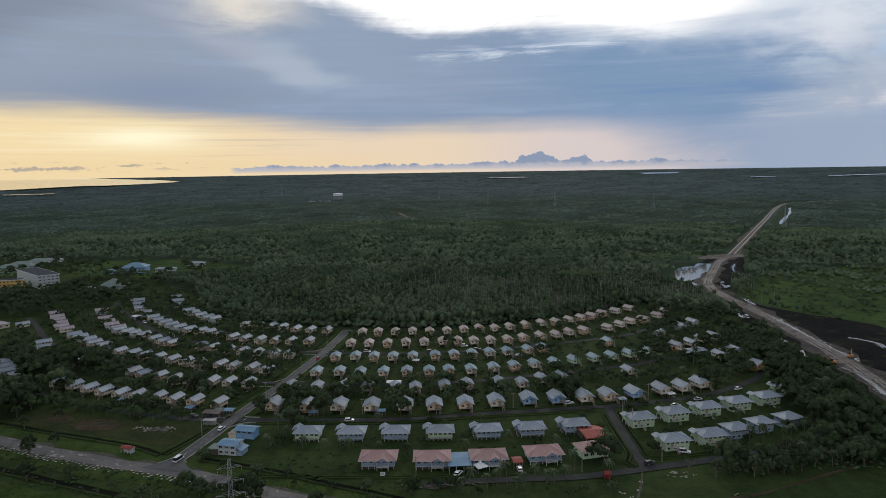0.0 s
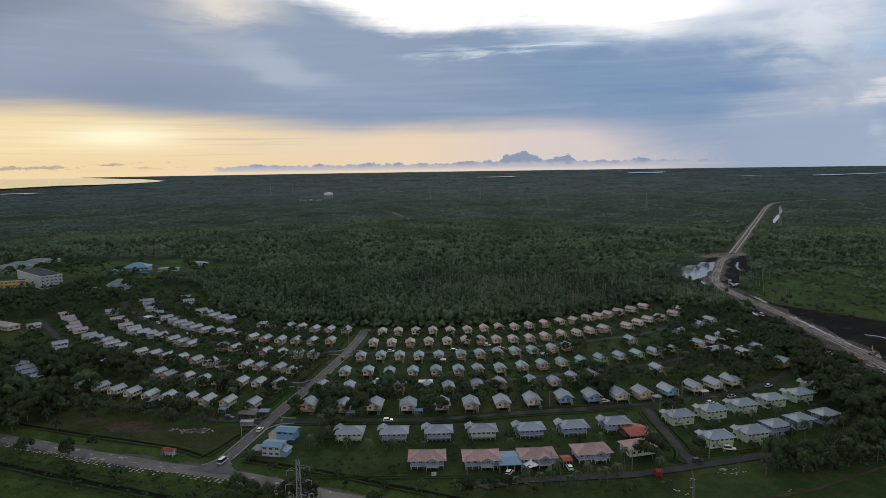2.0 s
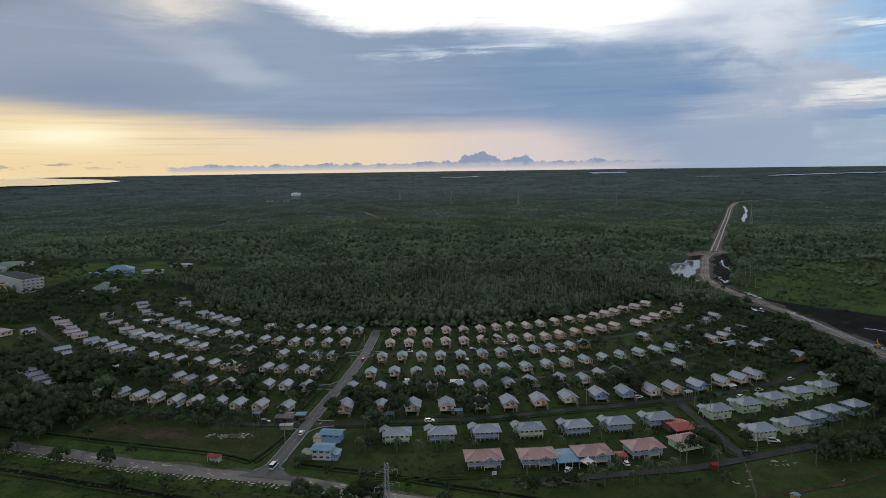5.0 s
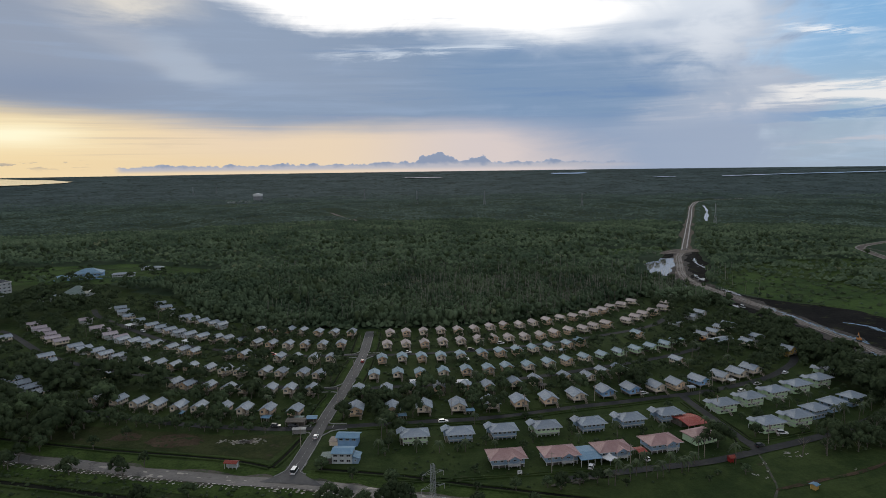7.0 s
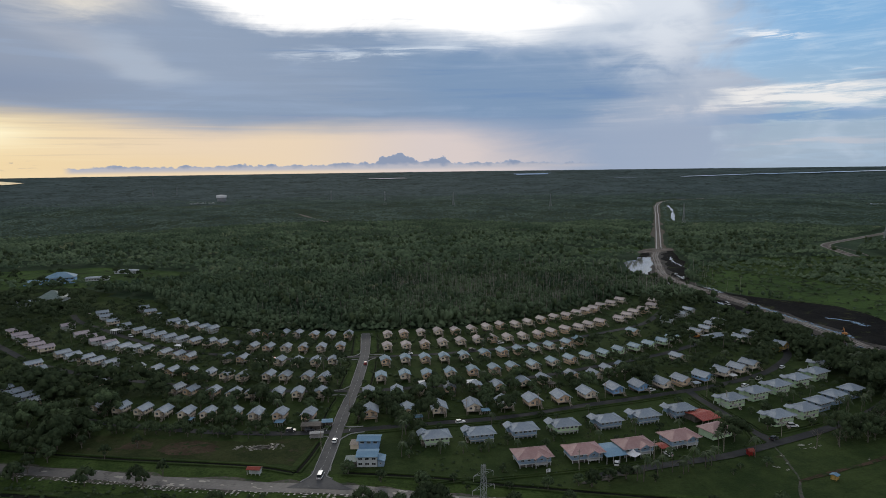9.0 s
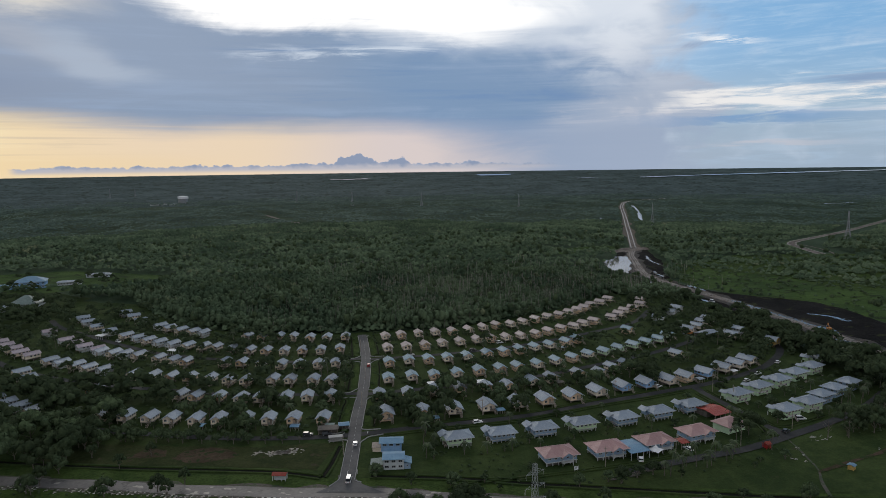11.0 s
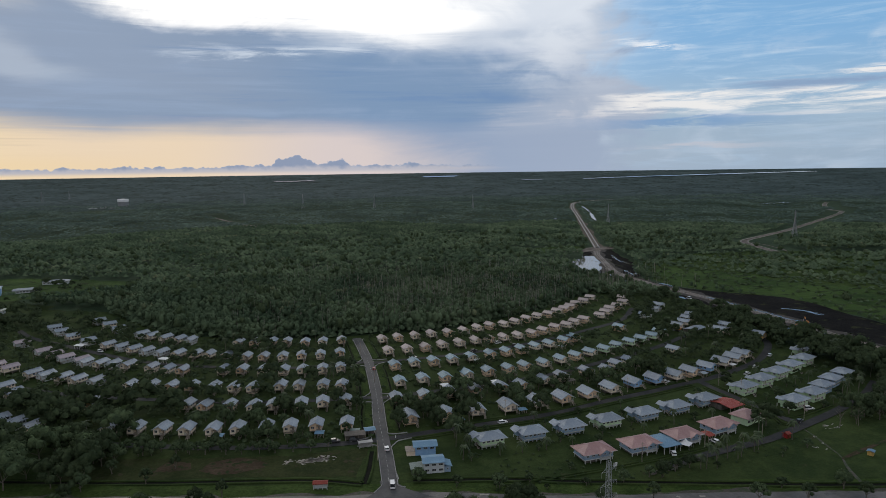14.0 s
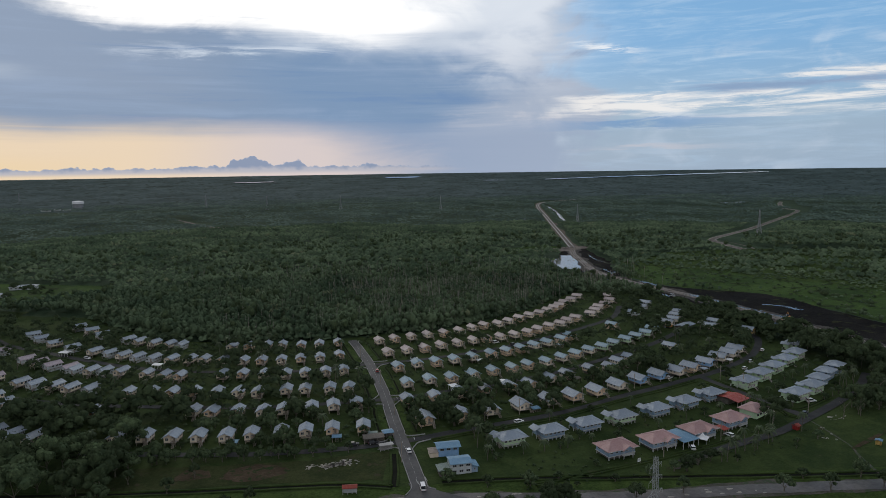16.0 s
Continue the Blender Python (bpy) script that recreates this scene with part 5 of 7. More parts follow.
def corner_shop():
    """Two-storey shop at the street mouth: white block, blue roof, side wings with lower roofs."""
    t = thing("corner_shop", "white two-storey shop with blue roof and green wing", "shop")
    bm = bmesh.new()
    box(bm, -4.5, -3.7, 0, 4.5, 3.7, 5.52)
    part("wall", bm, WALL_WHITE, t)
    bm = bmesh.new()
    gable_roof(bm, 7.6, -5.0, 5.0, 5.5, 6.3, 0.6)
    part("roof", bm, ROOF_SEA, t, "pale blue sheet roof").matrix_basis = pose(0, 0, 0, 0, 0, 90)
    bm = bmesh.new()
    box(bm, -9.6, -4.2, 0, -4.65, 2.2, 2.7)
    wing = part("wing", bm, SHADE, t)
    bm = bmesh.new()
    solid(bm, [(-10.2, -4.6, 2.75), (-4.65, -4.6, 3.2), (-4.65, 2.8, 3.2), (-10.2, 2.8, 2.75)], [(-10.2, -4.6, 2.9), (-4.65, -4.6, 3.35), (-4.65, 2.8, 3.35), (-10.2, 2.8, 2.9)])
    part("wing_roof", bm, ROOF_GREEN, wing, "grey-green sheet roof")
    bm = bmesh.new()
    box(bm, 4.65, -3.4, 0, 7.4, 2.6, 2.9)
    wing = part("wing", bm, WALL_PALE_BLUE, t)
    bm = bmesh.new()
    solid(bm, [(4.65, -3.9, 3.9), (8.0, -3.9, 2.9), (8.0, 3.0, 2.9), (4.65, 3.0, 3.9)], [(4.65, -3.9, 4.05), (8.0, -3.9, 3.05), (8.0, 3.0, 3.05), (4.65, 3.0, 4.05)])
    part("wing_roof", bm, ROOF_SEA, wing, "blue sheet lean-to roof")
    for x in (-3.0, 0.0, 3.0):
        put_window(t, WIDE_WINDOW, x, -3.7, 4.3), put_window(t, WIDE_WINDOW, x, -3.7, 1.6)
    put_window(t, WINDOW, -4.5, 0, 4.3, -90), put_window(t, WINDOW, 4.5, 0, 4.7, 90), put_window(t, SMALL_WINDOW, 6.0, -3.4, 1.7)
    t.matrix_basis = pose(-89.8, 264.2, 0.05, 0, 0, -12) @ Matrix.Diagonal((0.88, 0.88, 0.78, 1))
    TAKEN.append((-90, 264.5, 11))
    t = thing("blue_house", "blue two-storey house with blue roof behind the shop", "house")
    bm = bmesh.new()
    box(bm, -4.6, -3.0, 0, 4.6, 3.0, 5.2)
    part("wall", bm, WALL_BLUE, t)
    bm = bmesh.new()
    gable_roof(bm, 6.4, -5.6, 5.6, 5.2, 6.2, 0.7)
    part("roof", bm, ROOF_SEA, t).matrix_basis = pose(0, 0, 0, 0, 0, 90)
    bm = bmesh.new()
    box(bm, -8.5, -3.0, 0, -4.65, 2.5, 2.6)
    wing = part("wing", bm, WALL_CREAM, t)
    bm = bmesh.new()
    box(bm, -8.9, -3.4, 2.605, -4.65, 2.9, 2.75)
    part("wing_roof", bm, TIMBER, wing, "rusty brown sheet roof")
    for x in (-3.0, 0.0, 3.0):
        put_window(t, WIDE_WINDOW, x, -3.0, 3.9)
    t.matrix_basis = pose(-87.6, 280.2, 0.05, 0, 0, -13) @ Matrix.Diagonal((0.9, 0.9, 0.74, 1))
    TAKEN.append((-88, 280, 10))


corner_shop()


def block(name, label, x, y, turn, w, d, storeys, wall_mat, roof_mat, category="building", bays=8, flat=True, rise=2.0, low_mat=None):
    """A long public building with rows of windows on its front and one end."""
    t = thing(name, label, category)
    h = 3.2 * storeys
    bm = bmesh.new()
    box(bm, -w / 2, -d / 2, 0, w / 2, d / 2, h)
    part("wall", bm, wall_mat, t)
    bm = bmesh.new()
    if flat:
        box(bm, -w / 2 - 0.6, -d / 2 - 0.6, h + 0.003, w / 2 + 0.6, d / 2 + 0.6, h + 0.5)
        box(bm, -w / 2 + 0.5, -d / 2 + 0.5, h + 0.5, w / 2 - 0.5, d / 2 - 0.5, h + 0.8, 1)
        part("roof", bm, (TRIM, roof_mat), t)
    else:
        hip_roof(bm, w, d, h, h + rise, 0.9)
        part("roof", bm, roof_mat, t)
    for s in range(storeys):
        bm = bmesh.new()
        box(bm, -w / 2 - 0.06, -d / 2 - 1.0, 3.2 * s + 2.9, w / 2 + 0.06, -d / 2 - 0.003, 3.2 * s + 3.1)
        part("gallery_slab", bm, low_mat or TRIM, t)
        for i in range(bays):
            put_window(t, WIDE_WINDOW, -w / 2 + w * (i + 0.5) / bays, -d / 2, 3.2 * s + 1.7)
        for v in (-d / 4, d / 4):
            put_window(t, WIDE_WINDOW, w / 2, v, 3.2 * s + 1.7, 90)
    t.matrix_basis = pose(x, y, 0.13, 0, 0, turn)
    TAKEN.append((x, y, max(w, d) * 0.62))
    return t


block("school", "white school block with dark flat roof and parapet", -434, 701, 47, 20, 72, 4, WALL_WHITE, ROOF_DARK, "school", 5)
block("school_wing", "ochre galleried school wing in front of white block", -452, 667, 14, 44, 9, 3, WALL_YELLOW, ROOF_DARK, "school", 12, low_mat=WALL_YELLOW)
for i, (x, y) in enumerate(((-530, 791), (-534, 824), (-536, 850), (-529, 876))):
    block("hall", "long low hall under a green-grey hipped roof", x, y, 12, 38, 12, 1, WALL_WHITE, ROOF_GREEN, "hall", 8, False, 2.6)
block("blue_roofed_hall", "bright blue hall under a tall blue hipped roof", -364, 776, 10, 27, 20, 2, WALL_BLUE, ROOF_SEA, "hall", 6, False, 5.0)
block("blue_roofed_annex", "low blue-roofed annex beside the hall", -388, 769, 10, 17, 12, 1, WALL_BLUE, ROOF_SEA, "hall", 5, False, 2.0)
block("assembly_hall", "square hall under a grey-green pyramid roof", -336, 668, -6, 22, 19, 1, WALL_WHITE, ROOF_GREEN, "hall", 6, False, 6.5)
block("clinic", "low white building under a pale grey roof", -353, 648, -4, 20, 9, 1, WALL_WHITE, ROOF_GREY, "building", 6, False, 2.2)
block("long_shed", "low pale building at the forest clearing", -330, 780, 4, 22, 8, 1, WALL_WHITE, ROOF_GREY, "building", 8, False, 1.5)
block("long_shed", "small pale building at the forest clearing", -312, 826, -10, 24, 8, 1, WALL_WHITE, ROOF_GREY, "building", 6, False, 1.5)
block("pink_long_house", "long low house under a faded mauve roof", -345, 500, -30, 22, 9, 1, WALL_CREAM, ROOF_MAUVE, "house", 6, False, 2.2)
block("small_hall", "pale green house under a pink hipped roof", 58, 257, 14, 11, 8, 1, WALL_GREEN, ROOF_PINK, "house", 4, False, 2.2)


def plan_thing(t, x, y, turn=0.0, z=0.0, size=1.0):
    """Set a thing down at flat plan metres, far ones drawn in with the land."""
    p = laid([(x, y, z)])[0]
    d = math.hypot(x - HUB[0], y - HUB[1])
    s = size * math.hypot(p[0] - HUB[0], p[1] - HUB[1]) / d
    t.matrix_basis = Matrix.LocRotScale(tuple(p), Euler((0, 0, radians(turn))), (s, s, s))


def water_tower():
    t = thing("storage_tank", "grey round storage tank with pale rim above forest", "tank")
    bm = bmesh.new()
    rod(bm, (0, 0, 0), (0, 0, 21), 16, 16, 24)
    part("drum", bm, DARK_STEEL, t)
    bm = bmesh.new()
    rod(bm, (0, 0, 21), (0, 0, 29), 17.5, 17.5, 24)
    rod(bm, (0, 0, 29), (0, 0, 31), 17, 3, 24)
    part("rim", bm, TENT, t, "pale concrete rim and roof")
    plan_thing(t, -395, 2500)
    for x, y, w in ((-480, 2440, 26), (-450, 2450, 18), (-422, 2430, 22)):
        h = block("works_building", "low pale works building beside the storage tank", 0, 0, 0, w, 10, 2, WALL_WHITE, ROOF_GREY, "building", 5)
        TAKEN.pop()
        plan_thing(h, x, y, 10)


water_tower()


def pylon(name, label, high, base, mat, thick=0.09, panels=7, arms=3):
    """Lattice mast: four legs leaning in, crossed braces on each face, pairs of arms."""
    t = thing(name, label, "pylon", "power line")
    half = lambda z: base / 2 + (0.7 - base / 2) * min(1.0, z / (high * 0.62)) if z < high * 0.62 else 0.7 - 0.25 * (z / high - 0.62) / 0.38
    corners = ((-1, -1), (1, -1), (1, 1), (-1, 1))
    zs = [high * (1 - (1 - i / panels) ** 1.25) for i in range(panels + 1)]
    for cx, cy in corners:
        bm = bmesh.new()
        prev, k = None, thick * 1.4
        for z in zs:
            ring = [bm.verts.new((cx * half(z) + dx * k, cy * half(z) + dy * k, z)) for dx, dy in corners]
            if prev:
                for i in range(4):
                    bm.faces.new((prev[i], prev[(i + 1) % 4], ring[(i + 1) % 4], ring[i]))
            prev = ring
        part("leg", bm, mat, t)
    for k in range(4):
        (ax, ay), (bx, by) = corners[k], corners[(k + 1) % 4]
        bm = bmesh.new()
        for z0, z1 in zip(zs[:-1], zs[1:]):
            h0, h1 = half(z0), half(z1)
            rod(bm, (ax * h0, ay * h0, z0), (bx * h1, by * h1, z1), thick, sides=4)
            rod(bm, (bx * h0, by * h0, z0), (ax * h1, ay * h1, z1), thick, sides=4)
            rod(bm, (ax * h1, ay * h1, z1), (bx * h1, by * h1, z1), thick * 0.8, sides=4)
        tagged(part("bracing", bm, mat, t), kind="stuff")
    for i in range(arms):
        z = high * (0.66 + 0.13 * i)
        for s in (-1, 1):
            bm = bmesh.new()
            reach = high * (0.13 - 0.012 * i)
            for sy in (-0.6, 0.6):
                rod(bm, (s * 0.6, sy, z), (s * reach, 0, z), thick, sides=4)
            rod(bm, (s * 0.6, 0, z + high * 0.035), (s * reach, 0, z), thick * 0.8, sides=4)
            arm = part("arm", bm, mat, t)
            bm = bmesh.new()
            for j in range(5):
                rod(bm, (s * reach, 0, z - 0.3 * j - 0.1), (s * reach, 0, z - 0.3 * j - 0.25), 0.08, sides=6)
            part("insulator", bm, CONCRETE, arm)
    return t


pylon("lattice_pylon", "galvanised lattice pylon standing beside the highway", 32.0, 5.5, STEEL, 0.038, 10).matrix_basis = pose(-64, 186, 0.02, 0, 0, 20)
far_mast = pylon("lattice_pylon", "tall lattice pylon rising out of the far forest", 43.0, 8.0, DARK_STEEL, 0.17, 8)
plan_thing(far_mast, 708, 814, 60)
for x, y in ((580, 1130), (533, 1690), (322, 1930), (142, 2110), (-16, 2340), (-680, 3280), (-760, 3160)):
    m = copy_thing(far_mast, Matrix())
    plan_thing(m, x, y, 60)


# ---- trees ----
tree_rng = np.random.default_rng(21)


def clump_template(n_leaf, leaf, seed, ring=6, flat=0.7, rows=3, full=1.0, tilt=0.9):
    """A crown of unit radius: an uneven inner dome and leaf sprays round it. Returns points and triangles."""
    r = np.random.default_rng(seed)
    v, t = [], []
    if rows:
        rings = ((0.62, -0.35), (0.86, 0.05), (0.62, 0.48))[3 - rows :]
        for rad, z in rings:
            for i in range(ring):
                a = 2 * math.pi * (i + r.uniform(-0.25, 0.25)) / ring
                k = rad * full * r.uniform(0.70, 1.18)
                v.append((k * math.cos(a), k * math.sin(a), (z + r.uniform(-0.12, 0.12)) * flat))
        v.append((r.uniform(-0.1, 0.1), r.uniform(-0.1, 0.1), 0.82 * flat * full))
        for k in range(rows - 1):
            for i in range(ring):
                a, b = k * ring + i, k * ring + (i + 1) % ring
                t += [(a, b, b + ring), (a, b + ring, a + ring)]
        t += [((rows - 1) * ring + i, (rows - 1) * ring + (i + 1) % ring, rows * ring) for i in range(ring)]
    for _ in range(n_leaf):
        d = r.normal(size=3)
        d[2] = abs(d[2]) * 0.9 - 0.25
        d /= np.linalg.norm(d)
        p = d * r.uniform(0.76, 1.08) * (1, 1, flat)
        u = np.cross(d, r.normal(size=3))
        u /= np.linalg.norm(u)
        w = np.cross(d, u) + d * r.uniform(-tilt, tilt)
        s = leaf * r.uniform(0.6, 1.3)
        k = len(v)
        v += [p + u * s * r.uniform(0.7, 1.2), p + w * s * r.uniform(0.5, 1.0), p - u * s * r.uniform(0.7, 1.2), p - w * s * r.uniform(0.5, 1.0)]
        t += [(k, k + 1, k + 2), (k, k + 2, k + 3)]
    return np.array(v), np.array(t)


def scatter(name, label, places, radius, height, templates, mat, category, lift=1.0):
    """One joined wood: a crown at each place, turned, stretched and sunk at random."""
    if not len(places):
        return
    vs, ts, k = [], [], 0
    pick = tree_rng.integers(0, len(templates), len(places))
    for j, (tv, tt) in enumerate(templates):
        sel = np.where(pick == j)[0]
        if not len(sel):
            continue
        n = len(sel)
        a = tree_rng.uniform(0, 2 * np.pi, n)
        r = radius[sel] * tree_rng.uniform(0.75, 1.3, n)
        hz = r * tree_rng.uniform(0.85, 1.5, n) * lift
        c, s = np.cos(a), np.sin(a)
        x = (tv[None, :, 0] * c[:, None] - tv[None, :, 1] * s[:, None]) * r[:, None] + places[sel, 0][:, None]
        y = (tv[None, :, 0] * s[:, None] + tv[None, :, 1] * c[:, None]) * r[:, None] + places[sel, 1][:, None]
        z = tv[None, :, 2] * hz[:, None] + (height[sel] * tree_rng.uniform(0.75, 1.2, n))[:, None]
        vs.append(np.stack([x, y, z], -1).reshape(-1, 3))
        ts.append((tt[None] + (k + np.arange(n) * len(tv))[:, None, None]).reshape(-1, 3))
        k += n * len(tv)
    ob = new(name, arrays_mesh(name, laid(np.vstack(vs)), np.vstack(ts), mat, True))
    return tagged(ob, label, category, "", "stuff")


def ring_places(d0, d1, gap, az0=-44.0, az1=64.0):
    """Uneven places between two distances from the hub, in the part of the land that the flight overlooks."""
    out = []
    n = int((radians(az1 - az0)) * (d1 * d1 - d0 * d0) / 2 / gap**2)
    d = np.sqrt(tree_rng.uniform(d0 * d0, d1 * d1, n))
    a = np.radians(tree_rng.uniform(az0, az1, n))
    return np.stack([HUB[0] + d * np.sin(a), HUB[1] + d * np.cos(a)], 1)


ROADS = [smooth(STRAIGHT, 40), smooth(DIRT_ROAD, 20), smooth(EAST_ROAD, 40)]


def wooded(p, keep=0.0):
    """Those of the places on which the forest stands."""
    x, y = p.T
    ok = ~inside(ESTATE, x, y) & ~inside(PEAT_AREA, x, y) & ~inside(POND, x, y) & ~inside(WEST_LAWN, x, y)
    for area in OPEN_GROUND:
        ok &= ~(inside(area, x, y) & (tree_rng.uniform(size=len(x)) > 0.10))
    ok &= ~near_line(ROADS[0], x, y, 13) & ~near_line(ROADS[1], x, y, 15) & ~near_line(ROADS[2] + (7.0, -9.0), x, y, 27)
    ok &= ~near_line(np.array([(600, 1190), (905, 1740)]), x, y, 12)
    ok &= ~inside([(232, 612), (262, 606), (285, 650), (318, 690), (345, 760), (372, 820), (340, 830), (296, 772), (262, 690), (236, 645)], x, y)
    ok &= ~(inside(MEADOW_AREA, x, y) & (tree_rng.uniform(size=len(x)) > 0.06))
    open_scrub = np.clip(0.55 + 0.6 * np.sin(x * 0.033 + 2) * np.sin(y * 0.041 + 0.01 * x) + 0.3 * np.sin(x * 0.09 + y * 0.05), 0.12, 1.0)
    ok &= ~(inside(SCRUB_AREA, x, y) & (tree_rng.uniform(size=len(x)) > open_scrub))
    ok &= ~(inside(SCHOOL_YARD, x, y) & (tree_rng.uniform(size=len(x)) > 0.5))
    ok &= ~inside([(-150, 1800), (-110, 1640), (-85, 1480), (-70, 1395), (10, 1380), (-5, 1440), (-45, 1520), (-82, 1650), (-108, 1800)], x, y)
    ok &= ~(inside([(-520, 2120), (-340, 2120), (-335, 2460), (-535, 2440)], x, y) & (tree_rng.uniform(size=len(x)) > 0.25))
    for bx, by, r in TAKEN:
        ok &= (x - bx) ** 2 + (y - by) ** 2 > (r + 2) ** 2
    patchy = 0.7 * np.sin(x * 0.021 + 1.3) * np.sin(y * 0.017 + x * 0.006) + 0.5 * np.sin(x * 0.06) * np.sin(y * 0.051) + 0.9 * np.sin(x * 0.0073 + y * 0.0021 + 2.1) * np.sin(y * 0.0125 + 0.4)
    return p[ok], patchy[ok]


NEAR_CROWNS = [clump_template(5, 0.26, 100 + i, ring=6, rows=2, full=1.0, tilt=0.5) for i in range(7)]
TALL_CROWNS = [clump_template(10, 0.28, 150 + i, ring=5, rows=3, full=0.88, flat=1.0, tilt=0.55) for i in range(12)]
MID_CROWNS = [clump_template(0, 0.5, 200 + i, ring=5, rows=2, full=1.08, flat=0.9) for i in range(8)]
FAR_CROWNS = [clump_template(0, 0.6, 300 + i, ring=4, rows=1, full=1.25) for i in range(8)]

p, f = wooded(ring_places(330, 720, 3.9))
low = inside(SCRUB_AREA, *p.T)
east = near_line(ROADS[1], *p.T, 60) | (p[:, 0] > 230)
radius, height = np.where(east, 1.9, 2.3 + 0.35 * f), np.where(east, 3.4, 7.0 + 2.0 * f)
scatter("near_forest", "dense dark green swamp forest behind the houses", p[~low], radius[~low], height[~low], TALL_CROWNS, FOREST, "forest", 1.25)
scatter("swamp_scrub", "low green scrub over the wet ground", p[low], np.full(low.sum(), 1.5), 0.9 + 0.5 * f[low], NEAR_CROWNS, FOREST, "scrub", 0.9)
p, f = wooded(ring_places(720, 1350, 5.4))
tall = np.where(inside(SCRUB_AREA, *p.T), 1.5, np.where(p[:, 0] > 300, 4.5, 7.0) + 3.0 * f)
scatter("middle_forest", "unbroken green forest canopy stretching away", p, 2.65 + 0.45 * f, tall, MID_CROWNS, FOREST, "forest", 1.0)
p = ring_places(1350, 2700, 6.6)
p = p[tree_rng.uniform(size=len(p)) < np.clip((2700 - np.hypot(p[:, 0] - HUB[0], p[:, 1] - HUB[1])) / 400, 0, 1)]
p, f = wooded(p)
scatter("far_forest", "distant dark forest canopy below the horizon", p, 3.9 + 0.6 * f, 6.0 + 4.5 * f, FAR_CROWNS, HAZE_LEAF, "forest", 0.8)

# taller crowns standing out of the canopy
p, f = wooded(ring_places(430, 1100, 24.0))
scatter("emergent_trees", "taller dark trees standing out of the forest", p, 3.0 + 0.6 * f, 9.5 + 1.5 * f, [clump_template(18, 0.22, 500 + i, full=0.95, flat=0.9, tilt=0.5) for i in range(4)], LEAF, "trees", 1.2)

# bare pale stems among the crowns at the forest edge
p, f = wooded(ring_places(460, 760, 11.0, -6, 34))
q, f = wooded(ring_places(475, 640, 6.5, 6, 36))
p = np.vstack([p, q])
bm_v, bm_t = [], []
for i, (x, y) in enumerate(p):
    h, r = tree_rng.uniform(10, 15.5), tree_rng.uniform(0.10, 0.2)
    lean = tree_rng.normal(0, 0.6, 2)
    k = len(bm_v)
    for z, s, o in ((0, 1.0, 0.0), (h, 0.45, 1.0)):
        for a in (0, 2.1, 4.2):
            bm_v.append((x + lean[0] * o + r * s * math.cos(a), y + lean[1] * o + r * s * math.sin(a), z))
    bm_t += [(k, k + 1, k + 4), (k, k + 4, k + 3), (k + 1, k + 2, k + 5), (k + 1, k + 5, k + 4), (k + 2, k, k + 3), (k + 2, k + 3, k + 5)]
    for _ in range(3):
        z, a, l = h * tree_rng.uniform(0.65, 0.95), tree_rng.uniform(0, 6.28), tree_rng.uniform(0.8, 1.8)
        k = len(bm_v)
        q = np.array((x + lean[0] * z / h, y + lean[1] * z / h, z))
        e = q + (l * math.cos(a), l * math.sin(a), l * 0.9)
        bm_v += [q, q + (0, 0, 0.14), e]
        bm_t += [(k, k + 1, k + 2)]
tagged(new("bare_stems", arrays_mesh("bare_stems", np.array(bm_v), np.array(bm_t), PALE_BARK)), "pale bare stems standing among the forest crowns", "dead trees", "", "stuff")


LIGHT_CROWNS = {}  # plainer crowns for the trees further off


def broad_tree(seed, high, reach, leaves=190, label="broad dark green garden tree"):
    """Tapered trunk, forking limbs and several leafy clumps of uneven size."""
    r = random.Random(seed)
    t = thing("garden_tree", label, "tree", "garden trees")
    bm = bmesh.new()
    fork = high * 0.26
    rod(bm, (0, 0, -0.1), (0.1, 0, fork), 0.28, 0.18, 6)
    tips = []
    for i in range(11):
        a, s = 2.4 * i + r.uniform(-0.4, 0.4), math.sqrt((i + 0.6) / 11.5) * r.uniform(0.75, 0.98)
        tip = (reach * s * math.cos(a), reach * s * math.sin(a), high * (0.90 - 0.52 * s * s + r.uniform(-0.08, 0.08)))
        if i % 2:
            rod(bm, (0.1, 0, fork * r.uniform(0.7, 1.0)), tip, 0.13, 0.05, 4)
        tips.append(tip)
    tips.append((0, 0, high * 0.84))
    part("trunk", bm, BARK, t)
    vs, ts, k = [], [], 0
    for i, tip in enumerate(tips):
        v, f = clump_template(int(leaves / 4.4), 0.20 if reach < 5 else 0.17, seed * 17 + i, ring=6, flat=1.1, full=0.92, tilt=0.5)
        s = reach * r.uniform(0.32, 0.46)
        vs.append(v * s + np.array(tip)), ts.append(f + k)
        k += len(v)
    part("crown", arrays_mesh("crown", np.vstack(vs), np.vstack(ts), LEAF, True), None, t)
    vs, ts, k = [], [], 0
    for i, tip in enumerate(tips):
        v, f = clump_template(7 if reach < 5 else 14, 0.22, seed * 19 + i, ring=5, flat=1.1, rows=2, full=0.95, tilt=0.5)
        s = reach * r.uniform(0.34, 0.48)
        vs.append(v * s + np.array(tip)), ts.append(f + k)
        k += len(v)
    LIGHT_CROWNS[t.name] = (np.vstack(vs), np.vstack(ts))
    return t


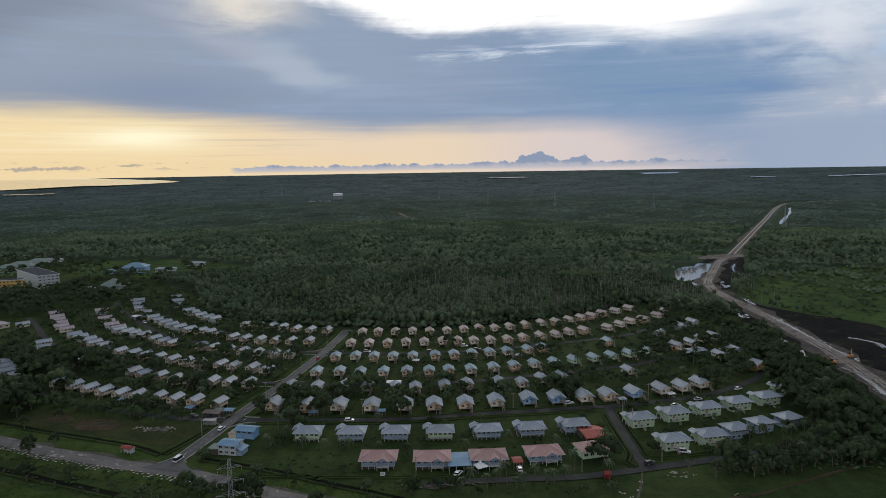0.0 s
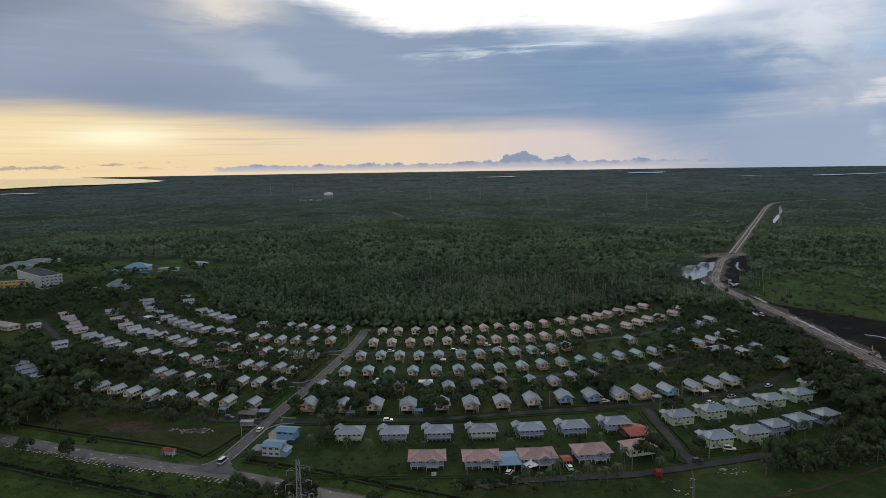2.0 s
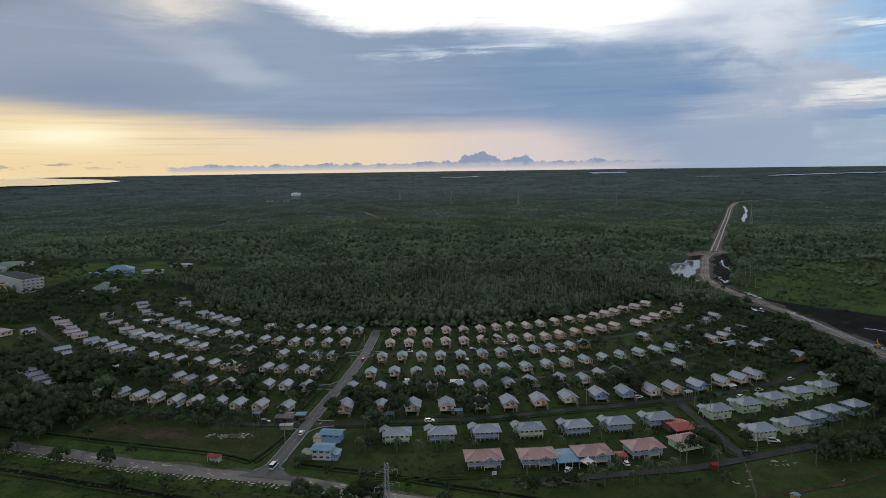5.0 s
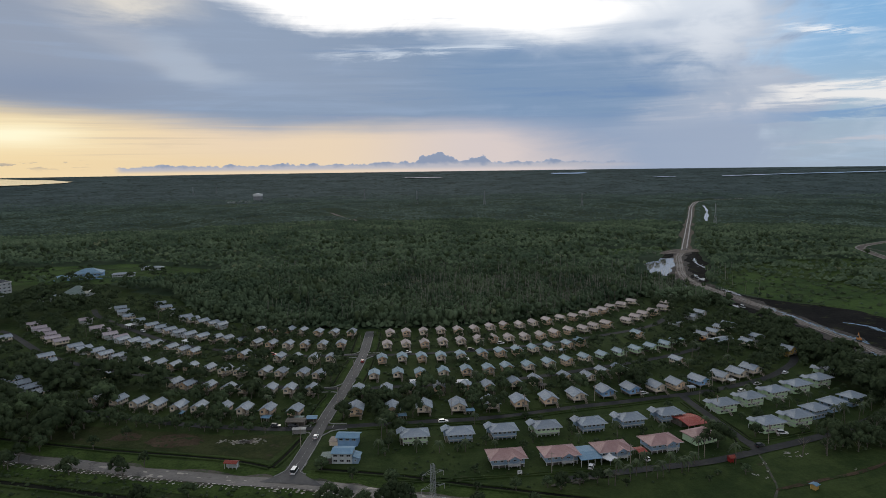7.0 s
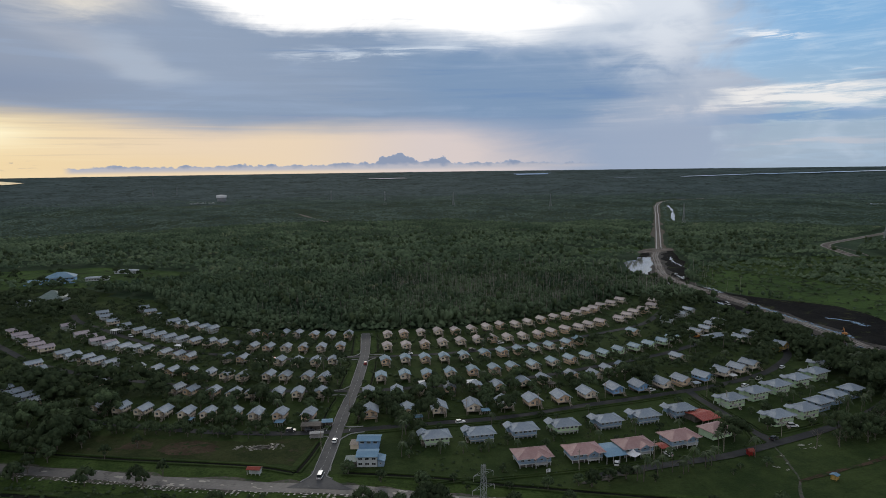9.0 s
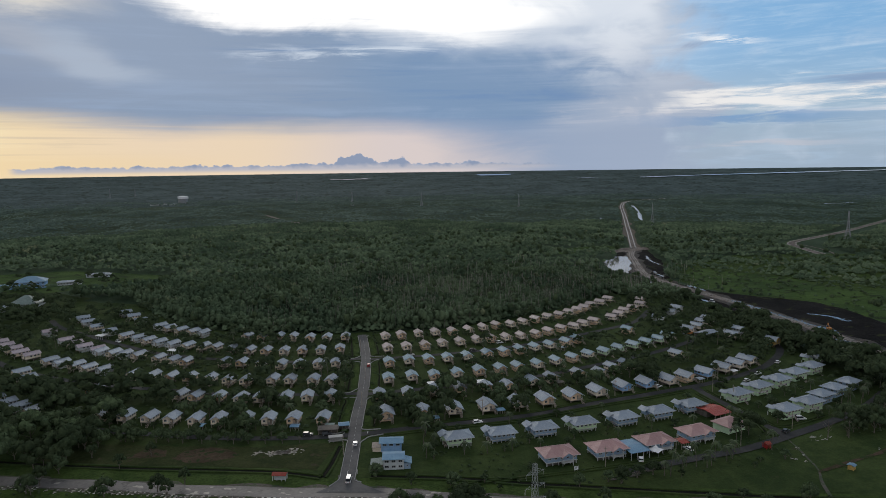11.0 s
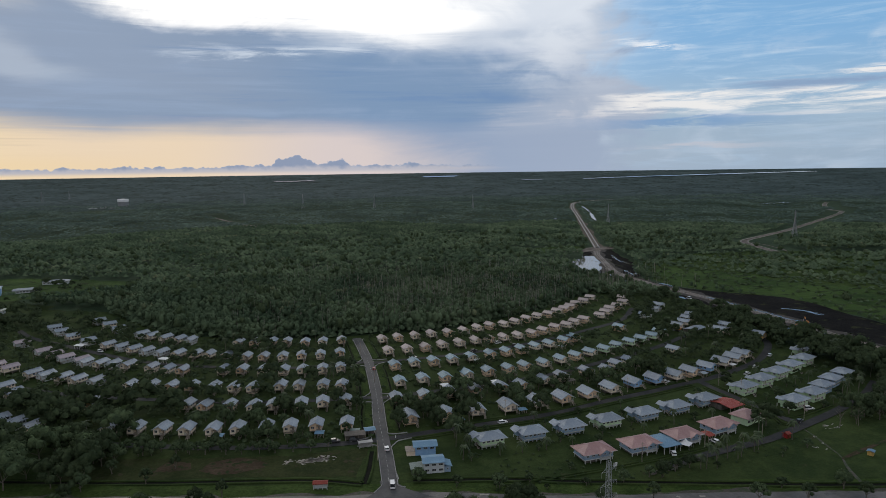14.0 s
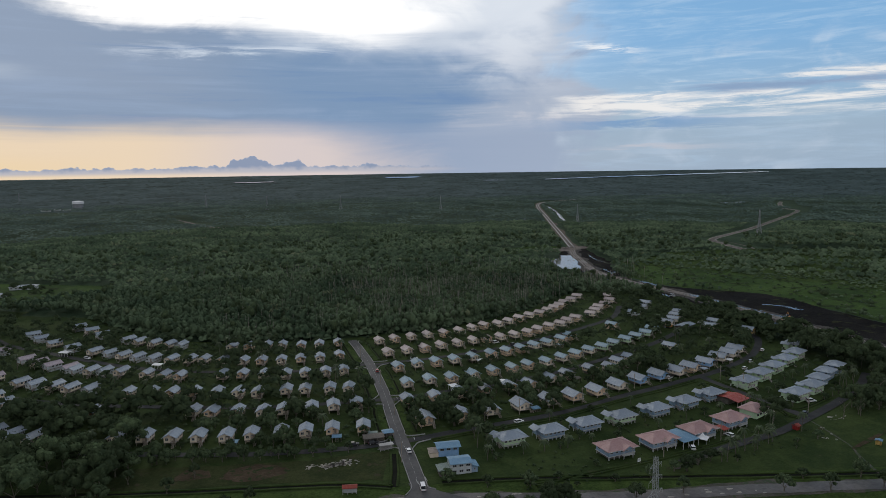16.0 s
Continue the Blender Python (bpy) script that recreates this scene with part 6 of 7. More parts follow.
def palm(seed, high, label="slender coconut palm with drooping fronds"):
    r = random.Random(seed)
    t = thing("palm", label, "palm tree", "garden palms")
    bm = bmesh.new()
    bend = (r.uniform(-0.8, 0.8), r.uniform(-0.8, 0.8))
    pts = [(bend[0] * s * s, bend[1] * s * s, high * s) for s in (0, 0.35, 0.7, 1.0)]
    for i in range(3):
        rod(bm, pts[i], pts[i + 1], 0.2 - 0.03 * i, 0.17 - 0.03 * i, 6)
    part("trunk", bm, BARK, t)
    v, f = [], []
    top = Vector(pts[-1])
    for i in range(17):
        a, lift, l = 2 * math.pi * i / 17 + r.uniform(-0.2, 0.2), r.uniform(-0.15, 1.0), r.uniform(2.6, 3.5)
        out, side = Vector((math.cos(a), math.sin(a), 0)), Vector((-math.sin(a), math.cos(a), 0))
        prev = None
        for s in (0.0, 0.3, 0.6, 0.85, 1.0):
            c = top + out * l * s * (0.9 if lift < 0.5 else 0.75) + Vector((0, 0, lift * l * s * 0.9 - l * 0.95 * s * s))
            w = 0.42 * math.sin(math.pi * (0.15 + 0.8 * s))
            k = len(v)
            v += [c - side * w - Vector((0, 0, w * 0.7)), c, c + side * w - Vector((0, 0, w * 0.7))]
            if prev is not None:
                f += [(prev, prev + 1, k + 1), (prev, k + 1, k), (prev + 1, prev + 2, k + 2), (prev + 1, k + 2, k + 1)]
            prev = k
    part("fronds", arrays_mesh("fronds", np.array([tuple(q) for q in v]), np.array(f), PALM_LEAF), None, t)
    return t


BROAD = [broad_tree(1, 8.0, 4.2), broad_tree(2, 6.5, 3.4), broad_tree(3, 10.5, 5.6, 300, "tall spreading dark green tree"), broad_tree(4, 5.0, 2.6, 120, "low bushy garden tree"), broad_tree(5, 7.0, 3.0, label="upright dark garden tree"), broad_tree(6, 12.5, 6.8, 380, "very large spreading shade tree")]
PALMS = [palm(1, 7.5), palm(2, 9.5), palm(3, 6.0, "short young coconut palm with full crown")]
STREETS = [smooth(s, 10) for s in (HIGHWAY, MAIN, S1_EAST, S1_WEST, S2_EAST, S2_WEST, S3_EAST, S3_WEST, SIDE, FRONT, WEST_ROAD)]
PLANTED = []  # kind, x, y, size


def gardens(poly, count, kinds, weights, gap, clear=0.2, street=4.5, size=(0.8, 1.25), seed=1):
    """Choose places for trees in a piece of the plan, clear of houses, streets and each other."""
    r = np.random.default_rng(seed)
    lo, hi = np.min(poly, 0), np.max(poly, 0)
    p = r.uniform(lo, hi, (count * 30, 2))
    x, y = p.T
    ok = inside(poly, x, y)
    for bx, by, br in TAKEN:
        ok &= (x - bx) ** 2 + (y - by) ** 2 > (br + clear) ** 2
    for s in STREETS:
        ok &= ~near_line(s, x, y, street)
    ok &= ~near_line(STREETS[1], x, y, 8.0) & ~near_line(ROADS[1], x, y, 27)
    had = np.empty((0, 2))
    for q in p[ok]:
        if len(had) >= count:
            break
        if len(had) and ((had - q) ** 2).sum(1).min() < gap * gap:
            continue
        had = np.vstack([had, q])
        PLANTED.append((kinds[r.choice(len(kinds), p=weights)], *q, r.uniform(*size)))


ALL = BROAD[:5] + PALMS
W_ALL = np.array([0.24, 0.28, 0.06, 0.22, 0.10, 0.04, 0.03, 0.03])
NORTH_WEST = [(-100, 305), (-112, 300), (-215, 340), (-290, 400), (-330, 520), (-300, 640), (-240, 610), (-200, 540), (-140, 495), (-80, 475), (-90, 380)]
NORTH_EAST = [(-92, 304), (-78, 470), (-10, 470), (88, 500), (165, 545), (215, 520), (215, 380), (180, 345), (120, 322), (70, 305), (0, 300)]
SOUTH_ROWS = [(-92, 304), (-84, 352), (0, 348), (60, 372), (110, 402), (150, 470), (165, 545), (215, 520), (215, 380), (180, 345), (120, 322), (70, 305), (0, 300)]
EAST_GREENS = [(82, 255), (82, 305), (150, 325), (165, 300), (120, 255)]
gardens(NORTH_WEST, 270, ALL, W_ALL, 4.2, 0.0, 4.2, (0.6, 1.1), seed=2)
gardens(SOUTH_ROWS, 42, [BROAD[0], BROAD[2]], [0.75, 0.25], 7.0, -0.2, 4.2, (0.75, 1.05), seed=23)
gardens(NORTH_WEST, 60, [BROAD[0], BROAD[2]], [0.8, 0.2], 7.5, 0.2, 4.2, (0.7, 1.0), seed=24)
gardens(SOUTH_ROWS, 185, ALL, W_ALL, 4.0, 0.0, 4.2, (0.65, 1.1), seed=3)
gardens(NORTH_EAST, 170, ALL, W_ALL, 4.6, 0.0, 4.2, (0.55, 1.0), seed=25)
gardens([(-225, 325), (-110, 296), (-112, 304), (-215, 345)], 30, [BROAD[0], BROAD[1], BROAD[4], PALMS[2]], [0.2, 0.35, 0.35, 0.1], 4.0, 0.2, 2.5, (0.5, 0.75), seed=4)
gardens([(-330, 300), (-215, 300), (-200, 345), (-240, 400), (-330, 420)], 80, [BROAD[0], BROAD[2], BROAD[5], BROAD[4]], [0.3, 0.3, 0.2, 0.2], 5.0, 0.2, 4.0, seed=5)
gardens([(-260, 380), (-215, 360), (-160, 365), (-165, 385), (-215, 400), (-250, 425)], 16, [BROAD[0], BROAD[2]], [0.6, 0.4], 5.5, 0.2, 3.5, (0.7, 0.95), seed=6)
gardens([(-75, 262), (-66, 292), (66, 296), (70, 262), (30, 258), (-35, 258)], 26, [BROAD[1], BROAD[3], PALMS[2], PALMS[0]], [0.2, 0.5, 0.15, 0.15], 5.0, 0.3, 4.0, (0.5, 0.9), seed=7)
gardens([(-75, 236), (-72, 262), (-38, 262), (-38, 232), (20, 228), (60, 240), (60, 222), (0, 220)], 12, [BROAD[3], BROAD[1]], [0.8, 0.2], 6.0, 0.3, 3.5, (0.4, 0.8), seed=8)
gardens([(96, 235), (108, 243), (138, 254), (166, 268), (222, 290), (222, 262), (180, 244), (140, 240), (114, 235)], 72, [BROAD[0], BROAD[2], BROAD[4], PALMS[1], BROAD[1]], [0.3, 0.2, 0.2, 0.12, 0.18], 4.2, 0.5, 3.4, (0.7, 1.1), seed=9)
gardens([(160, 278), (164, 300), (166, 322), (190, 352), (215, 360), (222, 300), (222, 285), (190, 275)], 105, [BROAD[0], BROAD[2], BROAD[5], PALMS[1]], [0.35, 0.35, 0.15, 0.15], 4.2, -0.5, 3.4, (0.8, 1.15), seed=19)
gardens(WEST_LAWN, 26, [BROAD[0], BROAD[2]], [0.5, 0.5], 10.0, 1.0, 3.4, (0.8, 1.1), seed=20)
gardens([(126, 262), (120, 256), (158, 274), (166, 290), (160, 292)], 8, [BROAD[1], PALMS[1], PALMS[0]], [0.5, 0.25, 0.25], 4.0, -1.5, 3.0, (0.7, 0.9), seed=21)
gardens(EAST_GREENS, 30, [BROAD[1], BROAD[3], PALMS[0]], [0.4, 0.4, 0.2], 4.5, 0.3, 4.0, (0.5, 0.9), seed=10)
gardens([(-180, 246), (-60, 200), (60, 160), (60, 185), (-60, 222), (-130, 250)], 12, [BROAD[0], BROAD[1], BROAD[3]], [0.3, 0.4, 0.3], 6.0, 0.3, 5.5, (0.6, 1.0), seed=11)
gardens(SCHOOL_YARD, 95, [BROAD[0], BROAD[2], BROAD[5], BROAD[1]], [0.35, 0.25, 0.1, 0.3], 6.0, 1.0, 4.0, (0.7, 1.0), seed=14)
gardens([(-420, 650), (-400, 560), (-330, 520), (-290, 600), (-300, 640)], 60, [BROAD[0], BROAD[2], BROAD[5], BROAD[1]], [0.3, 0.3, 0.2, 0.2], 6.0, -1.0, 4.0, (0.8, 1.2), seed=15)
gardens([(185, 350), (165, 345), (170, 372), (196, 395), (212, 445), (208, 380)], 50, [BROAD[0], BROAD[2], BROAD[1]], [0.4, 0.35, 0.25], 4.2, 0.3, 4.0, seed=12)
gardens([(-420, 700), (-400, 560), (-330, 470), (-330, 540), (-290, 640), (-330, 720)], 60, [BROAD[0], BROAD[2], BROAD[1]], [0.4, 0.3, 0.3], 5.0, 0.3, 4.0, seed=13)
for ob, x, y in ((BROAD[5], 61.5, 249.0), (BROAD[2], -58, 304), (BROAD[0], -62, 306), (BROAD[2], -76, 316), (BROAD[2], -38, 335), (BROAD[2], -48, 336), (BROAD[2], -71, 289), (BROAD[0], -66, 287), (PALMS[1], 59.8, 233.6), (PALMS[0], 66, 262), (PALMS[1], 48, 240), (PALMS[0], 18, 231), (PALMS[1], 21.5, 229.5), (PALMS[0], 32, 232.5), (PALMS[2], 44, 236), (PALMS[1], 124, 262), (PALMS[0], 131, 265), (PALMS[1], -138, 440.5), (PALMS[1], -134, 398), (PALMS[0], -20, 346), (PALMS[1], -14, 345), (PALMS[0], 24, 352), (PALMS[1], 38, 384), (PALMS[0], 5.3, 226.2), (PALMS[1], 7.4, 225.4), (PALMS[0], 14.3, 227.6), (PALMS[2], 24.8, 227.5), (PALMS[0], 27.5, 228.5), (PALMS[0], 39, 231.2), (PALMS[2], 36, 230.5), (PALMS[0], -76, 267.3), (PALMS[2], -60.4, 266), (PALMS[2], -51.2, 264.4), (PALMS[2], -40.7, 263.3), (PALMS[1], -74, 280), (BROAD[1], -12.4, 226), (BROAD[3], -5, 228), (BROAD[1], 2, 228.5), (BROAD[3], -17, 228), (BROAD[1], -98.2, 256.2), (BROAD[3], -86.7, 247.2), (BROAD[1], -72.4, 241), (BROAD[0], -95, 229), (BROAD[0], -89, 226), (BROAD[1], -83, 224), (BROAD[0], -76, 222), (BROAD[1], -68, 226), (BROAD[4], -26.4, 213.4), (BROAD[1], 6.3, 199), (BROAD[4], 21, 192), (BROAD[3], 21, 203), (BROAD[1], 40.6, 194.4), (BROAD[4], 40.7, 186), (BROAD[0], -222, 280.5), (BROAD[0], -194, 269.5), (BROAD[4], -172, 261.5), (BROAD[1], -45, 216), (BROAD[0], -73, 227), (BROAD[4], -230, 335), (BROAD[2], -218, 330), (BROAD[5], -236, 342), (BROAD[2], -224, 343)):
    PLANTED.append((ob, x, y, 0.9))
for ob, x, y, size in ((4, -220, 279, 0.9), (4, -219, 286, 1.0), (0, -215, 295, 0.9), (4, -193, 292, 0.85), (4, -183, 302, 0.8), (1, -183, 316, 0.8), (1, -178, 315, 0.8), (4, -172, 312, 0.8), (0, -196, 321, 0.9), (0, -206, 318, 0.9), (0, -214, 320, 0.9), (2, -223, 305, 0.8), (4, -206, 307, 0.9), (4, -167, 271, 0.8), (1, -176, 268, 0.9), (2, -236, 314, 0.9), (1, -164, 309, 0.75), (1, -158, 307, 0.7), (4, -151, 305, 0.7), (1, -145, 303, 0.75), (4, -138, 301, 0.7), (1, -131, 299, 0.7), (4, -124, 298, 0.65)):
    PLANTED.append((BROAD[ob], x, y, size))
for x, y, size in ((-240, 388, 1.0), (-231, 397, 0.8), (-225, 381, 1.1), (-210, 375, 1.1), (-199, 373, 1.15), (-186, 364, 1.0), (-218, 366, 0.8), (-234, 360, 0.9), (-252, 392, 1.0), (-262, 404, 0.9), (-276, 418, 1.0), (-285, 398, 1.1), (-228, 338, 0.8), (-250, 330, 1.1), (-262, 345, 1.1)):
    PLANTED.append((BROAD[5], x, y, size))


def plant_all(limit):
    """The trees nearest the flight as things of their own, the others joined."""
    PLANTED.sort(key=lambda p: math.hypot(p[1] - HUB[0], p[2] - HUB[1]))
    r = random.Random(77)
    count = {"garden_tree": 0, "palm": 0}
    used, rest = set(), {}
    for ob, x, y, size in PLANTED:
        a, tall = r.uniform(0, 6.28), size * r.uniform(0.85, 1.15)
        sort = ob.name.split(".")[0]
        m = Matrix.LocRotScale((x, y, 0.03), Euler((0, 0, a)), (size, size, tall))
        if count[sort] < limit:
            count[sort] += 1
            if ob.name in used:
                c = copy_thing(ob, Matrix.LocRotScale((x, y, 0.03), Euler((0, 0, a)), None))
                c.scale = (size, size, tall)
            else:
                used.add(ob.name)
                ob.matrix_basis = m
        else:
            for c in ob.children:
                if not (c.data.materials[0] is BARK):
                    rest.setdefault((c.data, ob.name), []).append(np.array(m))
    joined = {}
    for (me, tree), ms in rest.items():
        me.calc_loop_triangles()
        v = np.empty(len(me.vertices) * 3, np.float32)
        me.vertices.foreach_get("co", v)
        t = np.empty(len(me.loop_triangles) * 3, np.int32)
        me.loop_triangles.foreach_get("vertices", t)
        v, t = v.reshape(-1, 3), t.reshape(-1, 3)
        if tree in LIGHT_CROWNS:
            v, t = LIGHT_CROWNS[tree]
        v = np.c_[v, np.ones(len(v))]
        bag = joined.setdefault(me.materials[0].name, [[], [], 0])
        for m in ms:
            bag[0].append((v @ m.T)[:, :3]), bag[1].append(t + bag[2])
            bag[2] += len(v)
    for name, (vs, ts, _) in joined.items():
        mat = bpy.data.materials[name]
        ob = new("garden_greenery" if mat is not BARK else "garden_trunks", arrays_mesh("greenery", np.vstack(vs), np.vstack(ts), mat, True))
        tagged(ob, "crowded dark garden trees further off between houses" if mat is not BARK else "trunks of the garden trees further off", "trees", "", "stuff")


plant_all(290)


def shrubs(name, label, poly, count, size, clear, street, seed, tall=0.6, crowns=None, mat=None):
    """Low bushes and hedges in a piece of the plan."""
    r = np.random.default_rng(seed)
    p = r.uniform(np.min(poly, 0), np.max(poly, 0), (count * 8, 2))
    x, y = p.T
    ok = inside(poly, x, y)
    for bx, by, br in TAKEN:
        ok &= (x - bx) ** 2 + (y - by) ** 2 > (br * clear) ** 2
    for s in STREETS:
        ok &= ~near_line(s, x, y, street)
    p = p[ok][:count]
    scatter(name, label, p, r.uniform(*size, len(p)), r.uniform(0.2, 0.4 + tall, len(p)), crowns or NEAR_CROWNS, mat or LEAF, "shrubs")


shrubs("west_shrubs", "dark hedges and bushes in the western gardens", NORTH_WEST, 1200, (0.5, 1.5), 0.8, 3.6, 31)
shrubs("east_shrubs", "dark hedges and bushes in the eastern gardens", NORTH_EAST, 1100, (0.5, 1.4), 0.8, 3.6, 32)
shrubs("wayside_shrubs", "rank bushes along the highway verge", [(-260, 268), (-120, 225), (-40, 195), (-40, 214), (-120, 244), (-250, 298)], 420, (0.35, 1.0), 0.8, 5.5, 33, 0.2)
shrubs("edge_shrubs", "leafy undergrowth along the forest edge", [(166, 550), (128, 530), (86, 504), (38, 485), (-9, 473), (-77, 480), (-142, 502), (-190, 530), (-218, 584), (-244, 644), (-225, 690), (-190, 620), (-165, 572), (-130, 545), (-77, 522), (-9, 515), (52, 524), (98, 550), (160, 605), (235, 560), (226, 500)], 3400, (1.4, 2.8), 0.8, 3.6, 34, 3.0, MID_CROWNS, FOREST)
shrubs("east_bushes", "scrubby bushes between the estate and the dirt road", [(205, 540), (222, 500), (232, 560), (240, 620), (180, 600), (160, 560)], 240, (1.2, 2.6), 0.8, 3.6, 35)
shrubs("bank_bushes", "dark bushes on the grassy bank", [(98, 240), (120, 250), (165, 266), (222, 290), (222, 250), (180, 240), (140, 238), (112, 234)], 420, (0.4, 1.2), 0.8, 3.6, 36)
shrubs("meadow_scrub", "low scrub scattered over the wet meadow", SCRUB_AREA, 1700, (0.8, 2.6), 0.8, 3.6, 37, 0.8, NEAR_CROWNS, LEAF)
shrubs("lawn_tufts", "rough tussocks and small bushes on the front lawns", [(-75, 236), (-72, 290), (66, 294), (72, 246), (60, 226), (0, 222)], 260, (0.25, 0.8), 1.0, 3.4, 38, 0.1)


def bare_tree():
    """Leafless pale trunk with forking limbs."""
    t = thing("bare_tree", "leafless pale tree among the bushes", "tree", "bare trees")
    r = random.Random(8)
    bm = bmesh.new()
    rod(bm, (0, 0, -0.1), (0.2, 0, 4.0), 0.22, 0.14, 6), rod(bm, (0.2, 0, 4.0), (0.0, 0.2, 8.0), 0.14, 0.05, 5)
    part("trunk", bm, BARK, t)
    for i in range(9):
        a, z, l = i * 2.4, r.uniform(3.0, 6.8), r.uniform(1.6, 3.2)
        tip = Vector((0.1 + l * 0.7 * math.cos(a), l * 0.7 * math.sin(a), z + l * 0.8))
        bm = bmesh.new()
        rod(bm, (0.12, 0, z), tip, 0.07, 0.03, 4)
        for k in range(3):
            b = a + r.uniform(-1, 1)
            rod(bm, Vector((0.12, 0, z)).lerp(tip, 0.5 + 0.2 * k), tip + Vector((0.7 * math.cos(b), 0.7 * math.sin(b), r.uniform(0.2, 0.9))), 0.03, 0.012, 3)
        part("limb", bm, BARK, t)
    return t


bare = bare_tree()
for i, (x, y, a) in enumerate(((89.5, 235.5, 0), (99, 234, 70), (131, 246, 140), (106, 243, 200), (150, 262, 260))):
    if i:
        copy_thing(bare, pose(x, y, 0.05, 0, 0, a))
    else:
        bare.matrix_basis = pose(x, y, 0.05, 0, 0, a)


# ---- kerbs, markings, drains ----
MAIN_LINE = smooth(MAIN, 3)


def main_x(y):
    return float(np.interp(y, MAIN_LINE[:, 1], MAIN_LINE[:, 0]))


STOPS = [250.0, 299.0, 351.0, 413.0, 476.0]
n_kerb = 0
for y0, y1 in zip(STOPS[:-1], STOPS[1:]):
    for s in (-1, 1):
        e = lambda y: main_x(y) + s * 2.97
        line = [(e(y0) + s * 9, y0 + 3.2), (e(y0) + s * 2.97, y0 + 3.9), (e(y0) + s * 0.8, y0 + 6.0), (e(y0 + 9), y0 + 9)]
        line += [(e(y), y) for y in np.linspace(y0 + 13, y1 - 13, 5)]
        line += [(e(y1 - 9), y1 - 9), (e(y1) + s * 0.8, y1 - 6.0), (e(y1) + s * 2.97, y1 - 3.9), (e(y1) + s * 9, y1 - 3.2)]
        n_kerb += 1
        ribbon("kerb_%d" % n_kerb, line[1 if y0 == 250 else 0 : -2 if y1 == 476 else None], 0.28, 0.50, KERB, "pale concrete kerb along the main street", "kerb", 0.0, 0.42, 2.0)


def dashes(name, line, every, long, wide, z, label):
    """Painted dashes along a line, each a thin slab."""
    c = smooth(line, 1.0)
    run = np.r_[0, np.cumsum(np.hypot(*np.diff(c, axis=0).T))]
    v, t = [], []
    for s in np.arange(4, run[-1] - long, every):
        a, b = (np.array([np.interp(q, run, c[:, 0]), np.interp(q, run, c[:, 1])]) for q in (s, s + long))
        d = (b - a) / np.hypot(*(b - a))
        n = np.array([d[1], -d[0]]) * wide / 2
        k = len(v)
        v += [(*(a - n), z), (*(a + n), z), (*(b + n), z), (*(b - n), z)]
        t += [(k, k + 1, k + 2), (k, k + 2, k + 3)]
    tagged(new(name, arrays_mesh(name, np.array(v), np.array(t), PAINT)), label, "road marking", "", "structure")


dashes("centre_dashes", MAIN, 4.2, 2.0, 0.13, 0.40, "white painted dashes along the main street")
for i, (x, y, w, d) in enumerate(((-108.2, 262, 0.3, 4.0), (-104.4, 262.5, 0.3, 4.0), (-94.5, 299.5, 0.35, 2.6), (-104.5, 302, 0.35, 2.6), (-83.5, 351, 0.35, 2.4), (-75, 413, 0.35, 2.4))):
    ribbon("stop_line_%d" % (i + 1), [(x - 0.3, y - d / 2), (x + 0.3, y + d / 2)], w, 0.41, PAINT, "white painted stop line at the street mouth", "road marking", curve=False)


def drain(name, line, wide=1.8, label="dark open drain between low grass banks"):
    ribbon(name, line, wide, 0.18, DITCH, label, "drain", 0.25, step=4)
    for s in (-1, 1):
        ribbon(name + ("_bank" if s < 0 else "_far_bank"), line, 0.9, 0.52, GRASS, "low grass bank beside a drain", "bank", 0.4, 0.45, 3.0, s * (wide / 2 + 0.4))


drain("drain_1", [(-290, 336), (-238, 312), (-200, 296), (-172, 285.5), (-136, 272.5), (-118, 262)], 2.2)
drain("drain_2", [(-107.5, 289), (-113, 273), (-117.5, 262)], 1.8)
drain("drain_3", [(-100, 257.5), (-83, 251.5), (-66, 245), (-41, 233), (-13, 221), (0, 215), (39, 198), (70, 186)], 2.4)
drain("drain_4", [(-235, 273), (-217, 267), (-194, 258), (-171, 248), (-120, 228)], 3.2, "broad dark ditch beyond the highway")
drain("drain_5", [(80.5, 303), (79.8, 285), (79.6, 262), (82, 252), (110, 257)], 1.0)
drain("drain_6", [(73.4, 300), (73, 280), (73, 256), (70, 249), (72.5, 244)], 1.0)
drain("drain_7", [(-88, 294.6), (-60, 294.5), (-25, 293), (15, 298.5), (45, 301.6), (70, 305)], 1.1)
drain("drain_8", [(-76, 301.5), (-45, 302), (-15, 301.5), (20, 307), (60, 311.5), (90, 316)], 0.9)
for k, (y0, y1) in enumerate(((306, 344), (358, 404), (421, 470))):
    for s in (-1, 1):
        ys = np.linspace(y0, y1, 6)
        ribbon("street_verge_%d" % (2 * k + (s > 0) + 1), [(main_x(y) + s * 5.5, y) for y in ys], 3.4, 0.17, RANK, "lighter grass verge beside the main street", "verge", 0.05)
        drain("drain_%d" % (10 + 2 * k + (s > 0)), [(main_x(y) + s * 8.2, y) for y in ys] + [(main_x(y1) + s * 16, y1 + 1.0)], 0.9)
drain("drain_9", [(-70, 241), (-30, 239), (3, 239), (28, 240.5)], 0.8)
ribbon("lawn_track", [(74, 240), (71, 231), (67.5, 223), (63, 213), (54, 201), (48, 190)], 0.9, 0.22, MUD, "muddy two-wheel track across the grass", "track", 0.9, step=3)
ribbon("bank_track", [(62, 212), (70, 213.5), (87, 217), (107, 221), (135, 233), (165, 246)], 1.7, 0.24, BARE_EARTH, "brown earth track along the grassy bank", "track", 0.4, step=3)


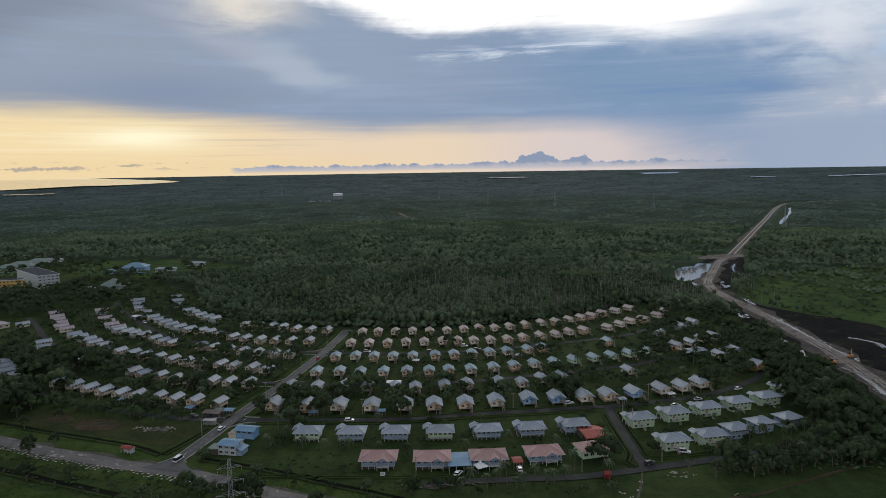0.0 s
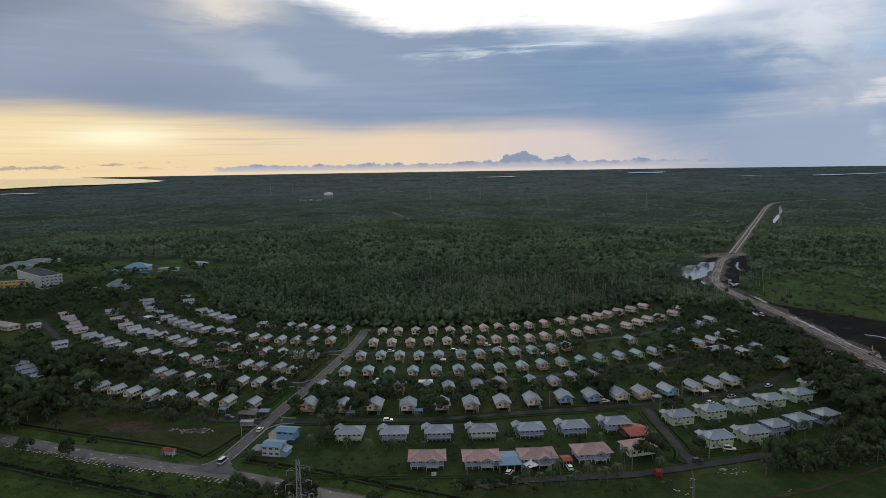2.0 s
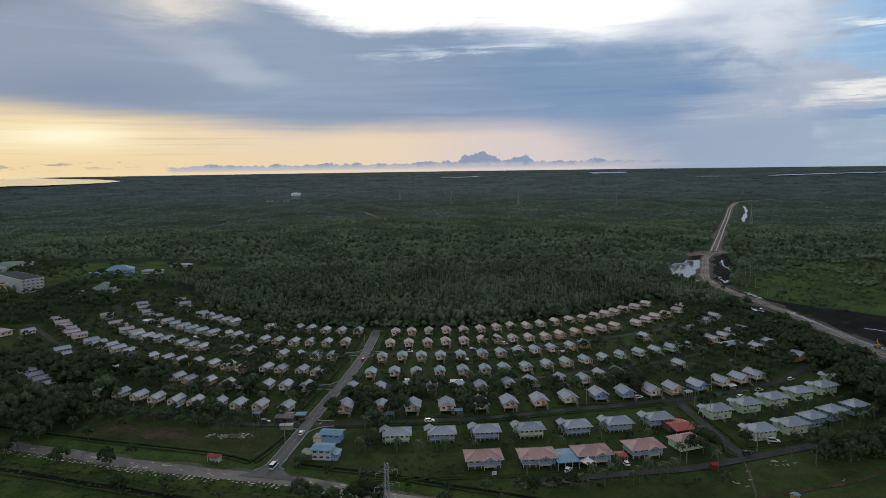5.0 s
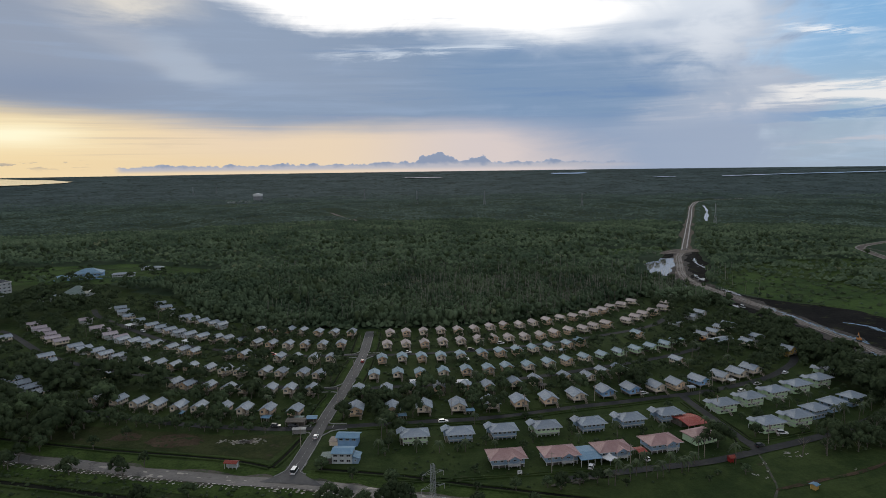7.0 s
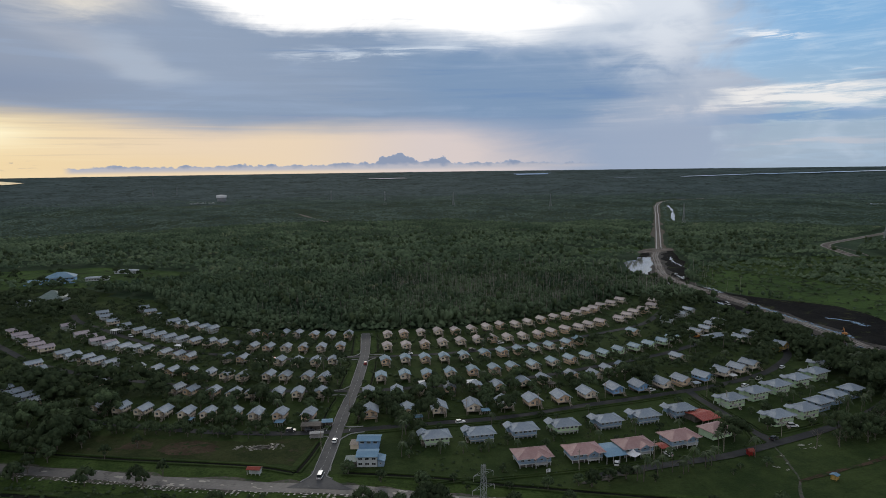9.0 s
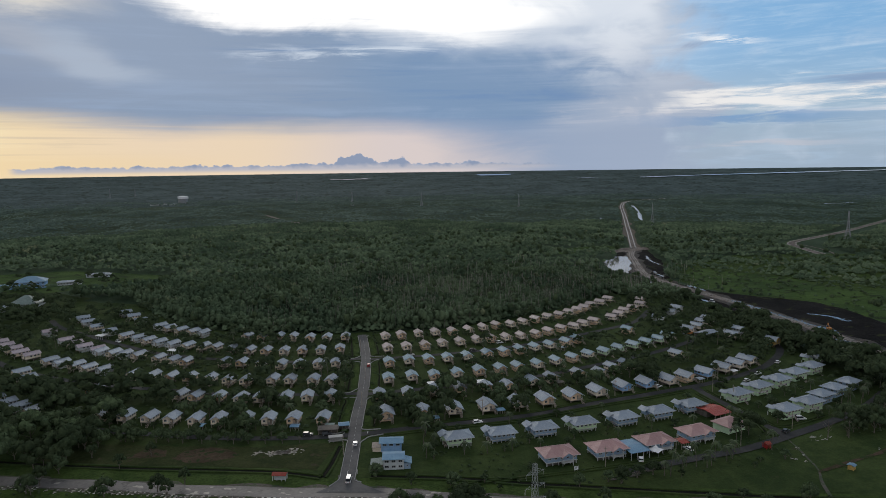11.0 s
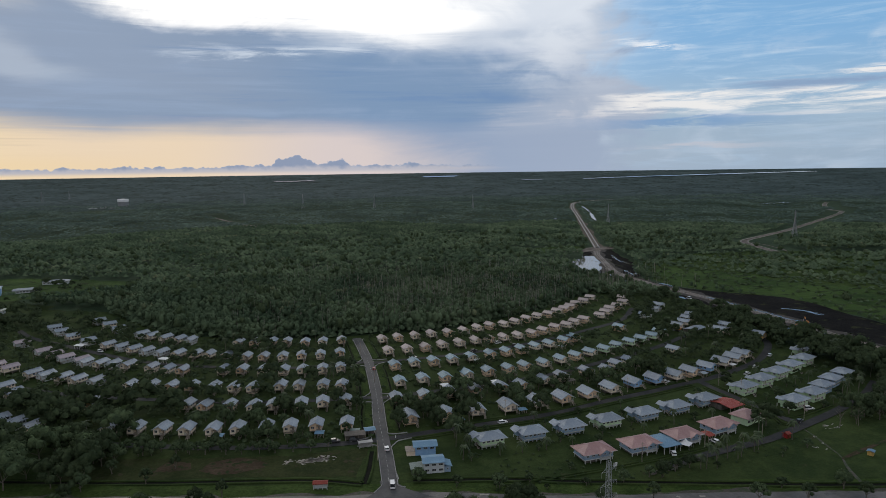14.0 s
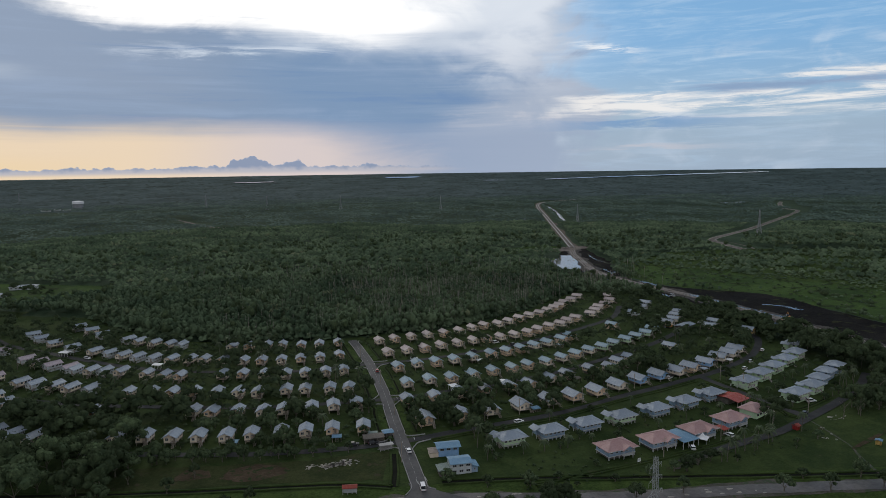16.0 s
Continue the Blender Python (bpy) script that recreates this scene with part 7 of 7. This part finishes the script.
def flecks(name, label, category, places, z, mat, seed):
    """Many small ragged sheets lying on the ground: x, y, radius, stretch along the turn."""
    r = np.random.default_rng(seed)
    v, t = [], []
    for x, y, rad, stretch, turn in places:
        n, k = 9, len(v)
        a = np.linspace(0, 2 * np.pi, n, endpoint=False)
        q = rad * r.uniform(0.55, 1.1, n)
        lx, ly = q * np.cos(a) * stretch, q * np.sin(a)
        c, s = math.cos(turn), math.sin(turn)
        v.append((x, y, z))
        v += [(x + c * p - s * o, y + s * p + c * o, z) for p, o in zip(lx, ly)]
        t += [(k, k + 1 + i, k + 1 + (i + 1) % n) for i in range(n)]
    return tagged(new(name, arrays_mesh(name, np.array(v), np.array(t), mat)), label, category, "", "stuff")


pr = np.random.default_rng(9)
HIGH = smooth(HIGHWAY, 2)
DIRT_LINE = smooth(DIRT_ROAD, 3)


def beside_highway(count, k0, k1, off, size):
    out = []
    for _ in range(count):
        k = int(pr.uniform(k0, k1) * len(HIGH))
        d = HIGH[k + 1] - HIGH[k]
        n = np.array([d[1], -d[0]]) / np.hypot(*d)
        out.append((*(HIGH[k] + n * pr.uniform(*off)), pr.uniform(*size), pr.uniform(1.3, 2.6), math.atan2(d[1], d[0]) + pr.normal(0, 0.15)))
    return out


flecks("verge_puddles", "pale puddles on the muddy highway verge", "puddles", beside_highway(210, 0.22, 0.64, (3.3, 6.8), (0.12, 0.5)), 0.34, PUDDLE, 1)
# white flecks: rubble, and sky glints of verge water painted as plain colour
flecks("verge_rubble", "pale rubble and painted water glints along the highway verge", "rubble", beside_highway(190, 0.24, 0.62, (3.6, 7.4), (0.10, 0.34)), 0.36, RUBBLE_GLINT, 2)
# the road's wet sheen is laid on as pale flecks
flecks("road_puddles", "puddles and painted wet sheen on the highway", "puddles", beside_highway(40, 0.2, 0.8, (-3.0, 3.0), (0.3, 0.9)), 0.295, PUDDLE, 3)
field = [(-131 + pr.normal(0, 3.4), 289.5 + pr.normal(0, 1.2), pr.uniform(0.15, 0.6), pr.uniform(1.0, 2.2), pr.uniform(-0.6, 0.3)) for _ in range(170)] + [(-141 + pr.normal(0, 1.4), 292 + pr.normal(0, 0.9), pr.uniform(0.15, 0.5), 1.5, -0.3) for _ in range(26)]
flecks("field_puddles", "shallow rain puddles shining on the field", "puddles", field, 0.26, PUDDLE, 4)
track = [(x + pr.normal(0, 0.6), y + pr.normal(0, 0.4), r * pr.uniform(0.2, 0.5), pr.uniform(1.2, 2.6), a + pr.normal(0, 0.3)) for x, y, r, a in ((85, 238.6, 1.4, 0.2), (88, 235.5, 1.1, 0.3), (83, 236, 0.8, -0.9), (62, 224, 1.0, 1.2), (64.5, 221, 0.9, 1.2), (90, 239, 0.9, 0.3), (70.5, 232, 1.0, 1.2), (101, 221.5, 0.9, 0.2), (92, 237, 0.9, 0.4), (68, 226, 0.8, 1.2)) for _ in range(3)]
flecks("track_puddles", "small pale puddles beside the grass track", "puddles", track, 0.32, PUDDLE, 5)
slivers = []
for rut in RUTS:
    c = smooth(rut, 1.5)
    for _ in range(len(c) + 10):
        k = pr.integers(0, len(c) - 1)
        d = c[k + 1] - c[k]
        slivers.append((*(c[k] + pr.normal(0, 1.5, 2)), pr.uniform(0.2, 0.8), pr.uniform(2.0, 5.0), math.atan2(d[1], d[0]) + pr.normal(0, 0.12)))
flecks("flooded_ruts", "shallow flood water shining along the earthworks", "puddles", slivers, 0.42, WATER, 7)
clods = [(*(DIRT_LINE[k] + pr.normal(0, 5.5, 2)), pr.uniform(0.4, 1.5), pr.uniform(1.0, 3.0), pr.uniform(0, 3.1)) for k in pr.integers(0, len(DIRT_LINE), 150)]
flecks("mud_patches", "dark and pale mud trodden over the new road", "mud", clods, 0.345, MUD, 8)
wet = [(x + pr.normal(0, 1.0), y + pr.normal(0, 0.5), pr.uniform(0.4, 1.3), pr.uniform(1.5, 2.6), 0.1) for x, y in ((-12, 230), (-6, 231), (0, 231.5), (6, 232), (12, 233)) for _ in range(3)]
flecks("front_puddles", "wet mud and puddles at the front street end", "puddles", wet, 0.33, MUD, 6)


# ---- vehicles and small things ----
def car(label, paint, long=4.4, wide=1.8, high=1.55, van=False, name="car"):
    """Lower body, glazed cabin, four wheels with rims, lamps; drives towards +x."""
    t = thing(name, label, "car", "vehicles")
    L, W = long / 2, wide / 2
    bm = bmesh.new()
    side = [(-L, 0.35), (L, 0.35), (L, 0.72), (L * 0.55, 0.92), (-L * 0.98, 0.95)]
    solid(bm, [(x, -W, z) for x, z in side], [(x, W, z) for x, z in side])
    part("body", bm, paint, t)
    f = 0.78 if van else 0.42
    b = -0.97 if van else -0.9
    bm = bmesh.new()
    solid(bm, [(L * b, -W * 0.94, 0.93), (L * f, -W * 0.94, 0.93), (L * f, W * 0.94, 0.93), (L * b, W * 0.94, 0.93)], [(L * (b + 0.06), -W * 0.8, high - 0.06), (L * (f - 0.28), -W * 0.8, high - 0.06), (L * (f - 0.28), W * 0.8, high - 0.06), (L * (b + 0.06), W * 0.8, high - 0.06)])
    cabin = part("cabin", bm, GLASS, t, "dark glazed cabin")
    bm = bmesh.new()
    box(bm, L * (b + 0.05), -W * 0.82, high - 0.06, L * (f - 0.27), W * 0.82, high)
    part("roof_panel", bm, paint, cabin)
    bm = bmesh.new()
    rod(bm, (0, -0.11, 0), (0, 0.11, 0), 0.33, sides=12)
    tyre = mesh_of("wheel", bm, RUBBER)
    bm = bmesh.new()
    rod(bm, (0, -0.125, 0), (0, 0.125, 0), 0.19, sides=8)
    rim = mesh_of("rim", bm, STEEL)
    for sx in (-0.62, 0.62):
        for sy in (-1, 1):
            w = part("wheel", tyre, None, t)
            w.location = (L * sx, sy * (W - 0.08), 0.33)
            part("rim", rim, None, w)
    for sx, m in ((1, TENT), (-1, CAR_RED)):
        for sy in (-1, 1):
            bm = bmesh.new()
            box(bm, sx * L - 0.03, sy * W * 0.72 - 0.16, 0.62, sx * L + 0.03, sy * W * 0.72 + 0.16, 0.78)
            part("lamp", bm, m, t)
    return t


white_car = car("white hatchback parked near houses", CAR_WHITE)
white_suv = car("white off-roader parked beside a green house", CAR_WHITE, 4.7, 1.9, 1.8)
white_van = car("white minibus waiting at the street mouth", CAR_WHITE, 5.0, 1.9, 2.1, True, "minibus")
dark_car = car("dark saloon car on a side street", CAR_DARK)
red_car = car("small red car on the main street", CAR_RED, 4.0, 1.7)
for ob, spots in ((white_car, [(-45, 295.6, 4), (-101.6, 288, 80), (27.5, 243, 95), (4, 240, 60), (110, 308.5, 20), (124, 316.5, 22), (150, 331, 30), (171, 404, 40), (-233, 505, -50), (-50, 412, 0), (-285, 596, 100), (60, 314, 15)]), (white_suv, [(95.5, 256.3, -14), (12, 422, 10), (155, 402, 30)]), (white_van, [(-108.4, 256, 75), (227, 491, -88)]), (dark_car, [(78.5, 246.5, 20), (-112, 302, -10), (-120, 304, -12), (-10, 411, 0), (20, 413, 8)]), (red_car, [(-78.5, 398, 82), (-133, 424, -15)])):
    for i, (x, y, a) in enumerate(spots):
        m = pose(x, y, 0.34, 0, 0, a)
        if i:
            copy_thing(ob, m)
        else:
            ob.matrix_basis = m


def excavator(x, y, turn):
    t = thing("excavator", "orange tracked excavator on the muddy earthworks", "excavator", "machines")
    for s in (-1, 1):
        bm = bmesh.new()
        side = [(-2.0, 0.4), (-1.6, 0.0), (1.6, 0.0), (2.0, 0.4), (1.7, 0.9), (-1.7, 0.9)]
        solid(bm, [(a, s * 1.2 - 0.3, b) for a, b in side], [(a, s * 1.2 + 0.3, b) for a, b in side])
        part("track", bm, RUBBER, t)
    bm = bmesh.new()
    box(bm, -2.3, -1.3, 1.0, 1.2, 1.3, 2.0)
    body = part("body", bm, ORANGE, t)
    bm = bmesh.new()
    solid(bm, [(-0.2, 0.1, 2.0), (1.2, 0.1, 2.0), (1.2, 1.25, 2.0), (-0.2, 1.25, 2.0)], [(-0.1, 0.15, 3.2), (0.9, 0.15, 3.2), (0.9, 1.2, 3.2), (-0.1, 1.2, 3.2)])
    part("cab", bm, GLASS, body, "dark glazed cab")
    for name, p, q, r in (("boom", (1.0, -0.3, 1.8), (3.6, -0.3, 4.4), 0.3), ("stick", (3.6, -0.3, 4.4), (5.4, -0.3, 2.2), 0.22)):
        bm = bmesh.new()
        rod(bm, p, q, r, r * 0.75, 4)
        part(name, bm, ORANGE, t)
    bm = bmesh.new()
    solid(bm, [(5.0, -0.8, 1.2), (5.9, -0.8, 1.3), (5.9, 0.2, 1.3), (5.0, 0.2, 1.2)], [(5.1, -0.8, 2.2), (5.6, -0.8, 2.3), (5.6, 0.2, 2.3), (5.1, 0.2, 2.2)])
    part("bucket", bm, DARK_STEEL, t)
    t.matrix_basis = pose(x, y, 0.33, 0, 0, turn)


excavator(222, 372, 160)
excavator(240, 384, 60)
excavator(141.5, 402.5, 200)


def tent(x, y):
    t = thing("marquee", "small white peaked canvas tent on a drive", "tent")
    bm = bmesh.new()
    ring = [(-2.4, -2.4), (2.4, -2.4), (2.4, 2.4), (-2.4, 2.4)]
    low, mid = [bm.verts.new((a, b, 2.2)) for a, b in ring], [bm.verts.new((a * 0.35, b * 0.35, 3.0)) for a, b in ring]
    top = bm.verts.new((0, 0, 4.3))
    for i in range(4):
        j = (i + 1) % 4
        bm.faces.new((low[i], low[j], mid[j], mid[i])), bm.faces.new((mid[i], mid[j], top))
    part("canopy", bm, TENT, t)
    bm = bmesh.new()
    rod(bm, (0, 0, 0), (0, 0, 2.2), 0.06, sides=5)
    pole = mesh_of("pole", bm, STEEL)
    for a, b in ring:
        part("pole", pole, None, t).location = (a, b, 0)
    t.matrix_basis = pose(x, y, 0.05, 0, 0, 30)


tent(12.6, 243.4)
t = thing("notice_board", "small pale notice board on the grass", "sign")
bm = bmesh.new()
box(bm, -0.9, -0.04, 0.9, 0.9, 0.04, 2.3)
board = part("board", bm, TENT, t)
for i in range(3):
    bm = bmesh.new()
    box(bm, -0.6, -0.06, 1.95 - 0.32 * i, 0.6 - 0.2 * i, -0.042, 2.08 - 0.32 * i)
    part("text_bar", bm, CAR_DARK, board)
for x in (-0.7, 0.7):
    bm = bmesh.new()
    box(bm, x - 0.05, 0.042, 0, x + 0.05, 0.12, 2.2)
    part("post", bm, TIMBER, t)
t.matrix_basis = pose(-24.5, 238.7, 0.05, 0, 0, 8)


def utility_pole():
    t = thing("utility_pole", "tall weathered timber utility pole with crossarm", "pole", "street poles")
    bm = bmesh.new()
    rod(bm, (0, 0, 0), (0, 0, 8.5), 0.16, 0.11, 6)
    part("shaft", bm, TIMBER, t)
    bm = bmesh.new()
    box(bm, -1.0, -0.2, 7.7, 1.0, -0.115, 7.85)
    part("crossarm", bm, TIMBER, t)
    return t


pole = utility_pole()
spots = [(51, 241, 10), (84, 249, 20), (20, 240.5, 5), (-12, 239, 0), (82.5, 285, 90), (82.3, 300, 90), (-40, 303.5, 0), (-5, 303, 0), (32, 309, 8), (100, 319, 18), (-107.5, 280, 80), (-92.5, 330, 80), (-84, 375, 80), (-78.5, 430, 82)]
for i, (x, y, a) in enumerate(spots):
    m = pose(x, y, 0.05, 0, 0, a)
    if i:
        copy_thing(pole, m)
    else:
        pole.matrix_basis = m
